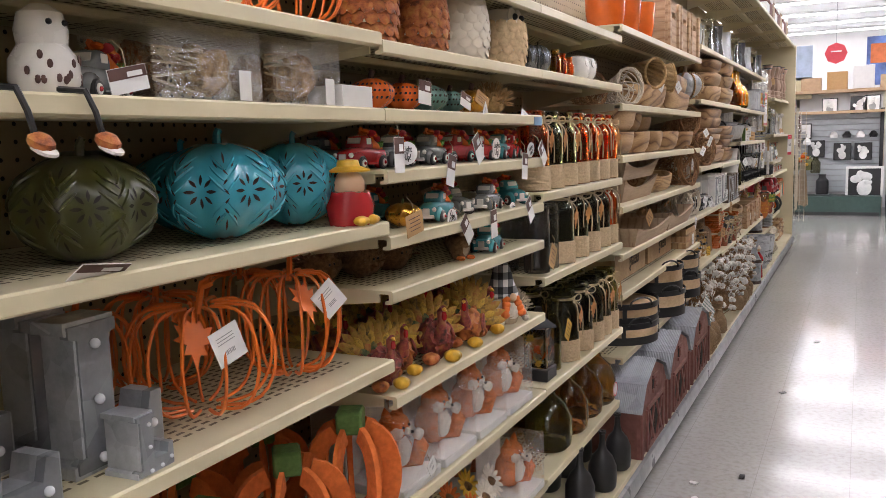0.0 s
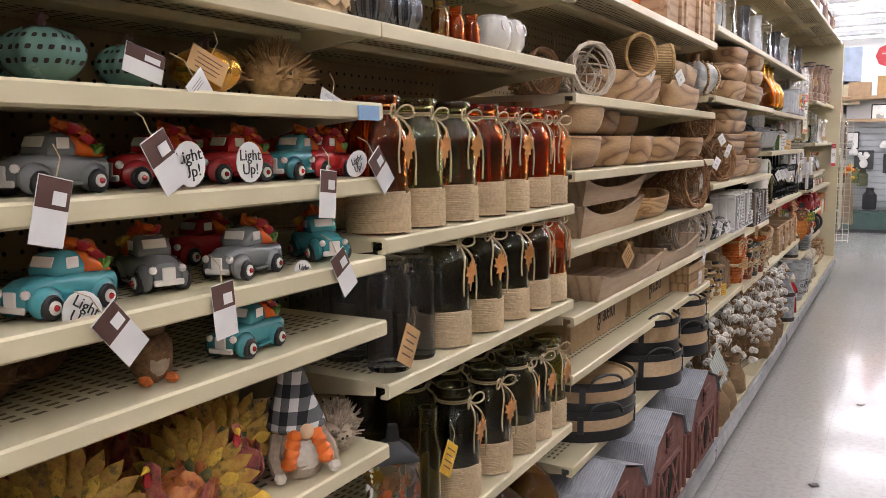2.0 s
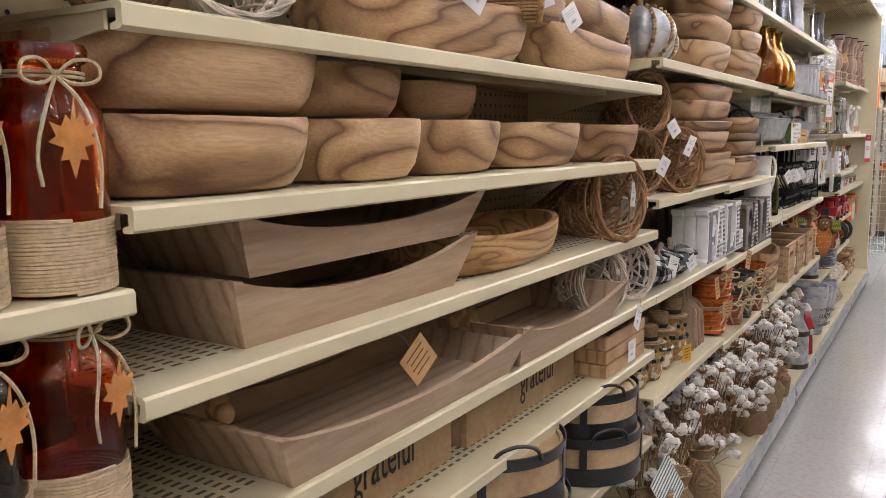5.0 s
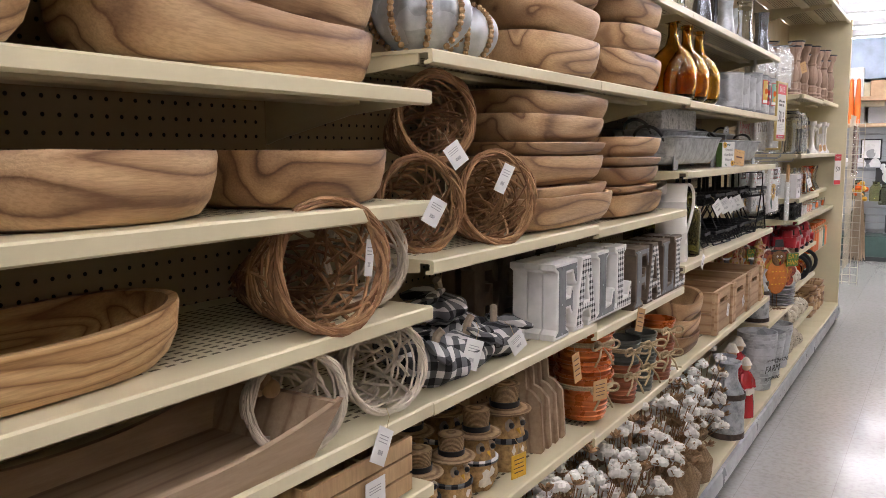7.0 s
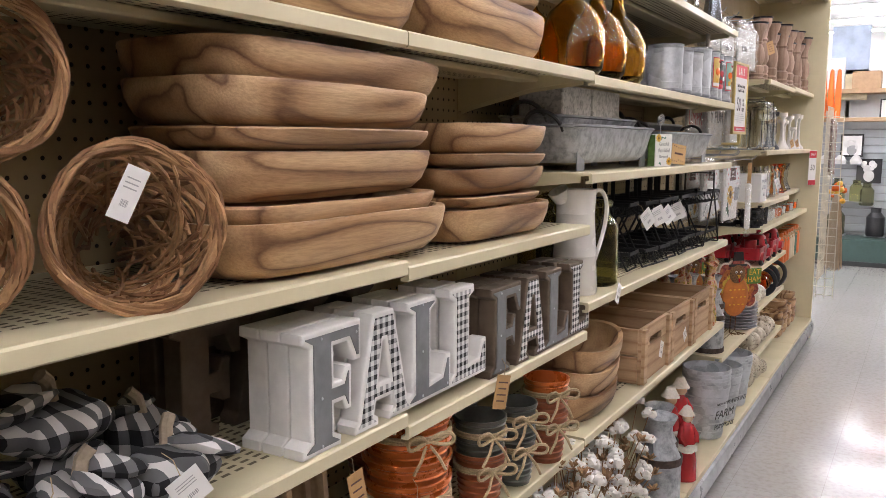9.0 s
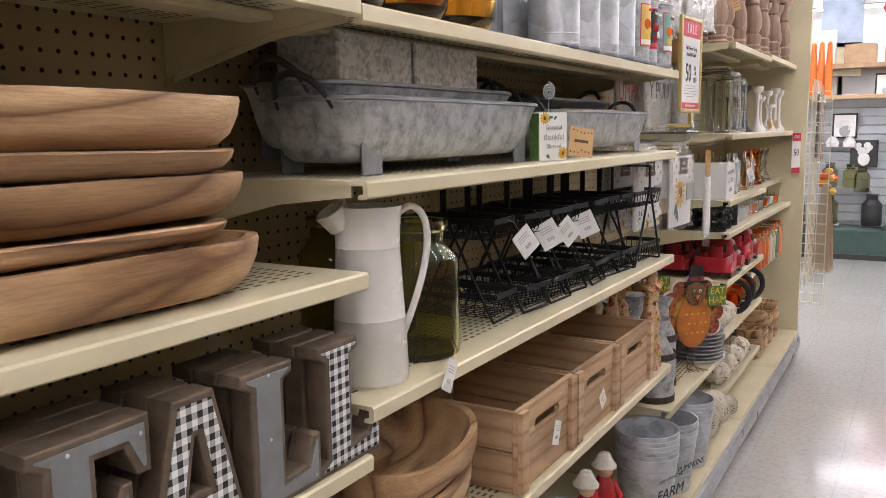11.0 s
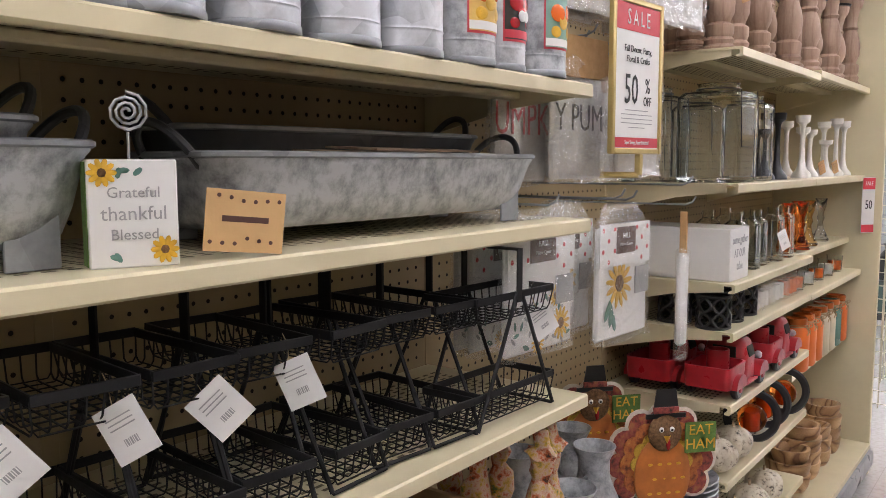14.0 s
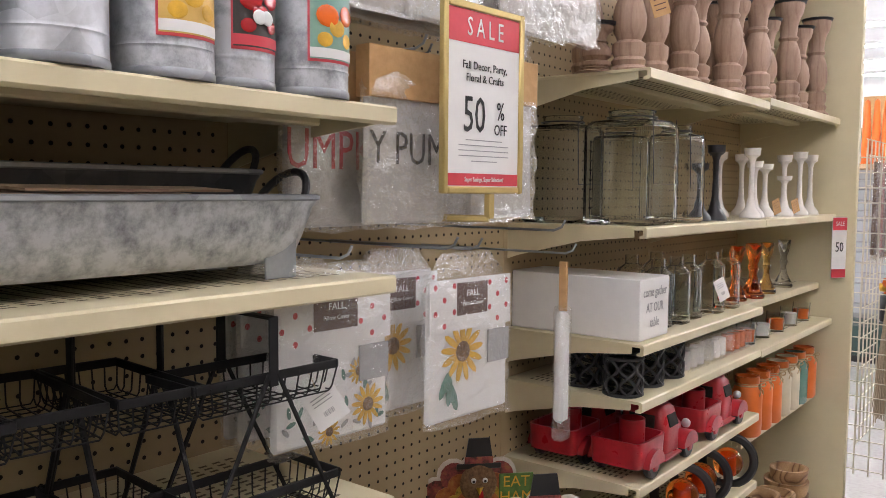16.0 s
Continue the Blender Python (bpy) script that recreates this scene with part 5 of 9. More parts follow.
for x, y in ((-0.70, 2.42), (-0.70, 2.60), (-0.84, 2.48), (-0.84, 2.62), (-0.72, 2.25), (-0.86, 2.35)):
    demijohn(x, y, 0.136, BLACK, 0.045, 0.19, "black glossy tall bottle on the base deck")

# ================= fourth bay: wooden bowls, dough trays, barrels, barns =================
PAUL = figured_wood("paulownia_wood", (0.62, 0.415, 0.228), (0.43, 0.258, 0.13), (0.2, 0.1, 0.046), 7.0, 8.0, (1.0, 0.17, 1.0))
GREYWOOD = wood("weathered_board", (0.53, 0.395, 0.265), (0.37, 0.25, 0.16), 10.0, (1, 0.1, 1), 0.65, False, 3.0)
PINE = wood("pale_pine", (0.6, 0.4, 0.21), (0.38, 0.22, 0.1), 12.0, (1, 1, 0.15), 0.6, False, 3.0)
CRATEW = wood("knotty_crate_pine", (0.62, 0.425, 0.255), (0.45, 0.275, 0.15), 9.0, (0.14, 0.14, 1), 0.6, True, 4.0)
BIRCH = wood("birch_ply", (0.66, 0.48, 0.29), (0.5, 0.34, 0.18), 7.0, (0.2, 1, 1), 0.55, False, 2.0)
BARNRED = paint("barn_red_paint", (0.17, 0.066, 0.052), 0.7, vary=0.25, scale=25, grain=0.4)
BARNLT = paint("barn_trim_paint", (0.21, 0.085, 0.068), 0.7, vary=0.25, scale=25, grain=0.4)
VINE = paint("brown_vine", (0.25, 0.12, 0.05), 0.7, vary=0.4, scale=50, grain=0.5)
VINEL = paint("pale_brown_vine", (0.4, 0.22, 0.1), 0.7, vary=0.4, scale=50, grain=0.5)
WVINE = paint("whitewashed_vine", (0.62, 0.54, 0.43), 0.75, vary=0.25, scale=50, grain=0.5)


def squarish(L, W, z, n=40, e=3.2, cx=0.0, cy=0.0):
    out = []
    for k in range(n):
        a = 2 * math.pi * k / n
        c, s = math.cos(a), math.sin(a)
        out.append((cx + W / 2 * math.copysign(abs(c) ** (2 / e), c), cy + L / 2 * math.copysign(abs(s) ** (2 / e), s), z))
    return out


def wood_bowl(x, y, z, L, W, H, rz=0, rx=0, e=3.2, mat=None, flip=False, lip=0.0):
    o = thing("wooden_bowl", "carved paulownia wood bowl with strong dark grain", "bowl", pose(x, y, z, rx, 0, rz), "wooden bowls")
    def up(pts, k):
        return [(a, b, c + lip * k * (2 * abs(b) / L) ** 2) for a, b, c in pts]
    rings = [squarish(L * 0.78, W * 0.72, 0.0, e=e), squarish(L * 0.87, W * 0.84, H * 0.06, e=e), squarish(L * 0.94, W * 0.93, H * 0.28, e=e), squarish(L * 0.985, W * 0.98, H * 0.62, e=e), up(squarish(L, W, H * 0.92, e=e), 1),
             up(squarish(L * 0.995, W * 0.99, H, e=e), 1), up(squarish(L - 0.024, W - 0.024, H, e=e), 1), squarish(L * 0.88 - 0.02, W * 0.85 - 0.02, H * 0.6, e=e), squarish(L * 0.6, W * 0.55, H * 0.2, e=e)]
    g = roughen(loft(rings), 0.0025, 9, x * 31 + y * 17)
    if flip:
        g = at(g, 0, 0, H, 180, 0, 0)
    part("bowl", g, mat or PAUL, o)
    return o


# round stacks on the 1.18 shelf
for y, L in ((2.905, 0.31), (3.17, 0.23), (3.40, 0.25), (3.71, 0.33), (4.07, 0.30)):
    wood_bowl(-0.865, y, 1.177, L, 0.27, 0.082, e=2.8)
wood_bowl(-0.865, 2.91, 1.261, 0.33, 0.28, 0.078, e=2.8)
wood_bowl(-0.885, 3.17, 1.259, 0.22, 0.25, 0.07, e=2.8)
wood_bowl(-0.90, 3.41, 1.259, 0.24, 0.24, 0.06, e=2.8)
# long ones on the shelf above
wood_bowl(-0.845, 3.40, 1.353, 0.50, 0.22, 0.085, 0, 2, lip=0.012)
wood_bowl(-0.85, 3.95, 1.353, 0.50, 0.22, 0.08, 0, -2, lip=0.012)
wood_bowl(-0.86, 4.02, 1.437, 0.40, 0.2, 0.075, 0, -3)
wood_bowl(-0.86, 3.70, 1.437, 0.30, 0.2, 0.07, 0, 4)
# oval bread bowl on the 1.0 shelf
wood_bowl(-0.855, 3.585, 1.004, 0.47, 0.23, 0.064, 0, 0, 2.6, figured_wood("striped_wood", (0.72, 0.49, 0.25), (0.55, 0.33, 0.14), (0.3, 0.15, 0.05), 8.0, 16.0, (1.0, 0.12, 1.0)), lip=0.018)


def dough_tray(x, y, z, L, W, H, rz=0, knobs=False):
    """A long board tray: sides dip in the middle, ends slope outwards."""
    o = thing("dough_tray", "grey-brown wooden dough tray with curved sides", "tray", pose(x, y, z, 0, 0, rz), "dough trays")
    n = 14
    for s in (-1, 1):
        a, b = [], []
        for i in range(n + 1):
            u = -1 + 2 * i / n
            top = H * (0.62 + 0.5 * abs(u) ** 2.2)
            yy = u * L / 2
            a += [(yy, top)]
        outline = [(-L * 0.43, 0.0)] + a + [(L * 0.43, 0.0)]
        q = W / 2
        ring0 = [(s * (q * 0.82 + (zz / H) * q * 0.18), yy, zz) for yy, zz in outline]
        ring1 = [(s * (q * 0.82 + (zz / H) * q * 0.18 - 0.011), yy, zz) for yy, zz in outline]
        part("side_board", loft([ring0, ring1] if s < 0 else [ring1, ring0]), GREYWOOD, o)
        e = [[(-W * 0.41, s * L * 0.425, 0), (W * 0.41, s * L * 0.425, 0), (W * 0.5, s * L * 0.49, H * 1.08), (-W * 0.5, s * L * 0.49, H * 1.08)], [(-W * 0.41, s * (L * 0.425 - 0.011), 0), (W * 0.41, s * (L * 0.425 - 0.011), 0), (W * 0.5, s * (L * 0.49 - 0.011), H * 1.08), (-W * 0.5, s * (L * 0.49 - 0.011), H * 1.08)]]
        part("end_board", loft(e if s > 0 else e[::-1]), GREYWOOD, o)
        if knobs:
            for k in range(3):
                part("bead", at(ball(0.014, 12), 0.01 * k - 0.01, s * (L * 0.46 - 0.012 + 0.004 * k), H * 1.02 + 0.018 * (1 if k == 1 else 0.5)), PINE, o)
    part("bottom", box(W * 0.82, L * 0.85, 0.01, 0, (0, 0, 0.0055)), GREYWOOD, o)


dough_tray(-0.865, 3.14, 1.004, 0.52, 0.24, 0.075)
dough_tray(-0.865, 3.16, 1.082, 0.54, 0.24, 0.066)
dough_tray(-0.83, 3.21, 0.84, 0.62, 0.25, 0.066, 0, True)
dough_tray(-0.825, 3.74, 0.84, 0.52, 0.24, 0.07, 0, True)
swing_tag(-0.735, 3.215, 0.925, 0.055, 0.055, 40, -10, 0, KRAFT, "kraft")


def sign_box(y0, y1, word):
    o = thing("wooden_sign_box", "pale wooden box with black script word", "box", pose(-0.87, (y0 + y1) / 2, 0.701))
    w, d, h = y1 - y0, 0.15, 0.115
    for s in (-1, 1):
        part("long_side", box(0.012, w, h, 0.001, (s * (d / 2 - 0.006), 0, h / 2)), BIRCH, o)
        part("short_side", box(d - 0.026, 0.012, h, 0.001, (0, s * (w / 2 - 0.006), h / 2)), BIRCH, o)
    part("bottom", box(d - 0.026, w - 0.026, 0.008, 0, (0, 0, 0.005)), BIRCH, o)
    lettering(word, 0.085, INK, o, pose(d / 2 + 0.0012, w * 0.1, h * 0.55), 0.6)


sign_box(2.93, 3.40, "grateful")
sign_box(3.45, 3.92, "grateful")


def slat_crate(x, y, z, L, W, H):
    o = thing("small_crate", "small pale pine crate with slatted sides", "crate", pose(x, y, z))
    for k in range(3):
        h = H / 3 - 0.004
        zz = H * (k + 0.5) / 3
        for s in (-1, 1):
            part("side_slat", box(0.008, L, h, 0.001, (s * W / 2, 0, zz)), PINE, o)
            part("end_slat", box(W - 0.01, 0.008, h, 0.001, (0, s * (L / 2 - 0.005), zz)), PINE, o)
    part("bottom", box(W - 0.01, L - 0.02, 0.006, 0, (0, 0, 0.004)), PINE, o)


slat_crate(-0.82, 4.08, 0.701, 0.26, 0.17, 0.095)
swing_tag(-0.725, 4.10, 0.735, 0.05, 0.05, 0, 0, 0, None, "tag", 0)
swing_tag(-0.712, 4.10, 0.815, 0.04, 0.055, -30, 0)


def barrel(x, y, z, R, H):
    o = thing("round_box", "round birch wood tray box with black metal bands", "round box", pose(x, y, z), "banded round boxes")
    part("wall", lathe([(0, 0.001), (R, 0.001), (R, H), (R - 0.006, H), (R - 0.008, H - 0.006), (0, H - 0.006)], 52), BIRCH, o)
    part("band", lathe([(R + 0.0005, 0.002), (R + 0.003, 0.002), (R + 0.003, H * 0.42), (R + 0.0005, H * 0.42)], 52), BLACK, o)
    part("rail", lathe([(R + 0.001, H - 0.012), (R + 0.005, H - 0.013), (R + 0.006, H + 0.008), (R + 0.003, H + 0.009)], 52), BLACK, o)
    for a in (-65, 10, 85, 160, 235):
        part("clip", at(box(0.003, 0.016, H * 0.62, 0.0005, (R + 0.0048, 0, H * 0.66)), 0, 0, 0, 0, 0, a), BLACK, o)
    for a in (-40, 140):
        part("handle", tube(smooth([((R + 0.007) * math.cos(radians(a + d)), (R + 0.007) * math.sin(radians(a + d)), H + e) for d, e in ((-18, 0.0), (-15, 0.022), (0, 0.034), (15, 0.022), (18, 0.0))]), 0.0038, 6), BLACK, o)


for x, y, z, R, H in ((-0.825, 3.05, 0.475, 0.155, 0.074), (-0.82, 3.05, 0.549, 0.15, 0.074), (-0.815, 3.56, 0.475, 0.15, 0.105), (-0.815, 3.56, 0.581, 0.14, 0.105), (-0.81, 4.0, 0.475, 0.135, 0.1), (-0.81, 4.0, 0.576, 0.125, 0.095)):
    barrel(x, y, z, R, H)


def toy_barn(y, z, w, h, d, x=-0.645):
    """A wooden barn with a corrugated gambrel roof; its gable looks to the aisle."""
    o = thing("toy_barn", "weathered red wooden barn with corrugated zinc roof", "barn", pose(x, y, z), "wooden barns")
    gab = [(-w / 2, 0), (w / 2, 0), (w / 2, h * 0.58), (w * 0.36, h * 0.82), (0, h), (-w * 0.36, h * 0.82), (-w / 2, h * 0.58)]
    part("barn_shell", loft([[(-d, a, b) for a, b in gab], [(-0.012, a, b) for a, b in gab]]), BARNRED, o)
    k = 1.04
    big = [(a * k, b * 1.02 if b > 0 else 0) for a, b in gab]
    part("gable_trim", loft([[(-0.012, a, b) for a, b in gab], [(0.0, a, b) for a, b in gab]]), BARNLT, o)
    for s in (-1, 1):
        part("frame_post", box(0.008, 0.022, h * 0.58, 0.001, (0.004, s * (w / 2 - 0.012), h * 0.29)), BARNLT, o)
        part("door_frame", box(0.008, 0.016, h * 0.5, 0.001, (0.0045, s * w * 0.3, h * 0.26)), BARNLT, o)
        # black sheet on the closed gable, painting the shade inside the doorway
        part("dark_opening", box(0.003, w * 0.26, h * 0.42, 0, (0.0005, s * w * 0.145, h * 0.26)), OPENING_SHADE, o)
        for t in (-1, 1):
            part("cross_brace", at(box(0.007, 0.014, h * 0.5, 0.001), 0.005, s * w * 0.145, h * 0.26, t * 32, 0, 0), BARNLT, o)
        p, q = (w / 2, h * 0.58), (w * 0.36, h * 0.82)
        for (a0, b0), (a1, b1) in (((w / 2 * 1.06, h * 0.55), (w * 0.37, h * 0.84)), ((w * 0.37, h * 0.84), (0, h * 1.03))):
            n = 55
            top, bot = [], []
            for i in range(n * 2 + 1):
                xx = -d - 0.01 + (d + 0.02) * i / (2 * n)
                e = 0.004 * (i % 2)
                top.append(xx)
            V, F = [], []
            for i, xx in enumerate(top):
                e = 0.0018 * (1 if i % 2 else 0)
                V += [(xx, s * (a0 + e), b0 + e), (xx, s * (a1 + e * 0.5), b1 + e)]
            for i in range(len(top) - 1):
                F.append((2 * i, 2 * i + 1, 2 * i + 3, 2 * i + 2) if s > 0 else (2 * i, 2 * i + 2, 2 * i + 3, 2 * i + 1))
            part("roof_sheet", (V, F), GALVD, o, "corrugated zinc roof sheet", smooth=False)
        part("middle_rail", box(0.008, w * 0.6, 0.016, 0.001, (0.0042, 0, h * 0.52 if s > 0 else 0.012)), BARNLT, o)
    # another black sheet for the shade behind the loft door
    part("loft_opening", box(0.003, w * 0.14, h * 0.16, 0, (0.0005, 0, h * 0.74)), OPENING_SHADE, o)
    for t in (-1, 1):
        part("loft_brace", at(box(0.006, 0.008, h * 0.17, 0.001), 0.004, 0, h * 0.74, t * 38, 0, 0), BARNLT, o)
    part("loft_frame", box(0.007, w * 0.18, 0.012, 0.001, (0.004, 0, h * 0.655)), BARNLT, o)
    part("loft_frame", box(0.007, w * 0.18, 0.012, 0.001, (0.004, 0, h * 0.825)), BARNLT, o)


for y, w, h in ((2.90, 0.42, 0.30), (3.36, 0.42, 0.30), (3.86, 0.46, 0.30)):
    toy_barn(y, 0.136, w, h, 0.33)
o = thing("striped_card", "white card with grey-green stripes leaning on a sack", "card", pose(-0.672, 4.244, 0.356, 28, -14, -12))
part("sheet", box(0.0016, 0.115, 0.115, 0.0004), PAPER, o)
for k in range(11):
    part("stripe", box(0.0022, 0.112, 0.0042, 0, (0, 0, -0.052 + 0.0104 * k)), SAGE, o)


def cornucopia(x, y, z, R, L, mat, rz=-40, rim=None, label="woven vine cornucopia basket lying open", seed=0, tilt=-6):
    o = thing("cornucopia", label, "basket", pose(x, y, z, 0, tilt, rz + 20), "woven cornucopias")
    rnd = random.Random(seed)
    def P(u, a, k=1.0):
        r = R * (1 - 0.8 * max(u, 0.0) ** 1.3) * k
        return (-L * u, r * math.cos(a), r * math.sin(a) - R * 0.35 * u)
    g = []
    for k in range(14):
        ph = rnd.uniform(0, 6.28)
        g.append(tube([P(0.04 * math.sin(3 * a + ph), a, 0.98 + 0.045 * math.sin(4 * a + ph * 2) + 0.016 * (k % 4)) for a in (i * 2 * math.pi / 36 for i in range(36))], R * 0.03, 5, True))
    part("rim", join(*g[::2]), rim or mat, o)
    part("rim_twig", join(*g[1::2]), mat, o)
    g = []
    pale = mat is WVINE
    for k in range(42 if pale else 95):
        a0, a1 = rnd.uniform(0, 6.28), rnd.uniform(-2.2, 2.2)
        u0, u1 = rnd.uniform(0, 0.4), rnd.uniform(0.35, 1.0)
        w = rnd.uniform(0.94, 1.04)
        g.append(tube([P(u0 + (u1 - u0) * i / 8, a0 + a1 * i / 8, w) for i in range(9)], R * (0.042 if pale else rnd.uniform(0.02, 0.038)), 5))
    for k in range(7):
        ph, u = rnd.uniform(0, 6.28), 0.1 + 0.12 * k
        g.append(tube([P(u + 0.02 * math.sin(2 * a + ph), a) for a in (i * 2 * math.pi / 20 for i in range(20))], R * 0.03, 4, True))
    tagged(part("weave", join(*g[::2]), mat, o), kind="stuff")
    tagged(part("weave", join(*g[1::2]), rim or mat, o), kind="stuff")


cornucopia(-0.735, 2.905, 1.418, 0.062, 0.16, WVINE, -50, None, "whitewashed vine cornucopia basket lying open", 1)
cornucopia(-0.83, 2.83, 1.41, 0.055, 0.12, VINE, -40, VINEL, seed=2)
STRAW = weave("wicker_straw", (0.5, 0.33, 0.15), (0.2, 0.11, 0.04), 200)
for k, (x, y) in enumerate(((-0.80, 3.33), (-0.80, 3.55))):
    o = thing("wicker_basket", "tan straw wicker basket lying on its side", "basket", pose(x, y, 1.485, 0, 0, -30 + 60 * k), "wicker baskets")
    part("weave", at(roughen(lathe([(0, 0), (0.035, 0.004), (0.05, 0.05), (0.056, 0.12), (0.058, 0.16), (0.05, 0.16), (0.045, 0.05), (0, 0.03)], 30), 0.005, 50, k), -0.08, 0, 0.0, 0, 90, 0), STRAW, o)
    part("rim", at(tube([(0.057 * math.cos(a), 0.057 * math.sin(a), 0.16) for a in (i * math.pi / 14 for i in range(28))], 0.006, 6, True), -0.08, 0, 0, 0, 90, 0), FIBRE, o)
for y, z, rx in ((3.60, 1.475, 20), (3.72, 1.45, 35), (3.36, 1.44, 60)):
    swing_tag(-0.725, y, z, 0.04, 0.045, rx, -20)
cornucopia(-0.735, 4.02, 1.097, 0.092, 0.26, VINE, -34, VINEL, seed=3)
cornucopia(-0.80, 4.185, 1.085, 0.075, 0.16, WVINE, -40, None, "whitewashed vine cornucopia basket lying open", 4)
cornucopia(-0.745, 3.955, 0.918, 0.07, 0.17, WVINE, -42, None, "whitewashed vine cornucopia basket lying open", 5)
cornucopia(-0.745, 4.16, 0.918, 0.07, 0.17, WVINE, -42, None, "whitewashed vine cornucopia basket lying open", 6)
cornucopia(-0.745, 4.53, 1.166, 0.086, 0.2, VINE, -46, VINEL, seed=7)
cornucopia(-0.80, 4.345, 1.163, 0.083, 0.2, VINE, -46, VINEL, seed=8)
cornucopia(-0.80, 4.40, 1.318, 0.078, 0.18, VINE, -46, VINEL, seed=9)
swing_tag(-0.70, 4.30, 1.25, 0.032, 0.04, 35, -30)
swing_tag(-0.705, 4.24, 1.16, 0.03, 0.045, -30, -30)
swing_tag(-0.712, 4.495, 1.205, 0.022, 0.055, -25, -40, 0, None, "tag", 0)
swing_tag(-0.73, 4.10, 1.10, 0.012, 0.055, -5, -40, 0, None, "tag", 0)

# top shelf crates over the bowls
for y in (2.9, 3.12, 3.35):
    o = thing("orange_bucket", "orange ribbed metal bucket on the top shelf", "bucket", pose(-0.82, y, 1.613), "orange buckets")
    part("shell", lathe([(0, 0.001), (0.06, 0.001), (0.066, 0.05), (0.068, 0.053), (0.07, 0.1), (0.075, 0.15), (0.07, 0.15), (0.055, 0.008), (0, 0.006)], 28), ORANGE, o)


def crate(x, y, z, W, D, H, label="knotty pine crate with cut-out handle"):
    """A crate whose handled end looks to the aisle; D runs back from the front."""
    o = thing("wooden_crate", label, "crate", pose(x, y, z), "wooden crates")
    t = 0.011
    hh = H * 0.5
    for s in (0, 1):
        xx = -t / 2 if s == 0 else -D + t / 2
        a, b = W * 0.2, H * 0.13
        zc = H * 0.7
        part("end_board", box(t, W, zc - b / 2 - 0.0005, 0.001, (xx, 0, (zc - b / 2) / 2)), CRATEW, o)
        part("end_board", box(t, W, H - zc - b / 2 - 0.0005, 0.001, (xx, 0, (H + zc + b / 2) / 2)), CRATEW, o)
        for q in (-1, 1):
            ln = W / 2 - a - 0.0005
            part("end_block", loft([[(xx - t / 2, q * a, zc - b / 2), (xx - t / 2, q * (W / 2), zc - b / 2), (xx - t / 2, q * (W / 2), zc + b / 2), (xx - t / 2, q * a, zc + b / 2), (xx - t / 2, q * (a + 0.008), zc)], [(xx + t / 2, q * a, zc - b / 2), (xx + t / 2, q * (W / 2), zc - b / 2), (xx + t / 2, q * (W / 2), zc + b / 2), (xx + t / 2, q * a, zc + b / 2), (xx + t / 2, q * (a + 0.008), zc)]]), CRATEW, o)
            part("corner_batten", box(t, 0.03, H - 0.004, 0.001, (xx + (t if s == 0 else -t), q * (W / 2 - 0.0152), H / 2)), CRATEW, o)
    for q in (-1, 1):
        for k in range(2):
            part("side_board", box(D - 2 * t - 0.001, t, hh - 0.004, 0.001, (-D / 2, q * (W / 2 - t / 2), hh * (k + 0.5))), CRATEW, o)
    part("bottom", box(D - 2 * t - 0.002, W - 2 * t - 0.002, t, 0, (-D / 2, 0, t / 2 + 0.001)), CRATEW, o)


for y in (3.62, 3.86, 4.1):
    crate(-0.73, y, 1.613, 0.21, 0.3, 0.19)

# ================= fifth bay: stacked bowls, FALL letters, pots =================
def bowl_stack(y, items, x=-0.86):
    for k, (dz, L, W, H, dy) in enumerate(items):
        wood_bowl(x + 0.012 * math.sin(k * 2.3), y + dy, 1.0725 + dz, L, W, H, 1.5 * math.sin(k * 1.7), 0, 4.6)


bowl_stack(4.90, [(0.008, 0.52, 0.28, 0.075, 0.02), (0.065, 0.48, 0.25, 0.04, 0.015), (0.106, 0.50, 0.26, 0.065, 0.01), (0.172, 0.46, 0.25, 0.03, 0.0), (0.203, 0.48, 0.25, 0.058, 0.0), (0.248, 0.52, 0.27, 0.062, 0.03)])
bowl_stack(5.405, [(0.0, 0.42, 0.25, 0.062, 0.02), (0.063, 0.36, 0.23, 0.022, 0.0), (0.086, 0.40, 0.25, 0.05, 0.02), (0.137, 0.36, 0.24, 0.026, 0.01), (0.164, 0.38, 0.24, 0.055, 0.02)])
for y, items in ((4.90, ((0.0, 0.44, 0.085, 2), (0.086, 0.40, 0.07, -3), (0.16, 0.4, 0.07, 2))), (5.38, ((0.0, 0.46, 0.09, -3), (0.09, 0.42, 0.075, 3), (0.17, 0.38, 0.07, -4)))):
    for dz, L, H, rx in items:
        wood_bowl(-0.85, y + dz * 0.1, 1.419 + dz + 0.004, L, 0.24, H, 0, rx * 0.4, 3.2)


def zinc_pumpkin(x, y, z, R, H):
    o = thing("zinc_pumpkin", "galvanized metal pumpkin with strings of wooden beads", "pumpkin", pose(x, y, z))
    part("body", pumpkin_geo(R, H, 8, 0.12, 64, 14), GALV, o)
    f = on_pumpkin(R, H, 8, 0.12)
    for k in range(8):
        a = 2 * math.pi * k / 8
        for i in range(15):
            p = f(a, 0.06 + 0.88 * i / 14)
            n = (p - Vector((0, 0, H / 2))).normalized() * 0.004
            part("bead", at(ball(0.0062, 8), *(p + n)), PINE, o)
    part("stem", lathe([(0.012, H * 0.9), (0.009, H * 1.05), (0.013, H * 1.14), (0, H * 1.15)], 10), GREYWOOD, o)


zinc_pumpkin(-0.82, 4.375, 1.419, 0.095, 0.15)
zinc_pumpkin(-0.85, 4.56, 1.419, 0.08, 0.13)
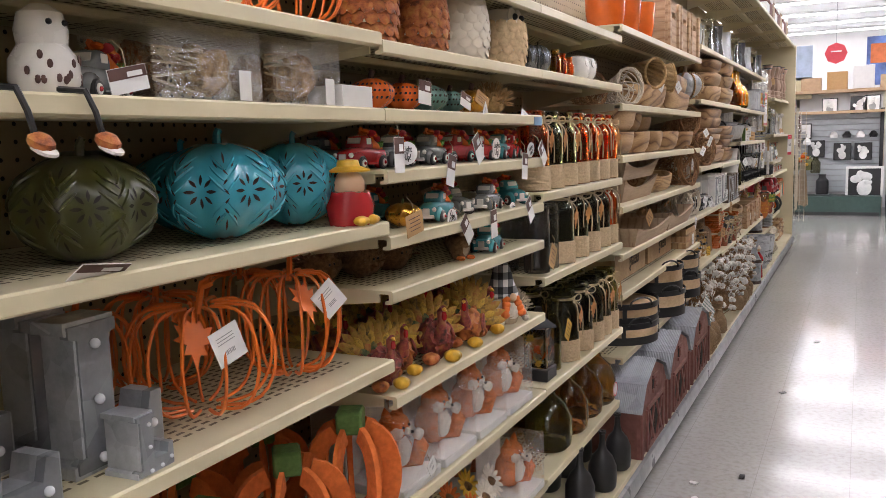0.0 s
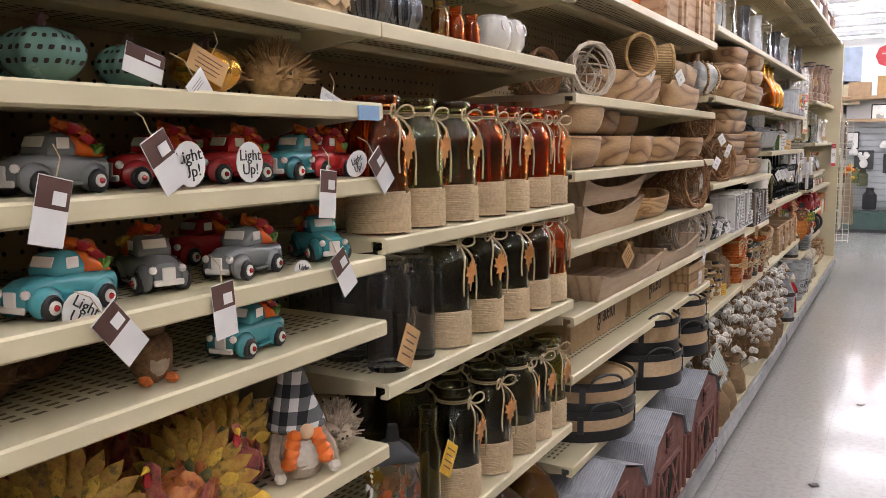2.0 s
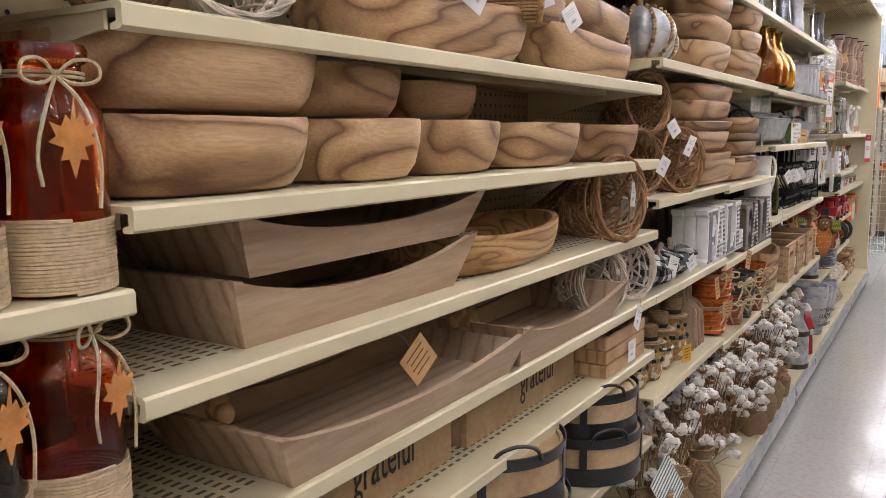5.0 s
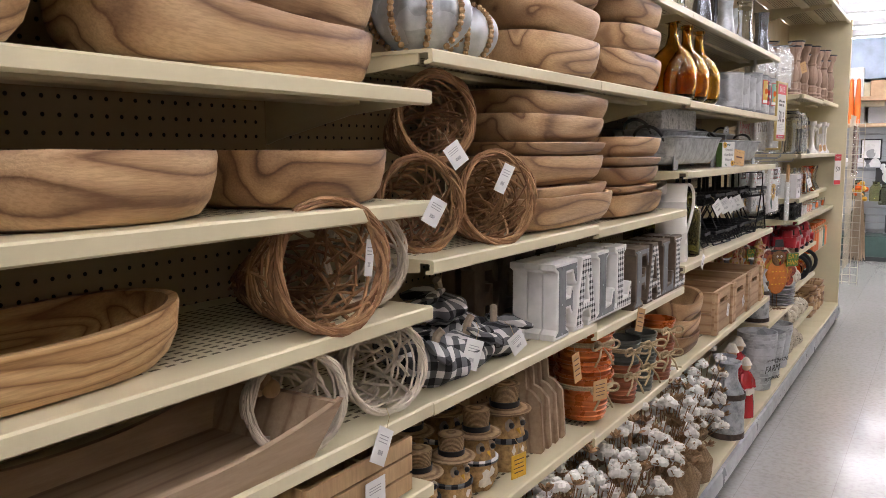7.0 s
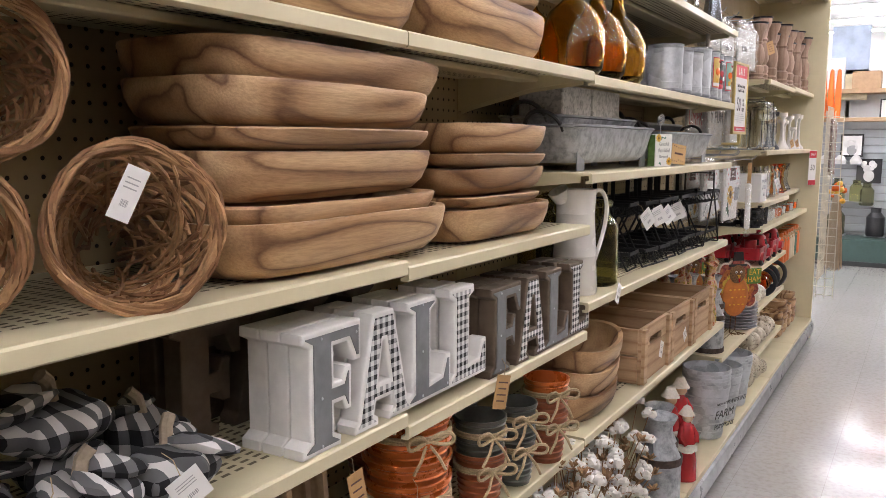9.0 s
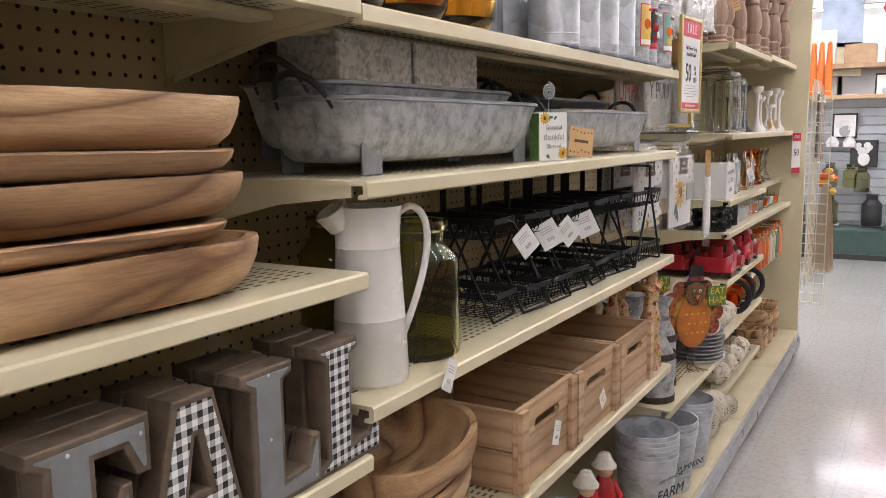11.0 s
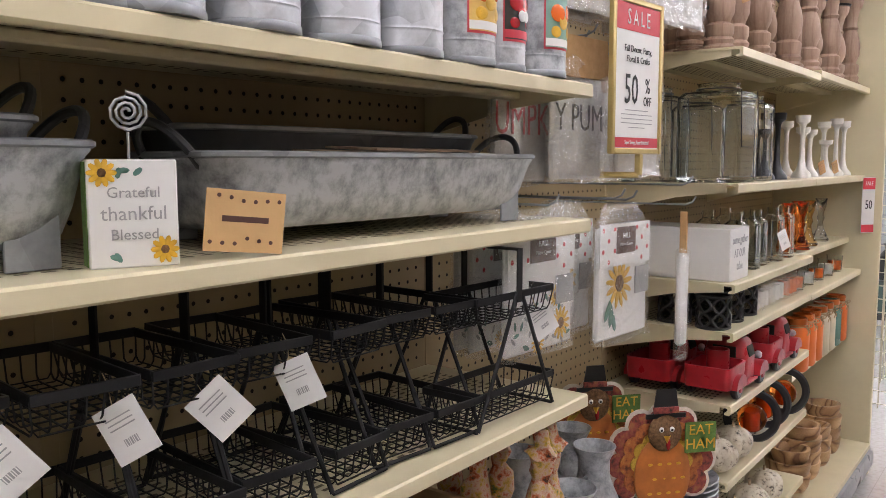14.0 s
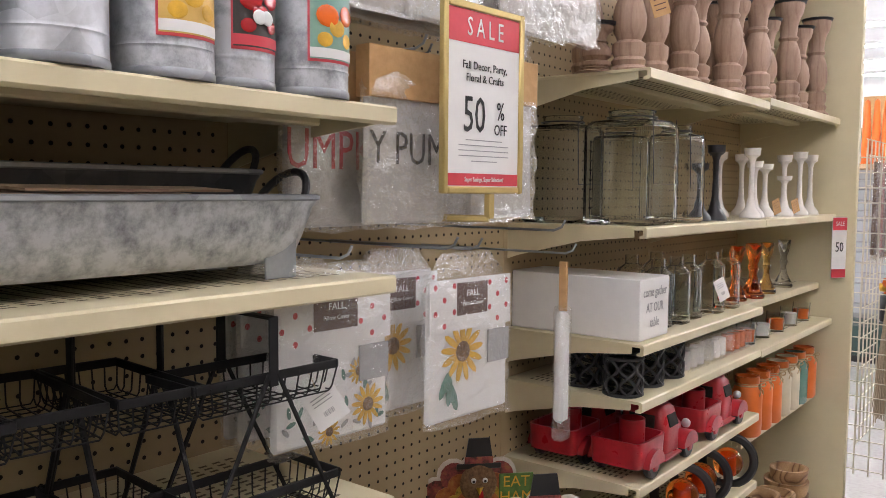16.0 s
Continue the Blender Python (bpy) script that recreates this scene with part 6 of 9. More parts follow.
for x, y in ((-0.79, 5.81), (-0.79, 5.967), (-0.79, 6.124), (-0.945, 5.9)):
    demijohn(x, y, 1.414, GOLDG, 0.077, 0.255, "golden amber glass demijohn with narrow neck")

BLKWHT = checks("small_check_print", (0.02, 0.02, 0.022), (0.75, 0.74, 0.72), 68)
WBLOCK = paint("whitewashed_block", (0.8, 0.78, 0.75), 0.65, vary=0.1, scale=30, grain=0.3)
DBLOCK = paint("dark_walnut_block", (0.125, 0.088, 0.058), 0.6, vary=0.3, scale=30, grain=0.3)
GREYFACE = paint("slate_face_paint", (0.2, 0.205, 0.21), 0.6, vary=0.15, scale=30)


GLYPH = {  # outlines of slab capitals, counter-clockwise, in shares of width and height
    "F": [[(0, 0), (0.64, 0), (0.64, 0.08), (0.52, 0.13), (0.52, 0.36), (0.66, 0.36), (0.72, 0.27), (0.82, 0.27), (0.82, 0.64), (0.72, 0.64), (0.66, 0.54), (0.52, 0.54), (0.52, 0.84), (0.76, 0.84), (0.88, 0.66), (1, 0.66), (1, 1), (0, 1), (0, 0.92), (0.12, 0.87), (0.12, 0.13), (0, 0.08)]],
    "L": [[(0, 0), (1, 0), (1, 0.38), (0.88, 0.38), (0.78, 0.19), (0.52, 0.17), (0.52, 0.87), (0.64, 0.92), (0.64, 1), (0, 1), (0, 0.92), (0.12, 0.87), (0.12, 0.13), (0, 0.08)]],
    "A": [[(0, 0), (0.4, 0), (0.4, 0.07), (0.33, 0.11), (0.36, 0.22), (0.63, 0.22), (0.67, 0.11), (0.6, 0.07), (0.6, 0), (1, 0), (1, 0.07), (0.95, 0.11), (0.68, 1), (0.3, 1), (0.05, 0.11), (0, 0.07)], [(0.4, 0.38), (0.485, 0.74), (0.515, 0.74), (0.6, 0.38)]],
}


def inset(poly, d):
    """A closed outline moved to its left by d."""
    out, n = [], len(poly)
    for i in range(n):
        p, q, r = (Vector(poly[j % n]) for j in (i - 1, i, i + 1))
        e, f = (q - p).normalized(), (r - q).normalized()
        a, c = Vector((-e.y, e.x)), Vector((-f.y, f.x))
        m = (a + c) / max(0.35, 1 + a.dot(c))
        out.append((q.x + m.x * d, q.y + m.y * d))
    return out


@functools.lru_cache(maxsize=None)
def glyph_geo(c, w, h, x0, x1, d=0.0, round_edge=0.0):
    """A capital with softened edges between the depths x0 and x1; its face looks along +x."""
    cu = bpy.data.curves.new("glyph", "CURVE")
    cu.dimensions, cu.fill_mode = "2D", "BOTH"
    cu.extrude, cu.bevel_depth, cu.bevel_resolution = (x1 - x0) / 2 - round_edge, round_edge, 2
    for poly in GLYPH[c]:
        pts = inset([(a * w, b * h) for a, b in poly], d + round_edge)
        sp = cu.splines.new("POLY")
        sp.points.add(len(pts) - 1)
        for q, (a, b) in zip(sp.points, pts):
            q.co = (a, b, 0, 1)
        sp.use_cyclic_u = True
    ob = new("glyph", cu)
    bpy.context.view_layer.update()
    me = bpy.data.meshes.new_from_object(ob.evaluated_get(bpy.context.evaluated_depsgraph_get()))
    bpy.data.objects.remove(ob)
    return [((x0 + x1) / 2 + v.co.z, v.co.x, v.co.y) for v in me.vertices], [tuple(p.vertices) for p in me.polygons]


RIVETS = {"F": ((0.3, 0.93), (0.3, 0.45), (0.3, 0.06), (0.9, 0.9)), "L": ((0.32, 0.95), (0.32, 0.5), (0.32, 0.07), (0.9, 0.08))}


def fall_block(x, y, z, block, label, faces=True):
    o = thing("word_block", label, "letter sign", pose(x, y, z), "word blocks")
    h = 0.17
    for k, (c, y0, w) in enumerate((("F", 0.0, 0.128), ("A", 0.114, 0.144), ("L", 0.25, 0.134), ("L", 0.382, 0.132))):
        t = 0.0006 * k
        L = part("letter", at(glyph_geo(c, w, h, -0.036 + t, -t, 0.0, 0.003), 0, y0, 0), block, o, smooth=False)
        if faces:
            part("letter_face", at(glyph_geo(c, w, h, -t - 0.001, -t + 0.0014, 0.0075), 0, y0, 0), BLKWHT if k in (1, 3) else GREYFACE, L, "checked face" if k in (1, 3) else "grey zinc face", smooth=False)
            for a, b in RIVETS.get(c, ()) if k in (0, 2) else ():
                part("rivet", at(ball(0.0024, 6, 0.5, 1, 1), -t + 0.0016, y0 + a * w, b * h), GALV, L)


for k in range(3):
    fall_block(-0.724 - 0.0375 * k, 4.758, 0.839, WBLOCK, "white wooden FALL letter block with grey and check faces", k == 0)
for k in range(3):
    fall_block(-0.724 - 0.0375 * k, 5.288, 0.817, DBLOCK, "dark brown wooden FALL letter block with grey and check faces", k == 0)
for k in range(2):
    fall_block(-0.90 - 0.052 * k, 4.70, 0.839, DBLOCK, "dark brown wooden FALL letter block behind the white ones", False)


def check_bundle(x, y, z, seed, s=1.0):
    """A soft check cloth pumpkin with a bow, lying in a heap."""
    o = thing("cloth_pumpkin", "soft black and white check cloth pumpkin", "cloth pumpkin", pose(x, y, z, 0, 0, 40 * seed), "check cloth pumpkins")
    part("body", roughen(pumpkin_geo(0.06 * s, 0.075 * s, 7, 0.2, 48, 12), 0.014, 18, seed), PLAID, o)
    for k in (-1, 1):
        part("leaf", at(roughen(ball(0.035 * s, 10, 1.2, 0.5, 0.3), 0.006, 30, seed + k), 0.03, k * 0.03, 0.07 * s, 20 * k, 15, 30 * k), PLAID, o)
    part("stem", tube([(0, 0, 0.06 * s), (0.004, 0.006, 0.09 * s), (0.012, 0.012, 0.1 * s)], 0.008, 8), OATM, o)


for k, (x, y, z) in enumerate(((-0.775, 4.345, 0.839), (-0.78, 4.47, 0.839), (-0.78, 4.585, 0.839), (-0.88, 4.40, 0.839), (-0.89, 4.53, 0.839), (-0.90, 4.65, 0.839), (-0.86, 4.50, 0.905))):
    check_bundle(x, y, z, k)
swing_tag(-0.715, 4.38, 0.895, 0.04, 0.055, -20, -20)
swing_tag(-0.715, 4.56, 0.88, 0.04, 0.04, 30, -20)

BURLAP = weave("burlap_cloth", (0.42, 0.28, 0.15), (0.22, 0.13, 0.06), 380)


def hat_owl(x, y, z, s=1.0, seed=0):
    o = thing("hat_owl", "brown and white bristle owl wearing a burlap hat", "figurine", pose(x, y, z, 0, 0, -20), "owls in hats")
    part("body", roughen(lathe([(0, 0), (0.03 * s, 0.002), (0.04 * s, 0.03 * s), (0.036 * s, 0.06 * s), (0.03 * s, 0.09 * s), (0.02 * s, 0.108 * s), (0, 0.11 * s)], 22), 0.004, 80, seed), FIBRE, o)
    part("belly", at(roughen(ball(0.028 * s, 14, 0.6, 0.95, 1.1), 0.003, 90), 0.022 * s, 0, 0.034 * s), FURW, o)
    for d in (-0.013, 0.013):
        part("eye_disc", at(roughen(ball(0.011 * s, 12, 0.3, 1, 1), 0.002, 120), 0.027 * s, d * s, 0.084 * s), OATM, o)
        part("eye", at(ball(0.0055 * s, 8), 0.032 * s, d * s, 0.085 * s), BLACK, o)
    part("beak", at(lathe([(0.004 * s, 0), (0, 0.012 * s)], 6), 0.034 * s, 0, 0.078 * s, 0, 140, 0), YELLOW, o)
    part("scarf", tube([(0.038 * s * math.cos(a), 0.038 * s * math.sin(a), 0.058 * s) for a in (i * math.pi / 10 for i in range(20))], 0.005 * s, 6, True), PLAID, o)
    part("hat_brim", lathe([(0.02 * s, 0.106 * s), (0.046 * s, 0.104 * s), (0.047 * s, 0.107 * s), (0.02 * s, 0.111 * s)], 24), BURLAP, o)
    part("hat_crown", lathe([(0.026 * s, 0.108 * s), (0.023 * s, 0.112 * s), (0.026 * s, 0.15 * s), (0, 0.154 * s)], 22), BURLAP, o)
    part("hat_band", lathe([(0.0255 * s, 0.112 * s), (0.026 * s, 0.112 * s), (0.0265 * s, 0.122 * s), (0.0255 * s, 0.122 * s)], 22), BLACK, o)


for k, (x, y, s) in enumerate(((-0.80, 4.67, 1.25), (-0.80, 4.545, 1.1), (-0.79, 4.43, 1.0), (-0.92, 4.48, 1.1), (-0.92, 4.6, 1.2), (-0.80, 4.33, 1.0), (-0.92, 4.36, 1.1))):
    hat_owl(x, y, 0.57, s, k)
swing_tag(-0.73, 4.60, 0.61, 0.045, 0.05, 0, -15, 0, YELLOW, "kraft")


def paddle(x, y, z, h, rz):
    o = thing("paddle_board", "grey-brown wooden paddle board standing on end", "cutting board", pose(x, y, z, 0, -4, rz), "paddle boards")
    w = 0.09
    prof = [(-w / 2, 0.008), (-w / 2 + 0.008, 0), (w / 2 - 0.008, 0), (w / 2, 0.008), (w / 2, h * 0.6), (w * 0.3, h * 0.72), (w * 0.14, h * 0.76), (w * 0.14, h * 0.97), (w * 0.06, h), (-w * 0.06, h), (-w * 0.14, h * 0.97), (-w * 0.14, h * 0.76), (-w * 0.3, h * 0.72), (-w / 2, h * 0.6)]
    part("board", plate(prof, 0.014), GREYWOOD, o)


for k in range(4):
    paddle(-0.80, 4.775 + 0.04 * k, 0.566, 0.2, 12)

COPPER = paint("orange_copper_enamel", (0.55, 0.14, 0.025), 0.28, 0.35, vary=0.2, scale=30)
GREENGREY = paint("grey_green_zinc", (0.13, 0.135, 0.12), 0.35, 0.5, vary=0.25, scale=30)
TERRA = paint("dark_terracotta", (0.33, 0.1, 0.04), 0.4, 0.2, vary=0.25, scale=30)


def bow(parent, R, z, s=1.0):
    for k in range(2):
        part("twine_ring", tube([((R + 0.002) * math.cos(a), (R + 0.002) * math.sin(a), z + 0.006 * k) for a in (i * math.pi / 10 for i in range(20))], 0.0035 * s, 5, True), TWINE, parent)
    for q in (-1, 1):
        part("bow_loop", tube(smooth([(R, 0, z), (R + 0.012, q * 0.02 * s, z + 0.018 * s), (R + 0.016, q * 0.045 * s, z + 0.012 * s), (R + 0.014, q * 0.04 * s, z - 0.008 * s), (R, 0, z)]), 0.0035 * s, 5), TWINE, parent)
        part("bow_end", tube([(R, 0, z), (R + 0.012, q * 0.016 * s, z - 0.025 * s), (R + 0.01, q * 0.03 * s, z - 0.05 * s)], 0.003 * s, 5), TWINE, parent)


def ribbed_pot(x, y, z, R, H, mats, label, with_bow=True, rz=-30):
    """Nested ribbed metal pots: one a ring of the stack."""
    o = thing("pot_stack", label, "flower pot", pose(x, y, z, 0, 0, rz), "stacked pots")
    zz = 0.0
    n = len(mats)
    lift = H * 0.3
    for k, m in enumerate(mats):
        h = H
        r0, r1 = R * 0.74, R
        prof = [(0, 0.002), (r0, 0.002)]
        for i in range(1, 9):
            u = i / 9
            prof += [(r0 + (r1 - r0) * u, h * (u - 0.02)), (r0 + (r1 - r0) * u + 0.0022, h * u), (r0 + (r1 - r0) * u, h * (u + 0.02))]
        prof += [(r1 * 1.02, h * 0.93), (r1 * 1.05, h * 0.94), (r1 * 1.05, h), (r1 * 0.99, h), (r1 * 0.95, h * 0.9), (r0 * 0.95, 0.01), (0, 0.008)]
        p = part("pot", at(lathe(prof, 32), 0, 0, zz), m, o)
        if k == n - 1 or k == 0:
            if with_bow:
                bow(p, R * 0.98, zz + h * 0.72)
        zz += lift
    return o


ribbed_pot(-0.80, 5.12, 0.558, 0.076, 0.125, (COPPER, COPPER, COPPER, COPPER), "stack of orange ribbed metal pots with twine")
ribbed_pot(-0.77, 5.335, 0.545, 0.05, 0.115, (TERRA, GREENGREY, GREENGREY), "stack of dark ribbed metal pots with twine bows")
ribbed_pot(-0.76, 5.47, 0.545, 0.045, 0.11, (GREENGREY, GREENGREY, GREENGREY), "stack of grey-green ribbed metal pots with twine bows")
ribbed_pot(-0.755, 5.62, 0.545, 0.05, 0.12, (TERRA, TERRA, COPPER), "stack of terracotta ribbed metal pots with twine bows")
ribbed_pot(-0.92, 5.2, 0.556, 0.06, 0.13, (TERRA, COPPER), "stack of ribbed pots at the back of the shelf", False)
ribbed_pot(-0.92, 5.5, 0.545, 0.05, 0.12, (TERRA, GREENGREY), "stack of ribbed pots at the back of the shelf", False)
swing_tag(-0.715, 5.02, 0.665, 0.05, 0.05, 0, -20, 0, KRAFT, "kraft")
swing_tag(-0.712, 5.31, 0.79, 0.042, 0.065, -15, -10, 0, KRAFT, "kraft")
swing_tag(-0.712, 4.86, 0.76, 0.03, 0.07, 12, -10, 0, KRAFT, "kraft")

# cotton branches and burlap sacks on the base deck
COTTON = paint("cotton_fluff", (0.8, 0.77, 0.72), 0.98, vary=0.08, scale=80, grain=0.7)
HUSK = paint("dry_cotton_husk", (0.34, 0.2, 0.1), 0.9, vary=0.4, scale=80, grain=0.4)


def cotton_bunch(x, y, z, h, seed, n=34):
    o = thing("cotton_bunch", "bunch of dried cotton stems in a burlap wrap", "cotton stems", pose(x, y, z), "cotton bunches")
    rnd = random.Random(seed)
    st, bo, hu = [], [], []
    for k in range(n):
        a, r = rnd.uniform(0, 6.28), rnd.uniform(0.02, 0.12)
        zz = rnd.uniform(h * 0.28, h)
        p = Vector((r * math.cos(a) * 0.85 + 0.02, r * math.sin(a) * 1.2, zz))
        st.append(tube([(0.01 * math.cos(a), 0.01 * math.sin(a), 0.02), (p.x * 0.5, p.y * 0.5, zz * 0.6), tuple(p)], 0.0016, 4))
        if k % 5 < 3:
            for q in range(4):
                b = q * math.pi / 2 + rnd.uniform(0, 1)
                bo.append(at(roughen(ball(0.0125, 8), 0.004, 110, k + q), p.x + 0.011 * math.cos(b), p.y + 0.011 * math.sin(b), p.z + 0.006 * (q % 2)))
        for q in range(9):
            b = q * 1.257 * 0.6 + rnd.uniform(0, 0.5)
            hu.append(at(at(ball(0.013, 6, 1.0, 0.45, 0.15), 0.012), p.x, p.y, p.z - 0.007, rnd.uniform(-20, 20), -40 + rnd.uniform(-25, 25), math.degrees(b)))
    tagged(part("twig", join(*st), HUSK, o), kind="stuff")
    tagged(part("cotton_fluff", join(*bo), COTTON, o, "white cotton bolls"), kind="stuff")
    tagged(part("husk", join(*hu), HUSK, o, "dry brown husks"), kind="stuff")


def burlap_sack(x, y, z, s, seed):
    o = thing("burlap_sack", "small tied burlap sack standing on the base deck", "sack", pose(x, y, z, 0, 0, seed * 50), "burlap sacks")
    part("sack", roughen(lathe([(0, 0), (0.05 * s, 0.002), (0.062 * s, 0.03 * s), (0.06 * s, 0.08 * s), (0.035 * s, 0.12 * s), (0.024 * s, 0.135 * s), (0.04 * s, 0.17 * s), (0.03 * s, 0.17 * s), (0, 0.13 * s)], 26), 0.012, 22, seed), BURLAP, o)
    part("tie", tube([(0.027 * s * math.cos(a), 0.027 * s * math.sin(a), 0.135 * s) for a in (i * math.pi / 8 for i in range(16))], 0.004, 5, True), TWINE, o)


for k, (x, y, h) in enumerate(((-0.78, 4.35, 0.40), (-0.76, 4.60, 0.40), (-0.74, 4.82, 0.40), (-0.74, 5.02, 0.40), (-0.73, 5.22, 0.40), (-0.72, 5.42, 0.40), (-0.73, 5.62, 0.40), (-0.73, 5.80, 0.40), (-0.75, 5.98, 0.38), (-0.76, 6.16, 0.36), (-0.9, 4.9, 0.4), (-0.9, 5.3, 0.4), (-0.9, 5.7, 0.4))):
    cotton_bunch(x, y, 0.136, h, k, 44)
for k, (x, y, s) in enumerate(((-0.70, 4.42, 1.1), (-0.70, 4.68, 1.0), (-0.69, 5.52, 1.1), (-0.69, 5.70, 1.0), (-0.695, 5.87, 1.0), (-0.69, 5.36, 0.9), (-0.7, 4.22, 1.2))):
    burlap_sack(x, y, 0.136, s, k)

# ================= sixth bay: troughs, wire baskets, crates, cans =================
for k, (dz, L) in enumerate(((0.0, 0.34), (0.055, 0.33), (0.11, 0.34))):
    wood_bowl(-0.84, 5.98 + 0.015 * k, 0.553 + dz, L, 0.22, 0.062, 0, 2, 2.6, lip=0.025)
for y in (6.405, 6.697, 6.99):
    crate(-0.735, y, 0.552, 0.284, 0.31, 0.168)
swing_tag(-0.72, 6.42, 0.63, 0.035, 0.05, -20, 0)
swing_tag(-0.72, 6.7, 0.62, 0.035, 0.04, 30, 0)


def enamel_jug(x, y, z):
    o = thing("enamel_pitcher", "white enamel pitcher with a curved handle", "pitcher", pose(x, y, z, 0, 0, 60))
    part("body", lathe([(0, 0.001), (0.056, 0.001), (0.058, 0.008), (0.0535, 0.095), (0.0545, 0.097), (0.0535, 0.099), (0.0475, 0.2), (0.0485, 0.202), (0.0475, 0.204), (0.05, 0.25), (0.052, 0.262), (0.049, 0.262), (0.0445, 0.2), (0.05, 0.095), (0.054, 0.012), (0, 0.008)], 32), WHITE, o)
    part("spout", at(lathe([(0.02, 0), (0.026, 0.03), (0.022, 0.03), (0.016, 0.0)], 16), -0.04, 0, 0.234, 0, -34, 0), WHITE, o)
    part("handle", tube(smooth([(0.046, 0, 0.245), (0.075, 0, 0.262), (0.1, 0, 0.235), (0.1, 0, 0.18), (0.078, 0, 0.11), (0.05, 0, 0.05)]), 0.0055, 8), WHITE, o)


enamel_jug(-0.80, 5.885, 0.882)
swing_tag(-0.712, 5.97, 0.875, 0.03, 0.05, -30, 0)


def big_bottle(x, y, z, R=0.062, H=0.235):
    o = thing("olive_jar", "large olive green glass jar with short neck", "jar", pose(x, y, z), "olive jars")
    part("glass", lathe(bottle_profile(R, H), 36), OLIVEG, o)


big_bottle(-0.815, 6.04, 0.882, 0.072, 0.225)
big_bottle(-0.955, 6.14, 0.882, 0.062, 0.235)
big_bottle(-0.94, 5.98, 0.882, 0.058, 0.235)


def wire_tier():
    """A two-tier wire basket stand: an A of wire at each side, flat rims and a flat handle across the top."""
    o = thing("tiered_wire_basket", "black two-tier wire basket stand with flat handle", "wire basket", group="wire basket stands")
    D, W, H = 0.205, 0.1, 0.266

    def basket(z, d, w, h):
        g = []
        for sx in (-1, 1):
            g.append(box(0.0035, w, 0.011, 0.0008, (sx * d / 2, 0, z + h)))
        for sy in (-1, 1):
            g.append(box(d - 0.0045, 0.0035, 0.011, 0.0008, (0, sy * (w / 2 - 0.0018), z + h)))
        part("rim", join(*g), MATBLACK, o)
        wires = []
        for i in range(11):
            u = -0.5 + i / 10
            wires.append(tube([(u * d, -w / 2, z + h), (u * d * 0.94, -w * 0.46, z + 0.006), (u * d * 0.94, -w * 0.42, z), (u * d * 0.94, w * 0.42, z), (u * d * 0.94, w * 0.46, z + 0.006), (u * d, w / 2, z + h)], 0.0011, 4))
        for i in range(7):
            u = -0.5 + i / 6
            wires.append(tube([(-d / 2, u * w, z + h), (-d * 0.47, u * w * 0.92, z + 0.006), (-d * 0.44, u * w * 0.92, z), (d * 0.44, u * w * 0.92, z), (d * 0.47, u * w * 0.92, z + 0.006), (d / 2, u * w, z + h)], 0.0011, 4))
        part("wire_mesh", join(*wires), MATBLACK, o)
    basket(0.012, D + 0.012, W, 0.04)
    basket(0.162, D + 0.004, W, 0.034)
    for q in (-1, 1):
        y = q * (W / 2 + 0.0035)
        for sx in (-1, 1):
            part("leg", tube([(sx * 0.006, y, 0.2), (sx * 0.05, y, 0.11), (sx * D / 2, y * 0.96, 0.004)], 0.0031, 6), MATBLACK, o)
        part("post", box(0.013, 0.0035, H - 0.185, 0.0008, (0, y, (H + 0.185) / 2)), MATBLACK, o)
    part("handle_bar", box(0.013, W + 0.0105, 0.0035, 0.0008, (0, 0, H + 0.0005)), MATBLACK, o)
    for sx in (-1, 1):
        part("foot_bar", tube([(sx * D / 2, -W * 0.5, 0.0034), (sx * D / 2, W * 0.5, 0.0034)], 0.003, 6), MATBLACK, o)
    return o


WT = wire_tier()
WT.matrix_basis = pose(-0.893, 6.313, 0.883, 0, 0, 3)
for y, dx, rz in ((6.437, 0.0, -6), (6.543, 0.008, -3), (6.657, 0.002, -7), (6.768, 0.01, 2), (6.874, 0.004, -6), (6.978, 0.014, -4)):
    copy_thing(WT, pose(-0.872 + dx, y, 0.8832, 0, 0, rz))
copy_thing(WT, pose(-0.792, 7.11, 0.883, 0, 0, 88))
for y, z, rx, rz in ((6.344, 1.036, 38, -25), (6.455, 1.037, 30, -60), (6.56, 1.032, 42, -30), (6.668, 1.036, 25, -65), (7.207, 1.022, 30, -25)):
    swing_tag(-0.755, y, z, 0.047, 0.055, rx, rz)


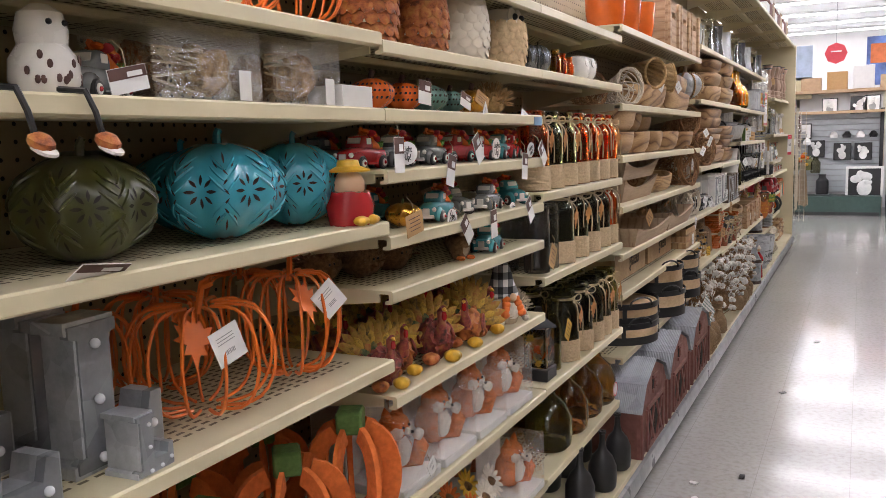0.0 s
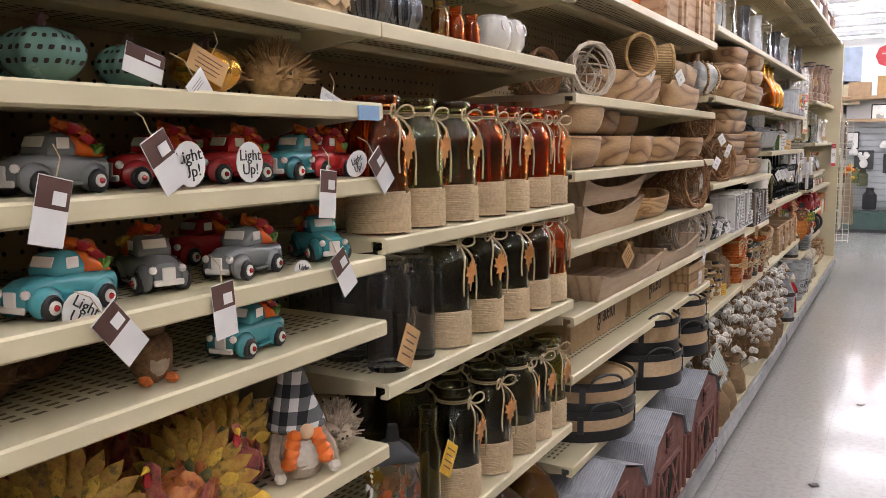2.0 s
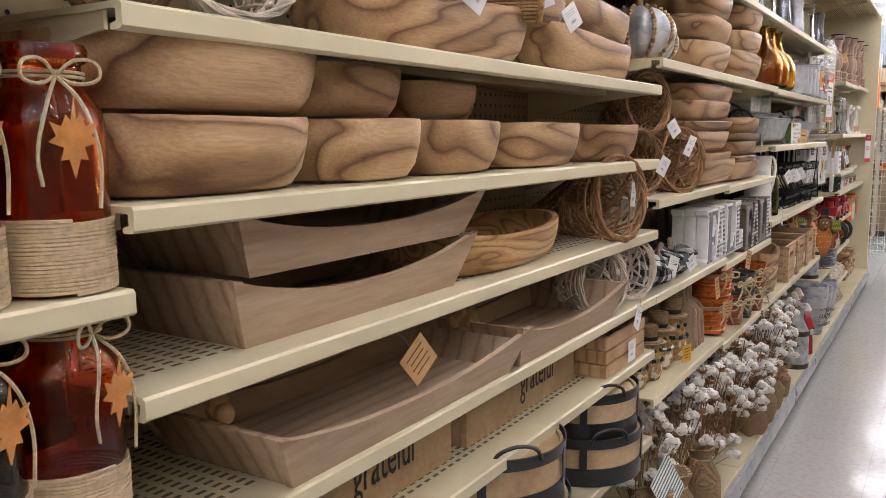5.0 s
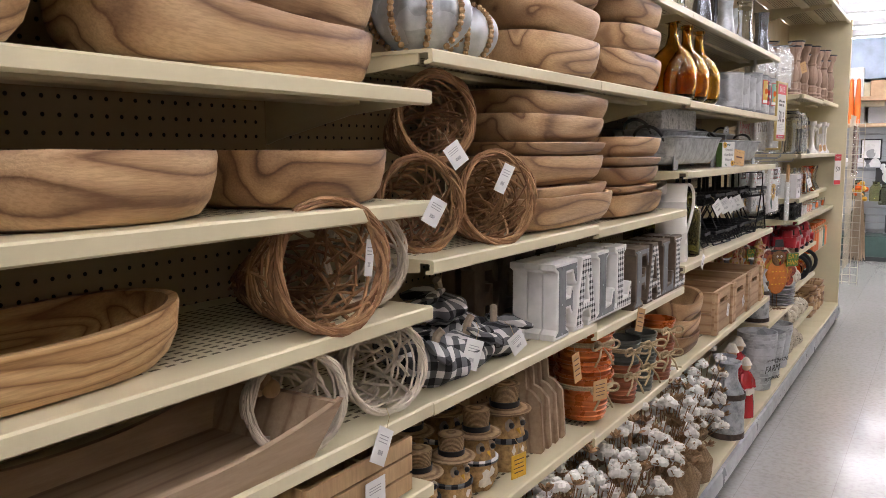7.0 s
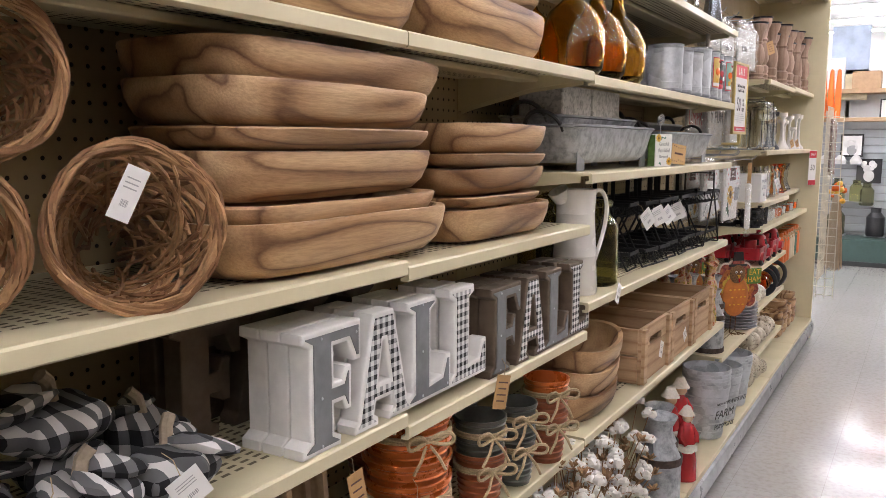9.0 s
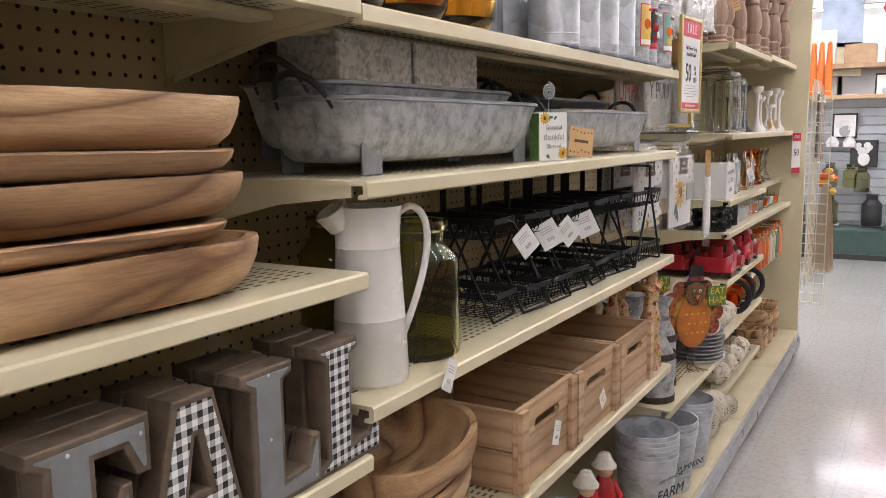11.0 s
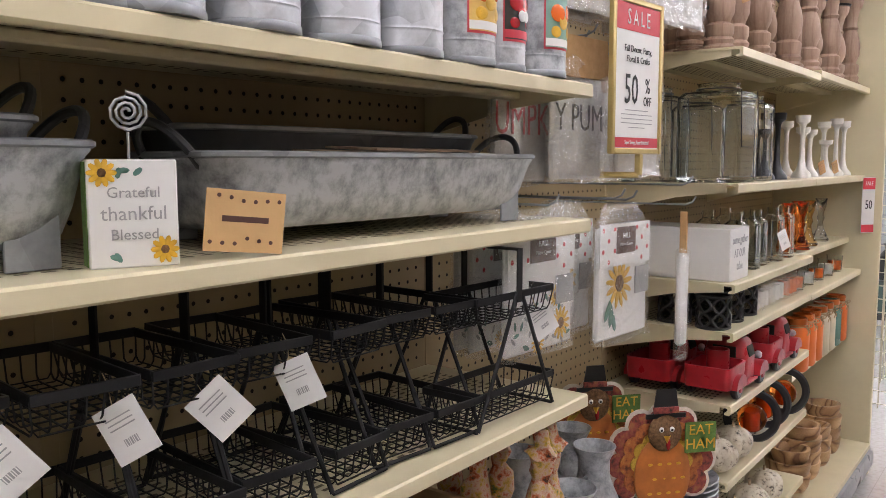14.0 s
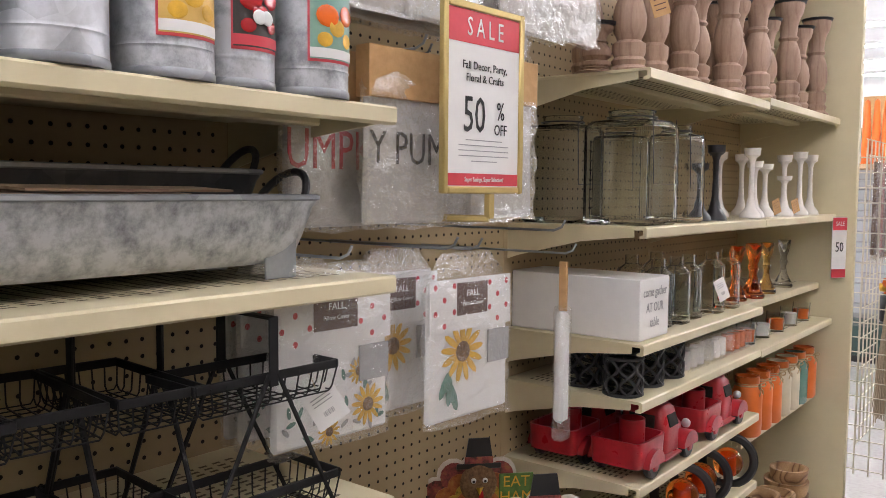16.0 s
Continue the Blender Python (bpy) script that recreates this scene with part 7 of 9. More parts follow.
def trough(x, y, z, L, W, H, label="galvanized zinc trough with loop handles and feet", shell=None):
    o = thing("metal_trough", label, "trough", pose(x, y, z), "zinc troughs")
    f = 0.02
    rings = [squarish(L * 0.9, W * 0.66, f, 44, 6), squarish(L * 0.935, W * 0.78, f + 0.01, 44, 6), squarish(L * 0.96, W * 0.88, f + 0.035, 44, 6), squarish(L * 0.985, W * 0.97, H - 0.012, 44, 7), squarish(L, W, H - 0.006, 44, 7), squarish(L, W, H, 44, 7), squarish(L - 0.012, W - 0.012, H, 44, 7), squarish(L * 0.95, W * 0.84, f + 0.035, 44, 6), squarish(L * 0.88, W * 0.64, f + 0.006, 44, 6)]
    part("shell", loft(rings), shell or GALVT, o)
    part("rolled_rim", tube(squarish(L + 0.002, W + 0.002, H, 60, 7), 0.004, 6, True), GALVD, o)
    for s in (-1, 1):
        pts = [(-W * 0.24 * math.cos(a), s * (L / 2 - 0.012 + 0.035 * math.sin(a)), H - 0.015 + 0.05 * math.sin(a)) for a in (i * math.pi / 14 for i in range(15))]
        part("handle", tube(pts, 0.0055, 8), DARKZ, o)
        for q in (-1, 1):
            part("foot", box(0.004, 0.05, 0.05, 0.001, (q * W * 0.36, s * (L * 0.4), 0.026)), GALVD, o)


GALVT = galvanized("aged_zinc_sheet", (0.52, 0.54, 0.56), (0.2, 0.21, 0.225), 0.4, 0.45, 75, 0.97)
DARKZ = galvanized("dark_zinc_sheet", (0.1, 0.105, 0.11), (0.05, 0.05, 0.055), 0.5, 0.45, 20)
trough(-0.87, 6.145, 1.187, 0.63, 0.21, 0.112)
trough(-0.91, 6.13, 1.207, 0.60, 0.20, 0.115, "galvanized zinc trough nested in another")
trough(-0.868, 6.908, 1.187, 0.65, 0.20, 0.104)
trough(-0.965, 6.93, 1.225, 0.60, 0.16, 0.10, "dark zinc tray leaning behind the trough", DARKZ)
for y, L in ((5.98, 0.2), (6.2, 0.22)):
    solid("zinc_tin", box(0.12, L, 0.075, 0.004, (0, 0, 0.0375)), SPANGLE, "bright spangled zinc box resting in the trough", "tin box", pose(-0.90, y, 1.325))
for dy in (0, 0.06):
    solid("kraft_board", box(0.12, 0.26, 0.003, 0.0), GREYWOOD, "thin brown wooden board lying on the trough", "board", pose(-0.87, 6.92 + dy, 1.297 + dy * 0.08, 0, 3, 4))


def photo_block(x, y, z):
    o = thing("greeting_block", "white sunflower greeting block with spiral photo clip", "sign block", pose(x, y, z, 0, 0, -22))
    w, h, d = 0.078, 0.098, 0.03
    part("block", box(d, w, h, 0.0015, (0, 0, h / 2)), PAPER, o)
    part("green_side", box(d - 0.004, 0.001, h - 0.004, 0, (0, -w / 2 - 0.001, h / 2)), GREEN, o)
    for s, z0, sz in (("Grateful", 0.068, 0.014), ("thankful", 0.049, 0.018), ("Blessed", 0.03, 0.014)):
        lettering(s, sz, GREYINK, o, pose(d / 2 + 0.0008, 0, z0))
    for yy, zz in ((-w * 0.34, h * 0.88), (w * 0.33, h * 0.16)):
        for k in range(10):
            part("petal", at(at(ball(0.006, 6, 0.12, 1.0, 0.45), 0, 0.008, 0), d / 2 + 0.001, yy, zz, 36 * k, 0, 0), YELLOW, o)
        part("flower_heart", at(ball(0.0045, 8, 0.3, 1, 1), d / 2 + 0.001, yy, zz), FURB, o)
    for k in range(5):
        part("leaf", at(ball(0.006, 6, 0.1, 1.0, 0.45), d / 2 + 0.0006, -w * 0.1 + 0.012 * k * (1 if k < 2 else -0.2), h * (0.9 - 0.012 * k) if k < 3 else h * 0.1, 40 * k, 0, 0), SAGE, o)
    part("clip_stem", tube([(0, 0, h), (0, 0, h + 0.025)], 0.0014, 5), GALV, o)
    part("spiral", tube([(0, (0.002 + 0.0005 * i) * math.cos(i * 0.62), h + 0.043 + (0.002 + 0.0005 * i) * math.sin(i * 0.62)) for i in range(34)], 0.0016, 5), GALV, o)


photo_block(-0.765, 6.475, 1.187)


def maker_tag(x, y, z):
    o = thing("kraft_tag", "tan kraft tag with sunflower print and name bar", "tag", pose(x, y, z, 0, 0, -15) @ pose(0, 0, 0, -6, 0, 0))
    part("card", box(0.001, 0.085, 0.062, 0), paint("tan_card", (0.6, 0.38, 0.17), 0.7, vary=0.08), o)
    part("name_bar", box(0.0014, 0.05, 0.006, 0, (0, 0, 0.002)), BROWNCARD, o)
    rnd = random.Random(8)
    for k in range(12):
        part("print_spot", at(ball(0.0022, 6, 0.15, 1.2, 1), 0.0005, -0.036 + 0.0065 * k, (0.022 if k % 2 else -0.02) + rnd.uniform(-0.003, 0.003)), BROWNCARD, o)


maker_tag(-0.735, 6.582, 1.223)

ORCHARD = paint("label_green", (0.22, 0.38, 0.3), 0.5)
LABELY = paint("label_yellow", (0.7, 0.45, 0.12), 0.5)
LABELK = paint("label_black", (0.04, 0.035, 0.03), 0.5)


def label_geo(R, half, z0, z1, off):
    n, V, F = 14, [], []
    for i in range(n + 1):
        a = -half + 2 * half * i / n
        V += [(R * math.cos(a) + 0, R * math.sin(a), z0), (R * math.cos(a), R * math.sin(a), z1)]
    for i in range(n):
        F.append((2 * i, 2 * i + 2, 2 * i + 3, 2 * i + 1))
    return [(x * (1 + off / R), y * (1 + off / R), z) for x, y, z in V], F


def canister(x, y, z, R, H, label=None, rz=2):
    o = thing("zinc_canister", "galvanized canister with fruit label" if label else "plain galvanized metal canister", "canister", pose(x, y, z, 0, 0, rz), "zinc canisters")
    part("shell", lathe([(0, 0.001), (R, 0.001), (R, 0.003), (R, H * 0.18), (R, H * 0.19), (R * 1.012, H * 0.2), (R, H * 0.21), (R, H * 0.22), (R, H * 0.92), (R, H * 0.93), (R * 1.02, H * 0.94), (R * 1.02, H), (R * 0.97, H), (R * 0.97, 0.01), (0, 0.008)], 36), GALVT if label else GALV, o)
    part("rim_wire", tube([(R * 1.02 * math.cos(a), R * 1.02 * math.sin(a), H) for a in (i * math.pi / 16 for i in range(32))], 0.0022, 5, True), GALVD, o)
    part("base_ring", lathe([(R, 0.001), (R * 1.025, 0.003), (R * 1.025, 0.009), (R, 0.011)], 36), GALVD, o)
    if label:
        bg = LABELK if label == "apple" else (ORCHARD if label == "green" else LABELY)
        L = part("paper_label", label_geo(R, 0.74, H * 0.25, H * 0.88, 0.0008), REDINK, o, "printed harvest label")
        part("label_field", label_geo(R, 0.69, H * 0.27, H * 0.86, 0.0014), bg, L)
        part("label_band", label_geo(R, 0.69, H * 0.28, H * 0.35, 0.002), PAPER if label != "apple" else REDINK, L)
        fruit = REDGLAZE if label == "apple" else ORANGE
        for a, zz, r in ((-0.28, 0.58, 0.3), (0.3, 0.6, 0.28), (-0.02, 0.5, 0.24), (0.34, 0.42, 0.2), (-0.34, 0.41, 0.2)):
            part("fruit", at(ball(R * r, 12, 0.07, 1, 0.85), (R + 0.002) * math.cos(a), (R + 0.002) * math.sin(a), H * zz, 0, 0, math.degrees(a)), fruit if zz > 0.55 or label == "apple" else YELLOW, L)
        if label == "apple":
            for a in (-0.08, 0.14):
                part("apple_half", at(ball(R * 0.2, 12, 0.16, 1, 0.9), (R + 0.004) * math.cos(a), (R + 0.004) * math.sin(a), H * 0.47, 0, 0, math.degrees(a)), PAPER, L)
        word = lettering({"apple": "LOCALLY GROWN", "green": "FARMER'S", "pumpkin": "HARVEST"}[label], H * 0.06, PAPER if label == "apple" else REDINK, L, pose(R + 0.003, 0, H * 0.79), 0.8)


for k, (y, lab) in enumerate(((6.50, None), (6.62, None), (6.745, None), (6.865, None), (6.985, "pumpkin"), (7.075, "apple"), (7.185, "green"))):
    canister(-0.765, y, 1.412, 0.052 if lab != "apple" else 0.046, 0.165 if k > 2 else 0.14, lab)
for k in range(8):
    canister(-0.92, 6.35 + 0.12 * k, 1.412, 0.05, 0.15)

# silver and clear goods on the high shelf
for k in range(16):
    x, y = (-0.76, 4.5 + 0.17 * k) if k % 2 else (-0.84, 4.5 + 0.17 * k)
    o = thing("glass_vase", "tall clear and silver glass vase on the high shelf", "vase", pose(x, y, 1.685), "high shelf vases")
    part("glass", lathe([(0, 0.001), (0.035, 0.001), (0.036, 0.01), (0.026, 0.08), (0.03, 0.16), (0.034, 0.17), (0.03, 0.17), (0.022, 0.08), (0.03, 0.012), (0, 0.01)], 22), (GUN, CLEAR, GALV)[k % 3], o)
WINE = paint("dark_wine_cloth", (0.2, 0.05, 0.05), 0.9)
for k in range(9):
    y = 7.5 + 0.24 * k
    o = thing("hat_box", "brown and white stacked goods box on the top shelf", "box", pose(-0.84, y, 2.16), "top shelf boxes")
    part("carton", box(0.22, 0.2, 0.16 + 0.03 * (k % 3), 0.006, (0, 0, 0.08 + 0.015 * (k % 3))), (PAPER, BARNRED, GREYWOOD)[k % 3], o)
    part("lid", box(0.225, 0.205, 0.03, 0.004, (0, 0, 0.176 + 0.03 * (k % 3))), (BARNRED, PAPER, PAPER)[k % 3], o)

# metal goods on the base deck and low shelf
RUSTBAND = paint("rusty_black_band", (0.09, 0.062, 0.05), 0.6, 0.3, vary=0.5, scale=60)


def milk_can(x, y, z, R=0.062, H=0.25, band=False):
    o = thing("milk_can", "galvanized milk can with side handles", "milk can", pose(x, y, z), "milk cans")
    part("shell", lathe([(0, 0.001), (R, 0.001), (R, H * 0.56), (R * 0.94, H * 0.6), (R * 0.6, H * 0.76), (R * 0.56, H * 0.82), (R * 0.56, H * 0.9), (R * 0.78, H), (R * 0.74, H), (R * 0.5, H * 0.9), (R * 0.5, H * 0.7), (0, H * 0.66)], 30), GALVT, o)
    for zz in (0.01, 0.53):
        hh = 0.075 if band else 0.03
        part("hoop", lathe([(R + 0.0004, H * zz), (R + 0.003, H * zz), (R + 0.003, H * (zz + hh)), (R + 0.0004, H * (zz + hh))], 30), RUSTBAND if band else GALVD, o)
    for s in (-1, 1):
        part("handle", tube([(0, s * R * 0.6, H * 0.8), (0, s * R * 1.0, H * 0.8), (0, s * R * 1.05, H * 0.68), (0, s * R * 0.85, H * 0.64)], 0.004, 6), GALVD, o)


milk_can(-0.70, 6.37, 0.136, 0.066, 0.3, True)
milk_can(-0.75, 6.53, 0.136, 0.062, 0.28, True)
milk_can(-0.80, 7.40, 0.40, 0.064, 0.262, True)
milk_can(-0.93, 7.42, 0.40, 0.062, 0.3, True)
milk_can(-0.83, 7.555, 0.40, 0.058, 0.295, True)
milk_can(-0.96, 7.7, 0.40, 0.058, 0.27, True)



def red_doll(x, y, z, s):
    o = thing("red_doll", "tall doll in red coat and skirt with white hat", "doll", pose(x, y, z, 0, 0, -30), "red dolls")
    part("robe", roughen(lathe([(0, 0), (0.045 * s, 0.001), (0.04 * s, 0.08 * s), (0.03 * s, 0.16 * s), (0, 0.17 * s)], 20), 0.004, 40), REDGLAZE, o)
    part("coat", roughen(lathe([(0.036 * s, 0.13 * s), (0.034 * s, 0.17 * s), (0.026 * s, 0.215 * s), (0.014 * s, 0.235 * s), (0, 0.236 * s)], 20), 0.004, 50), REDGLAZE, o)
    part("fur_waist", roughen(lathe([(0.03 * s, 0.115 * s), (0.046 * s, 0.12 * s), (0.046 * s, 0.145 * s), (0.03 * s, 0.15 * s)], 20), 0.005, 70), FURW, o, "white fur trim")
    part("head", at(ball(0.021 * s, 14), 0.004 * s, 0, 0.252 * s), SKIN, o)
    for q in (-1, 1):
        part("arm", tube([(0, q * 0.026 * s, 0.215 * s), (0.014 * s, q * 0.042 * s, 0.18 * s), (0.03 * s, q * 0.03 * s, 0.15 * s)], 0.009 * s, 8), REDGLAZE, o)
    part("hat", roughen(lathe([(0.02 * s, 0.26 * s), (0.032 * s, 0.262 * s), (0.024 * s, 0.275 * s), (0.014 * s, 0.295 * s), (0, 0.3 * s)], 18), 0.004, 40), FURW, o, "white knitted hat")


red_doll(-0.69, 6.655, 0.136, 0.85)
red_doll(-0.76, 6.70, 0.136, 1.0)
red_doll(-0.76, 6.83, 0.136, 1.0)


def printed_pail(x, y, z, R, H, n=1, words=()):
    o = thing("printed_pail", "ribbed galvanized pail with black printed words", "pail", pose(x, y, z, 0, 0, -20), "printed pails")
    for k in range(n):
        zz = k * H * 0.065
        prof = [(0, 0.002), (R * 0.74, 0.002)] + [(R * (0.74 + 0.26 * i / 12) + 0.002 * (i % 2), H * i / 12) for i in range(1, 12)] + [(R * 1.03, H * 0.98), (R * 1.03, H), (R * 0.97, H), (R * 0.72, 0.01), (0, 0.008)]
        part("shell", at(lathe(prof, 34), 0, 0, zz), GALV, o)
    for w, zz, s in words:
        lettering(w, s, INK, o, pose(R * 0.96, 0, H * zz) @ pose(0, 0, 0, 0, 10, 0))


printed_pail(-0.735, 7.12, 0.136, 0.088, 0.205, 6, (("FRESH FROM THE", 0.72, 0.014), ("FARM", 0.52, 0.05), ("PUMPKINS", 0.3, 0.028)))
printed_pail(-0.735, 7.36, 0.136, 0.085, 0.19, 4, (("PUMPKINS", 0.5, 0.03),))
printed_pail(-0.735, 7.58, 0.136, 0.085, 0.19, 4)
CREAMG = paint("cream_lustre_glaze", (0.66, 0.59, 0.46), 0.2, vary=0.12, coat=0.5)
for y, rz in ((7.79, 0), (7.945, 25), (8.1, 10)):
    pumpkin("pierced_pumpkin", -0.735, y, 0.136, 0.07, 0.09 if y > 8.0 else 0.16, CREAMG, "glossy cream ceramic pumpkin with pierced flowers", "flower", rz, 8, group="cream pierced pumpkins")
for k in range(9):
    solid("zinc_plate", lathe([(0, 0), (0.07, 0), (0.095, 0.012), (0.093, 0.014), (0.07, 0.004), (0, 0.004)], 34), GALVT, "galvanized round tray in a nested stack", "tray", pose(-0.79, 7.93, 0.40 + 0.014 * k), "nested round trays")
SPECK = mottled("speckled_cream_glaze", ((0.06, 0.05, 0.04), (0.6, 0.52, 0.4), (0.68, 0.61, 0.49), (0.7, 0.64, 0.52)), 70.0, 0.45, 0.2)
for k, (x, y, z, R) in enumerate(((-0.77, 8.17, 0.235, 0.06), (-0.77, 8.31, 0.235, 0.06), (-0.77, 8.45, 0.235, 0.06), (-0.77, 8.60, 0.235, 0.06), (-0.77, 8.15, 0.466, 0.055), (-0.77, 8.28, 0.466, 0.055))):
    pumpkin("speckled_pumpkin", x, y, z, R, R * 1.75, SPECK, "cream speckled pumpkin with dark flecks", "none", 20 * k, 8, GREYWOOD, group="speckled pumpkins")
for k, (x, y, z) in enumerate(((-0.77, 8.78, 0.466), (-0.77, 8.45, 0.466), (-0.78, 8.6, 0.466))):
    o = thing("amber_lantern", "round amber glass lantern with dark metal ring", "lantern", pose(x, y, z, 0, 0, -35), "ring lanterns")
    part("ring", at(tube([(0.07 * math.cos(a), 0, 0.075 + 0.07 * math.sin(a)) for a in (i * math.pi / 16 for i in range(32))], 0.012, 6, True, 0.5), 0, 0, 0, 0, 0, 60), BLACK, o)
    part("glass", at(ball(0.042, 20), 0, 0, 0.07), AMBER, o)
    part("candle", lathe([(0, 0.035), (0.016, 0.035), (0.016, 0.085), (0, 0.086)], 14), ORANGE, o)
for k, y in enumerate((9.0, 9.15, 9.32, 9.48)):
    for j in range(2 + k % 2):
        wood_bowl(-0.80, y, 0.137 + 0.045 * j, 0.15, 0.15, 0.06, 0, 0, 2.2)
    wood_bowl(-0.80, y + 0.03, 0.137 + 0.045 * (2 + k % 2), 0.13, 0.13, 0.05, 0, 0, 2.2)

HARV = [mottled("harvest_paint", ((0.05, 0.02, 0.01), (0.45, 0.1, 0.02), (0.55, 0.4, 0.3), (0.5, 0.3, 0.03), (0.1, 0.16, 0.04)), 45.0)] * 5
for k, (x, y) in enumerate(((-0.76, 7.215), (-0.77, 7.26), (-0.86, 7.17), (-0.86, 7.24), (-0.94, 7.2))):
    solid("harvest_figure", roughen(lathe([(1.25 * r, 1.48 * q) for r, q in [(0, 0), (0.02, 0.001), (0.022, 0.03), (0.017, 0.06), (0.015, 0.08), (0.021, 0.1), (0.018, 0.12), (0.01, 0.132), (0.014, 0.145), (0.015, 0.158), (0.024, 0.164), (0.012, 0.172), (0.01, 0.188), (0, 0.192)]], 26), 0.011, 45, k), HARV[k % 5], "painted resin harvest figure with rough surface", "figurine", pose(x, y, 0.55), "harvest figures")

# ================= seventh bay: bagged covers on pegboard hooks, the sale sign =================
def hook(y, z, out=0.3):
    solid("peg_hook", tube([(BACK, y, z), (BACK + out, y, z), (BACK + out + 0.015, y, z + 0.006), (BACK + out + 0.022, y, z + 0.018)], 0.0022, 6), GALVD, "zinc wire peg hook in the pegboard", "peg hook", group="peg hooks")


TOWELLING = paint("washed_cotton_towelling", (0.6, 0.585, 0.55), 0.92, vary=0.14, scale=30.0, grain=0.3)


def bag(x, y, z, w, h, name, label, art, rz=-18, header=None):
    """A clear bag hung by its header; z is its top."""
    o = thing(name, label, "pillow cover", pose(x, y, z, 0, 0, rz), "bagged covers")
    part("cloth", roughen(box(0.012, w * 0.94, h * 0.8, 0.005, (0, 0, -h * 0.58)), 0.003, 20, y), TOWELLING if name == "bagged_towel" else PAPER, o)
    m = 22
    rings = []
    for j in range(m + 1):
        v = j / m
        ww = w * (0.6 + 0.4 * min(1, v * 5)) / 2
        t = 0.004 + 0.012 * min(1, v * 4)
        rings.append([(t * c * (1 + 0.2 * math.sin(9 * v + k)), ww * s, -h * v) for k, (c, s) in enumerate(((1, -0.9), (1.2, -0.45), (1.1, 0), (1.2, 0.45), (1, 0.9), (0, 1), (-1, 0.9), (-1, 0), (-1, -0.9), (0, -1)))])
    part("clear_bag", roughen(loft(rings), 0.012 if name == "bagged_towel" else 0.006, 34, y), CRINKLE if name == "bagged_towel" else FILM, o, "clear plastic bag")
    f = 0.0085
    if header:
        part("header_card", box(0.002, w * 0.95, h * 0.3, 0, (f + 0.001, 0, -h * 0.3)), PAPER, o)
        part("brand_patch", box(0.0024, w * 0.36, h * 0.19, 0, (f + 0.0015, 0, -h * 0.27)), BROWNCARD, o)
        lettering("FALL", h * 0.055, PAPER, o, pose(f + 0.0035, 0, -h * 0.24))
        lettering("Pillow Cover", h * 0.035, PAPER, o, pose(f + 0.0035, 0, -h * 0.3))
        for i in range(5):
            for j in range(4):
                yy = w * (-0.42 + 0.21 * i + (0.1 if j % 2 else 0))
                if abs(yy) > w * 0.19 and abs(yy) < w * 0.46:
                    part("red_dot", at(ball(h * 0.018, 6, 0.1, 1, 1), f + 0.0022, yy, -h * (0.19 + 0.075 * j)), REDINK, o)
    def sunflower(yy, zz, r):
        for k in range(13):
            part("petal", at(at(ball(r * 0.42, 6, 0.06, 0.32, 1.0), 0, 0, r * 0.62), f, yy, zz, 360 * k / 13, 0, 0), YELLOW, o)
        part("seed_disc", at(ball(r * 0.34, 12, 0.12, 1, 1), f + 0.001, yy, zz), FURB, o)
    if art == "one":
        sunflower(-w * 0.1, -h * 0.58, w * 0.24)
        for k in range(3):
            part("leaf", at(ball(w * 0.1, 8, 0.05, 0.4, 1.2), f, -w * (0.3 - 0.05 * k), -h * (0.76 + 0.04 * k), -30 + 25 * k, 0, 0), SAGE, o)
    elif art == "many":
        sunflower(w * 0.28, -h * 0.82, w * 0.14)
        sunflower(-w * 0.05, -h * 0.92, w * 0.09)
        sunflower(w * 0.2, -h * 0.62, w * 0.09)
        rnd = random.Random(3)
        for k in range(26):
            part("leaf", at(ball(w * 0.04, 6, 0.05, 0.45, 1.0), f, rnd.uniform(-0.4, 0.42) * w, -h * rnd.uniform(0.5, 0.94), rnd.uniform(0, 180), 0, 0), SAGE if k % 2 else GREYINK, o)
    elif art:
        lettering(art[0], h * art[2], REDINK if art[1] else INK, o, pose(f + 0.001, 0, -h * 0.55), art[3])
    if header:
        part("small_picture", box(0.0024, w * 0.26, h * 0.2, 0, (f + 0.001, w * 0.33, -h * 0.58)), GREYINK, o)
    return o


bag(-0.79, 7.25, 1.205, 0.215, 0.25, "bagged_pillow_cover", "bagged white pillow cover with yellow sunflowers", "many", -3, True)
bag(-0.765, 7.525, 1.205, 0.205, 0.27, "bagged_pillow_cover", "bagged white pillow cover with one large sunflower", "one", -4, True)
for k in range(2):
    bag(-0.84 - 0.03 * k, 7.44 + 0.02 * k, 1.21, 0.17, 0.26, "bagged_pillow_cover", "bagged grey pillow cover hung behind the first", "one", -4, True)
    bag(-0.86 - 0.03 * k, 7.24, 1.205, 0.19, 0.25, "bagged_pillow_cover", "bagged floral pillow cover hung behind the first", "many", -3, True)
hook(7.25, 1.21, 0.3)
hook(7.44, 1.215, 0.33)
hook(7.515, 1.21, 0.32)
hook(7.70, 1.235, 0.36)
# a slim bag seen edge-on
o = thing("edge_on_bag", "narrow bagged towel with brown header seen edge-on", "bagged towel", pose(-0.735, 7.775, 1.0))
part("cloth", roughen(box(0.02, 0.03, 0.2, 0.006, (0, 0, -0.02)), 0.004, 22), PAPER, o)
part("header", box(0.016, 0.006, 0.09, 0.001, (0, 0, 0.13)), KRAFT, o)
part("clear_bag", roughen(box(0.026, 0.036, 0.25, 0.006, (0, 0, -0.03)), 0.004, 25), FILM, o)
hook(7.775, 1.19, 0.34)


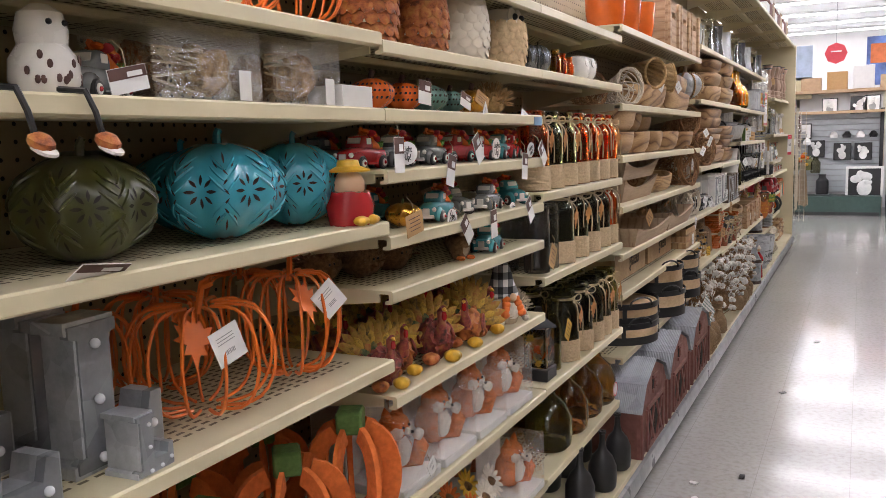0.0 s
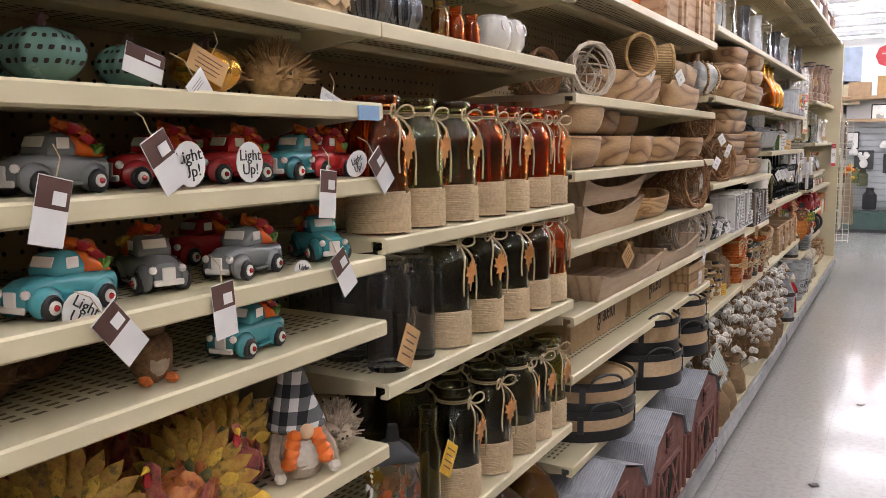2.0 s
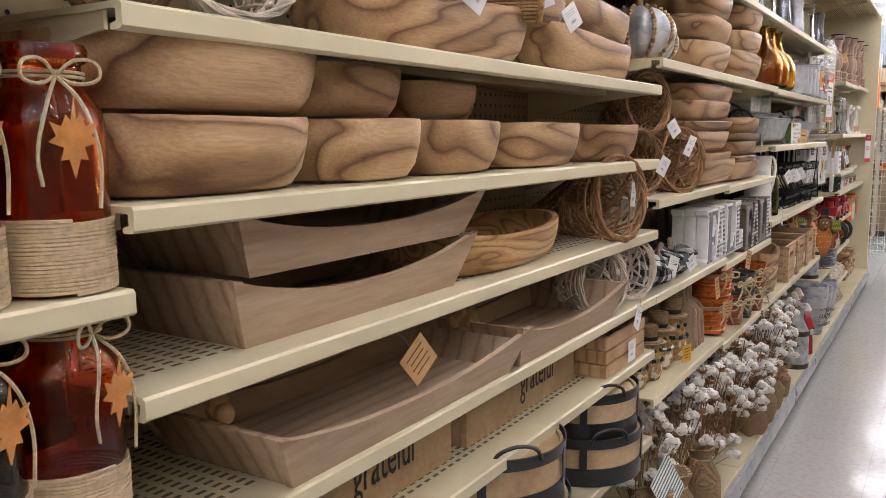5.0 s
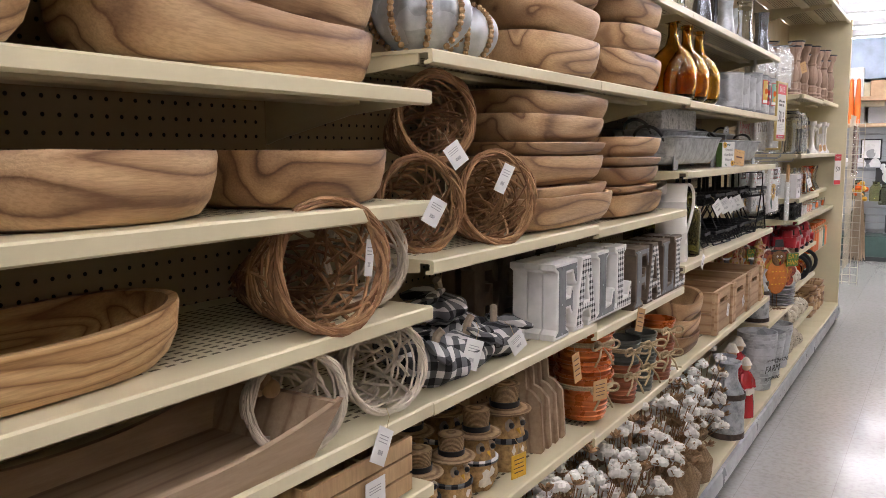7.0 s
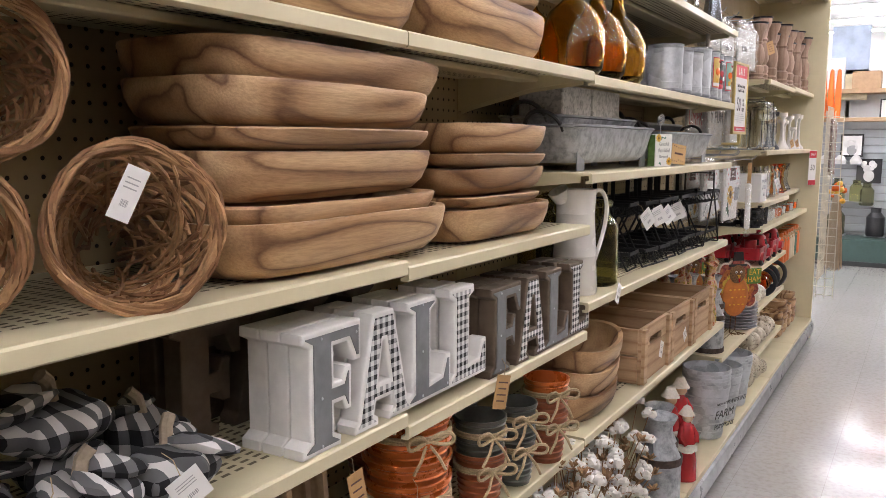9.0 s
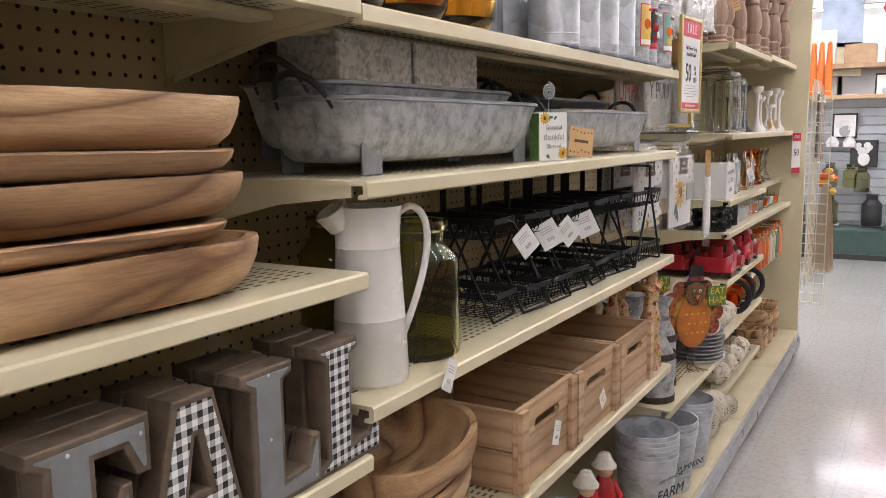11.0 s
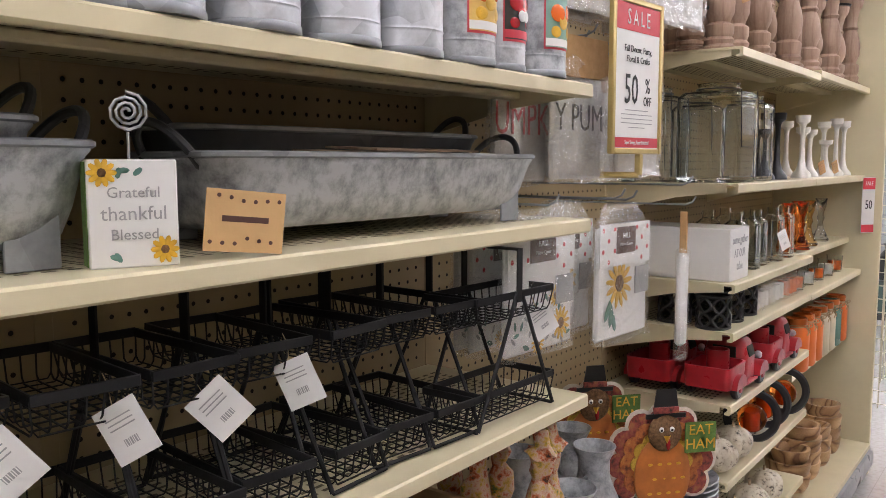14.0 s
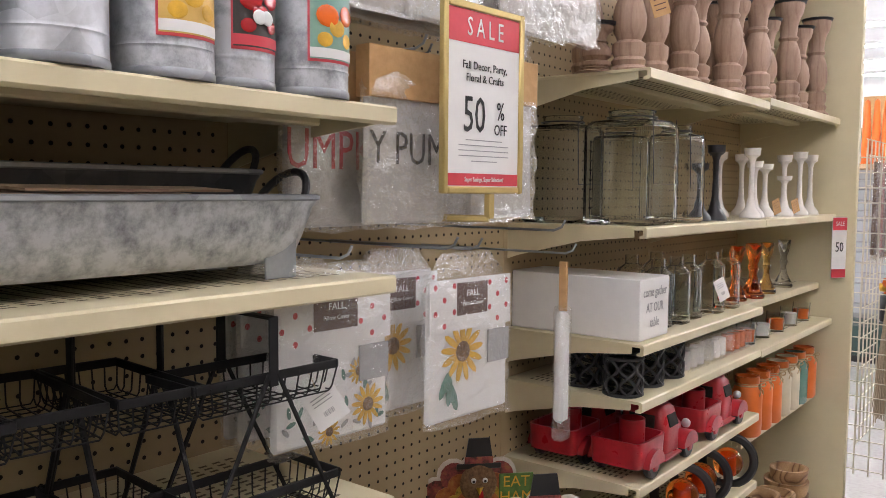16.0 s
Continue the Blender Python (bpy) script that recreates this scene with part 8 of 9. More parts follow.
def sale_sign(x, y, z, w, h):
    o = thing("sale_sign", "red and white SALE 50% OFF sign in a gold frame", "sign", pose(x, y, z, 0, 0, -4))
    BRASS = paint("gold_frame_paint", (0.55, 0.42, 0.16), 0.35, 0.4)
    t = 0.011
    for s in (-1, 1):
        part("frame_side", box(0.012, t, h, 0.002, (0, s * (w / 2 - t / 2), h / 2)), BRASS, o)
        part("frame_rail", box(0.012, w - 2 * t - 0.001, t, 0.002, (0, 0, h / 2 + s * (h / 2 - t / 2))), BRASS, o)
    part("sheet", box(0.004, w - 2 * t, h - 2 * t, 0, (0, 0, h / 2)), PAPER, o)
    part("red_head", box(0.0046, w - 2 * t - 0.002, h * 0.17, 0, (0.0004, 0, h * 0.875)), REDINK, o)
    part("red_foot", box(0.0046, w - 2 * t - 0.002, h * 0.065, 0, (0.0004, 0, h * 0.075)), REDINK, o)
    f = 0.0034
    lettering("S A L E", h * 0.14, PAPER, o, pose(f, 0, h * 0.872), 0.74)
    lettering("Fall Decor, Party,", h * 0.059, INK, o, pose(f, 0, h * 0.675), 0.9)
    lettering("Floral & Crafts", h * 0.059, INK, o, pose(f, 0, h * 0.61), 0.9)
    lettering("50", h * 0.27, INK, o, pose(f, -w * 0.13, h * 0.41), 0.7)
    lettering("%", h * 0.14, INK, o, pose(f, w * 0.2, h * 0.445), 0.72)
    lettering("OFF", h * 0.085, INK, o, pose(f, w * 0.2, h * 0.345), 0.75)
    for k in range(5):
        part("print_bar", box(0.0046, w * (0.45 if k == 0 else 0.62 - 0.3 * (k == 4)), h * 0.005, 0, (0.0004, 0, h * (0.285 - 0.028 * k))), GREYINK, o)
    lettering("Super Savings, Super Selection!", h * 0.035, PAPER, o, pose(f, 0, h * 0.075), 0.75)
    part("stem", box(0.012, 0.012, 0.04, 0.001, (-0.002, w * 0.1, -0.02)), BRASS, o)
    part("arm", tube([(-0.002, w * 0.1, -0.04), (-0.12, -0.04, -0.04), (-0.26, -0.09, -0.035)], 0.006, 6), BRASS, o)


sale_sign(-0.745, 7.535, 1.297, 0.195, 0.29)
TOWELS = [(-0.88, 7.33, 1.50, 0.17, 0.26, ("UMPK", 1, 0.32, 0.75)), (-0.82, 7.435, 1.505, 0.18, 0.26, ("Y PUM", 0, 0.27, 0.8)), (-0.80, 7.66, 1.52, 0.18, 0.27, ("PUMP", 0, 0.15, 0.6)), (-0.90, 7.68, 1.50, 0.18, 0.26, ("HEY PUMPKIN", 0, 0.17, 0.62)), (-0.88, 7.52, 1.51, 0.18, 0.26, None)]
for x, y, z, w, h, art in TOWELS:
    b = bag(x, y, z, w, h, "bagged_towel", "bagged white towel with printed pumpkin words", art, -5)
    part("kraft_header", box(0.03, w * 0.96, 0.075, 0.001, (0, 0, -0.03)), KRAFT, b, "brown kraft header card")
    hook(y, z + 0.01, x - BACK + 0.02)
for k, (x, y, z) in enumerate(((-0.85, 7.42, 1.76), (-0.80, 7.50, 1.765), (-0.78, 7.72, 1.78), (-0.84, 7.60, 1.77), (-0.78, 7.86, 1.79), (-0.9, 7.8, 1.77), (-0.82, 7.36, 1.765), (-0.9, 7.55, 1.775))):
    bag(x, y, z, 0.18, 0.21, "bagged_towel", "bagged white towel with black script words", ("ALWAYS", 0, 0.12, 0.7) if k > 2 else ("gather", 0, 0.2, 0.8), -5)
    hook(y, z + 0.005, x - BACK + 0.02)


RUSTO = paint("rust_orange_paint", (0.48, 0.15, 0.03), 0.4, vary=0.25, scale=30)


def turkey_sign(x, y, z, s, rz=-42, lift=0.05):
    """A flat painted metal turkey on a stake with a small board."""
    o = thing("turkey_sign", "flat painted metal turkey with an EAT HAM board", "turkey sign", pose(x, y, z + lift, 0, 0, rz), "turkey signs")
    for i, (R, r, c, yy) in enumerate(((0.09, 0.032, FURW, -0.003), (0.087, 0.027, RESIN, 0.0), (0.066, 0.024, RESINO, 0.003), (0.05, 0.017, MUSTARD, 0.0052))):
        for k in range(9):
            a = radians(-32 + 244 * k / 8)
            part("feather", at(loft([[(-0.001, b, q) for b, q in ngon(r * s, 14)], [(0.001, b, q) for b, q in ngon(r * s, 14)]]), yy, R * s * math.cos(a), 0.135 * s + R * s * math.sin(a)), c, o)
    part("body", at(ball(0.064 * s, 22, 0.16, 0.95, 1.3), 0.008, 0, 0.108 * s), RUSTO, o)
    for k in range(12):
        part("painted_scale", at(ball(0.006 * s, 6, 0.3, 1, 0.5), 0.018, (-0.03 + 0.02 * (k % 4) + 0.01 * (k // 4 % 2)) * s, (0.075 + 0.03 * (k // 4)) * s), YELLOW, o)
    part("head", at(ball(0.036 * s, 18, 0.25, 1, 1.1), 0.016, 0, 0.2 * s), FURB, o)
    for d in (-0.011, 0.011):
        e = part("eye", at(ball(0.0055 * s, 10, 0.4, 1, 1), 0.025, d * s, 0.208 * s), PAPER, o)
        part("pupil", at(ball(0.003 * s, 8, 0.4, 1, 1), 0.0268, d * s, 0.207 * s), BLACK, e)
    part("beak", at(lathe([(0.008 * s, 0), (0, 0.016 * s)], 6), 0.026, 0, 0.196 * s, 0, 170, 0), YELLOW, o)
    part("wattle", at(ball(0.007 * s, 8, 0.4, 0.7, 1.8), 0.027, 0.004, 0.178 * s), REDGLAZE, o)
    part("hat_brim", box(0.004, 0.085 * s, 0.01 * s, 0.001, (0.018, 0, 0.234 * s)), BLACK, o)
    part("hat_crown", plate([(-0.028 * s, 0), (0.028 * s, 0), (0.02 * s, 0.05 * s), (-0.02 * s, 0.05 * s)], 0.004), BLACK, o).matrix_basis = pose(0.018, 0, 0.238 * s, 0, 0, 90)
    part("hat_band", box(0.006, 0.054 * s, 0.013 * s, 0.001, (0.019, 0, 0.246 * s)), RESIN, o)
    bd = part("board", box(0.004, 0.066 * s, 0.062 * s, 0.001, (0.03, 0.07 * s, 0.19 * s)), GREEN, o)
    lettering("EAT", 0.03 * s, YELLOW, bd, pose(0.0325, 0.07 * s, 0.205 * s))
    lettering("HAM", 0.03 * s, YELLOW, bd, pose(0.0325, 0.07 * s, 0.176 * s))
    for k in (-1, 1):
        part("leg", tube([(0, k * 0.012 * s, 0.05 * s), (0, k * 0.012 * s, 0.012 - lift), (0.006, k * 0.016 * s, 0.003 - lift)], 0.002, 5), VINE, o)
        for d in (-1, 0, 1):
            part("toe", tube([(0.006, k * 0.016 * s, 0.004 - lift), (0.05, k * 0.016 * s + d * 0.02, 0.003 - lift)], 0.0019, 5), VINE, o)


turkey_sign(-0.775, 7.78, 0.402, 1.13)
turkey_sign(-1.0, 7.88, 0.402, 1.13)

# ================= last bay: turned pillars, glass, red trucks, jars =================
ROSY = wood("rosy_bleached_wood", (0.45, 0.315, 0.235), (0.37, 0.245, 0.18), 14.0, (1, 1, 0.1), 0.65, False, 2.0)


def pillar(x, y, z, h, R):
    o = thing("turned_pillar", "turned rosy-brown wooden candle pillar", "candle holder", pose(x, y, z), "turned pillars")
    p = [(0, 0), (1.0, 0), (1.05, 0.03), (0.8, 0.06), (0.9, 0.1), (0.75, 0.13), (0.85, 0.17), (0.85, 0.24), (0.6, 0.27), (0.68, 0.3), (0.85, 0.36), (0.88, 0.46), (0.75, 0.56), (0.55, 0.64), (0.68, 0.67), (0.55, 0.7), (0.6, 0.78), (0.72, 0.86), (0.9, 0.9), (1.0, 0.97), (1.0, 1.0), (0, 1.0)]
    part("post", lathe([(r * R, q * h) for r, q in p], 28), ROSY, o)
    part("drip_plate", lathe([(R * 0.4, h), (R * 1.1, h + 0.001), (R * 1.15, h + 0.008), (R * 0.3, h + 0.004)], 28), BLACK, o)


for k, (x, y, h, R) in enumerate(((-0.80, 8.15, 0.26, 0.042), (-0.80, 8.27, 0.30, 0.042), (-0.78, 8.40, 0.29, 0.042), (-0.80, 8.53, 0.25, 0.04), (-0.77, 8.67, 0.31, 0.045), (-0.80, 8.80, 0.27, 0.042), (-0.78, 8.94, 0.30, 0.045), (-0.80, 9.08, 0.25, 0.04), (-0.78, 9.24, 0.33, 0.045), (-0.80, 9.42, 0.28, 0.045), (-0.78, 9.57, 0.33, 0.045), (-0.93, 8.2, 0.3, 0.042), (-0.93, 8.45, 0.3, 0.042), (-0.93, 8.7, 0.3, 0.042), (-0.93, 9.0, 0.3, 0.042), (-0.93, 9.3, 0.3, 0.042), (-0.86, 8.05 + 0.06, 0.1, 0.04))):
    pillar(x, y, 1.572 if y > 8.87 else 1.56, h, R)
swing_tag(-0.742, 8.17, 1.71, 0.045, 0.06, 20, -30, 0, KRAFT, "kraft")


def square_jar(x, y, z, W, H, rz=-6):
    o = thing("square_jar", "large square clear glass jar with wire handle", "jar", pose(x, y, z, 0, 0, rz), "square glass jars")
    t = 0.005
    R = [squarish(W * 0.94, W * 0.94, 0.001, 40, 7), squarish(W, W, 0.008, 40, 8), squarish(W, W, H * 0.86, 40, 8), squarish(W * 0.9, W * 0.9, H * 0.91, 40, 5), squarish(W * 0.62, W * 0.62, H * 0.93, 40, 2), squarish(W * 0.62, W * 0.62, H * 0.98, 40, 2), squarish(W * 0.66, W * 0.66, H, 40, 2), squarish(W * 0.58, W * 0.58, H, 40, 2), squarish(W * 0.56, W * 0.56, H * 0.92, 40, 2), squarish(W * 0.86, W * 0.86, H * 0.89, 40, 5), squarish(W - 2 * t, W - 2 * t, H * 0.85, 40, 8), squarish(W - 2 * t, W - 2 * t, 0.014, 40, 8)]
    part("glass", loft(R), CLEAR, o, smooth=False)
    part("wire_handle", tube([(W * 0.5, -W * 0.3, H * 0.92), (W * 0.54, -W * 0.32, H * 0.36), (W * 0.54, W * 0.32, H * 0.36), (W * 0.5, W * 0.3, H * 0.92)], 0.0013, 6), BLACK, o)
    part("neck_wire", tube([(W * 0.335 * math.cos(a), W * 0.335 * math.sin(a), H * 0.945) for a in (i * math.pi / 12 for i in range(24))], 0.002, 5, True), BLACK, o)


square_jar(-0.985, 8.19, 1.228, 0.15, 0.25)
square_jar(-0.815, 8.205, 1.228, 0.165, 0.255)
square_jar(-0.80, 8.42, 1.228, 0.11, 0.235)
square_jar(-0.94, 8.40, 1.228, 0.12, 0.235)


def candlestick(x, y, z, h, mat, label):
    o = thing("candlestick", label, "candlestick", pose(x, y, z), "candlesticks")
    part("stick", lathe([(0, 0.001), (0.032, 0.001), (0.03, 0.012), (0.016, 0.03), (0.009, 0.06), (0.007, h * 0.6), (0.008, h * 0.8), (0.012, h * 0.86), (0.022, h * 0.9), (0.024, h), (0.014, h), (0, h * 0.92)], 20), mat, o)


for x, y, h, m, lab in ((-0.78, 8.64, 0.2, BLACK, "slim black metal candlestick"), (-0.80, 8.58, 0.15, BLACK, "slim black metal candlestick"), (-0.78, 8.93, 0.205, WHITE, "slim white wooden candlestick"), (-0.80, 9.02, 0.17, WHITE, "slim white wooden candlestick"), (-0.80, 9.12, 0.165, WHITE, "slim white wooden candlestick"), (-0.77, 9.22, 0.13, WHITE, "slim white wooden candlestick"), (-0.80, 9.32, 0.2, WHITE, "slim white wooden candlestick"), (-0.78, 9.43, 0.215, WHITE, "slim white wooden candlestick"), (-0.78, 9.56, 0.21, WHITE, "slim white wooden candlestick"), (-0.9, 9.0, 0.2, WHITE, "slim white wooden candlestick"), (-0.9, 9.2, 0.2, WHITE, "slim white wooden candlestick")):
    candlestick(x, y, 1.228, h, m, lab)
for y in (9.06, 9.26):
    swing_tag(-0.745, y, 1.262, 0.035, 0.045, 20, -20, 0, KRAFT, "kraft", 0)

# white message box and bottles
o = thing("message_box", "white painted wooden box with grey script words", "box", pose(-0.905, 8.185, 0.978))
part("box", box(0.33, 0.15, 0.135, 0.002, (0, 0, 0.0685)), PAPER, o)
for s, z0 in (("come gather", 0.105), ("AT OUR", 0.07), ("table", 0.037)):
    lettering(s, 0.03, GREYINK, o, pose(0.1658, 0, z0), 0.8)
for k, (x, y) in enumerate(((-0.80, 8.335), (-0.79, 8.42), (-0.80, 8.52), (-0.79, 8.66), (-0.79, 8.78), (-0.90, 8.4), (-0.9, 8.55))):
    o = thing("square_bottle", "clear square glass bottle with screw neck", "bottle", pose(x, y, 0.978), "square bottles")
    W, H = 0.062, 0.165
    part("glass", loft([squarish(W, W, 0.002, 32, 5), squarish(W, W, H * 0.78, 32, 5), squarish(W * 0.55, W * 0.55, H * 0.87, 32, 2), squarish(W * 0.55, W * 0.55, H, 32, 2), squarish(W * 0.45, W * 0.45, H, 32, 2), squarish(W * 0.45, W * 0.45, H * 0.86, 32, 2), squarish(W * 0.86, W * 0.86, H * 0.76, 32, 5), squarish(W * 0.86, W * 0.86, 0.012, 32, 5)]), CLEAR, o)
swing_tag(-0.74, 8.60, 1.05, 0.035, 0.06, 25, -30, 0, None, "tag", 0)
for k, (x, y, m) in enumerate(((-0.82, 8.95, AMBER), (-0.80, 9.05, AMBER), (-0.83, 9.12, AMBER), (-0.81, 9.2, BROWNG), (-0.82, 9.42, SMOKE))):
    o = thing("glass_candle_holder", "waisted amber glass candle holder", "candle holder", pose(x, y, 0.978), "amber holders")
    part("glass", lathe([(0, 0.001), (0.03, 0.001), (0.032, 0.008), (0.012, 0.05), (0.008, 0.075), (0.014, 0.09), (0.009, 0.105), (0.018, 0.135), (0.022, 0.165), (0.018, 0.165), (0.0, 0.12)], 22), m, o)


def filigree(x, y, z, R=0.042, H=0.088):
    o = thing("filigree_holder", "black pierced metal candle holder", "candle holder", pose(x, y, z), "filigree holders")
    part("inner_glass", lathe([(0, 0.003), (R * 0.86, 0.003), (R * 0.86, H * 0.9), (0, H * 0.9)], 24), SMOKE, o)
    for zz in (0.004, H - 0.004):
        part("hoop", tube([(R * math.cos(a), R * math.sin(a), zz) for a in (i * math.pi / 14 for i in range(28))], 0.004, 6, True), BLACK, o)
    for k in range(7):
        a0 = 2 * math.pi * k / 7
        for s in (-1, 1):
            part("scroll", tube([(R * math.cos(a0 + s * 0.4 * math.sin(u * 2 * math.pi)), R * math.sin(a0 + s * 0.4 * math.sin(u * 2 * math.pi)), 0.006 + (H - 0.012) * u) for u in (i / 10 for i in range(11))], 0.0036, 5), BLACK, o)


for x, y in ((-0.785, 8.13), (-0.79, 8.25), (-0.79, 8.37), (-0.9, 8.16), (-0.9, 8.3)):
    filigree(x, y, 0.855)
for k, y in enumerate((8.50, 8.66, 8.82)):
    o = thing("candle_box", "clear plastic box of small candles", "candle box", pose(-0.80, y, 0.855), "candle boxes")
    part("clear_box", box(0.1, 0.14, 0.075, 0.002, (0, 0, 0.0385)), FILM, o)
    for i in range(3):
        part("candle", lathe([(0, 0.003), (0.018, 0.003), (0.018, 0.05), (0, 0.051)], 14), (PAPER, PAPER, ORANGE)[k], o).matrix_basis = pose(0.02, -0.045 + 0.045 * i, 0)
for k, y in enumerate((8.96, 9.1, 9.25, 9.4, 9.55)):
    o = thing("candle_glass", "small glass votive cup with pale wax", "candle", pose(-0.79, y, 0.85), "votive cups")
    part("cup", lathe([(0, 0.001), (0.026, 0.001), (0.03, 0.065), (0.027, 0.065), (0.024, 0.008), (0, 0.006)], 20), CLEAR, o)
    part("wax", lathe([(0, 0.008), (0.023, 0.008), (0.025, 0.045), (0, 0.046)], 18), (ORANGE, PAPER)[k % 2], o)

TRUCKRED = paint("aged_red_enamel", (0.4, 0.018, 0.028), 0.3, 0.1, vary=0.25, scale=25, coat=0.3)


def red_truck(x, y, z, s=1.0, rz=0.0):
    """A metal pickup that points along +y."""
    o = thing("red_metal_truck", "vintage style red metal pickup truck planter", "toy truck", pose(x, y, z, 0, 0, rz), "red metal trucks")
    W = 0.115 * s
    L = 0.30 * s
    part("bed", loft([squarish(0.13 * s, W, 0.03 * s, 32, 8, 0, -0.08 * s), squarish(0.135 * s, W * 1.05, 0.085 * s, 32, 8, 0, -0.08 * s), squarish(0.125 * s, W * 0.95, 0.085 * s, 32, 8, 0, -0.08 * s), squarish(0.12 * s, W * 0.9, 0.04 * s, 32, 8, 0, -0.08 * s)]), TRUCKRED, o)
    part("cab", loft([squarish(0.085 * s, W * 0.98, 0.03 * s, 32, 6, 0, 0.03 * s), squarish(0.085 * s, W, 0.085 * s, 32, 6, 0, 0.03 * s), squarish(0.07 * s, W * 0.86, 0.125 * s, 32, 5, 0, 0.026 * s), squarish(0.055 * s, W * 0.7, 0.135 * s, 32, 4, 0, 0.026 * s)]), TRUCKRED, o)
    part("bonnet", loft([[(a, 0.07 * s, b) for a, b in ((-0.04 * s, 0.03 * s), (0.04 * s, 0.03 * s), (0.042 * s, 0.07 * s), (0.025 * s, 0.09 * s), (-0.025 * s, 0.09 * s), (-0.042 * s, 0.07 * s))], [(a, 0.14 * s, b) for a, b in ((-0.028 * s, 0.03 * s), (0.028 * s, 0.03 * s), (0.03 * s, 0.066 * s), (0.016 * s, 0.08 * s), (-0.016 * s, 0.08 * s), (-0.03 * s, 0.066 * s))]]), TRUCKRED, o)
    part("grille", box(0.045 * s, 0.004, 0.04 * s, 0.001, (0, 0.143 * s, 0.052 * s)), GALV, o)
    # solid cab: dark plates paint the shade inside its window openings
    part("rear_window", box(0.06 * s, 0.004, 0.028 * s, 0.001, (0, -0.012 * s, 0.1 * s)), OPENING_SHADE, o)
    for q in (-1, 1):
        part("side_window", at(box(0.003, 0.045 * s, 0.028 * s, 0.001), q * W * 0.475, 0.028 * s, 0.102 * s, 0, -q * 18, 0), OPENING_SHADE, o)
        part("headlight", at(ball(0.011 * s, 10), q * 0.045 * s, 0.13 * s, 0.07 * s), GALV, o)
        for yy in (-0.085, 0.1):
            w = part("wheel", at(lathe([(0, 0), (0.024 * s, 0), (0.028 * s, 0.004 * s), (0.028 * s, 0.014 * s), (0.024 * s, 0.018 * s), (0, 0.018 * s)], 20), q * W * 0.42, yy * s, 0.028 * s, 0, 90 * q, 0), BLACK, o)
            part("hubcap", at(lathe([(0, 0), (0.013 * s, 0), (0.01 * s, 0.004), (0, 0.005)], 14), q * (W * 0.42 + 0.018 * s), yy * s, 0.028 * s, 0, 90 * q, 0), TRUCKRED, w)
            f = [(yy * s + 0.04 * s * math.cos(a), 0.03 * s + 0.034 * s * math.sin(a)) for a in (i * math.pi / 10 for i in range(11))]
            part("fender", loft([[(q * W * 0.36, a, b) for a, b in f], [(q * W * 0.62, a, b) for a, b in f]] if q < 0 else [[(q * W * 0.62, a, b) for a, b in f], [(q * W * 0.36, a, b) for a, b in f]]), TRUCKRED, o)
        part("running_board", box(0.02 * s, 0.09 * s, 0.006, 0.001, (q * W * 0.52, 0.005 * s, 0.028 * s)), TRUCKRED, o)
    part("cargo_tin", lathe([(0.028 * s, 0.06 * s), (0.028 * s, 0.115 * s), (0.025 * s, 0.115 * s), (0.025 * s, 0.06 * s)], 22), TRUCKRED, o).matrix_basis = pose(0, -0.06 * s, 0)


red_truck(-0.79, 8.255, 0.667, 1.05)
red_truck(-0.79, 8.62, 0.667, 1.05)
red_truck(-0.95, 8.25, 0.667, 1.05)
red_truck(-0.95, 8.62, 0.667, 1.05)
CREAMJ = paint("cream_jar_paint", (0.62, 0.56, 0.42), 0.45)
JARO = paint("matte_orange_jar", (0.72, 0.16, 0.025), 0.4, vary=0.1)
for k, (y, m, lab) in enumerate(((8.97, JARO, "orange"), (9.07, JARO, "orange"), (9.17, JARO, "orange"), (9.27, CREAMJ, "cream"), (9.37, CREAMJ, "cream"), (9.47, SAGE, "sage green"), (9.58, JARO, "orange"))):
    o = thing("painted_jar", lab + " painted glass jar with twine at the neck", "jar", pose(-0.785, y, 0.57), "painted jars")
    part("jar", lathe([(0, 0.001), (0.04, 0.001), (0.045, 0.01), (0.045, 0.128), (0.036, 0.15), (0.033, 0.156), (0.033, 0.18), (0.029, 0.18), (0.029, 0.154), (0.04, 0.126), (0.04, 0.012), (0, 0.01)], 28), m, o)
    part("neck_ring", lathe([(0.0335, 0.16), (0.036, 0.16), (0.036, 0.182), (0.0335, 0.182)], 24), COPPER, o)
    bow(o, 0.033, 0.154, 0.55)
# second sale ticket at the end of the run
o = thing("end_sale_ticket", "narrow red and white sale ticket at the shelf end", "sign", pose(-0.70, 9.66, 1.0, 0, 0, -38))
part("sheet", box(0.003, 0.06, 0.22, 0.0005, (0, 0, 0.11)), PAPER, o)
part("red_head", box(0.0036, 0.058, 0.045, 0, (0.0003, 0, 0.195)), REDINK, o)
part("red_foot", box(0.0036, 0.058, 0.03, 0, (0.0003, 0, 0.017)), REDINK, o)
lettering("SALE", 0.022, PAPER, o, pose(0.003, 0, 0.195), 0.8)
lettering("50", 0.05, INK, o, pose(0.003, 0, 0.11), 0.7)

# ================= the run's far end and the shop beyond =================
WIREW = paint("ivory_wire_enamel", (0.62, 0.57, 0.46), 0.4)


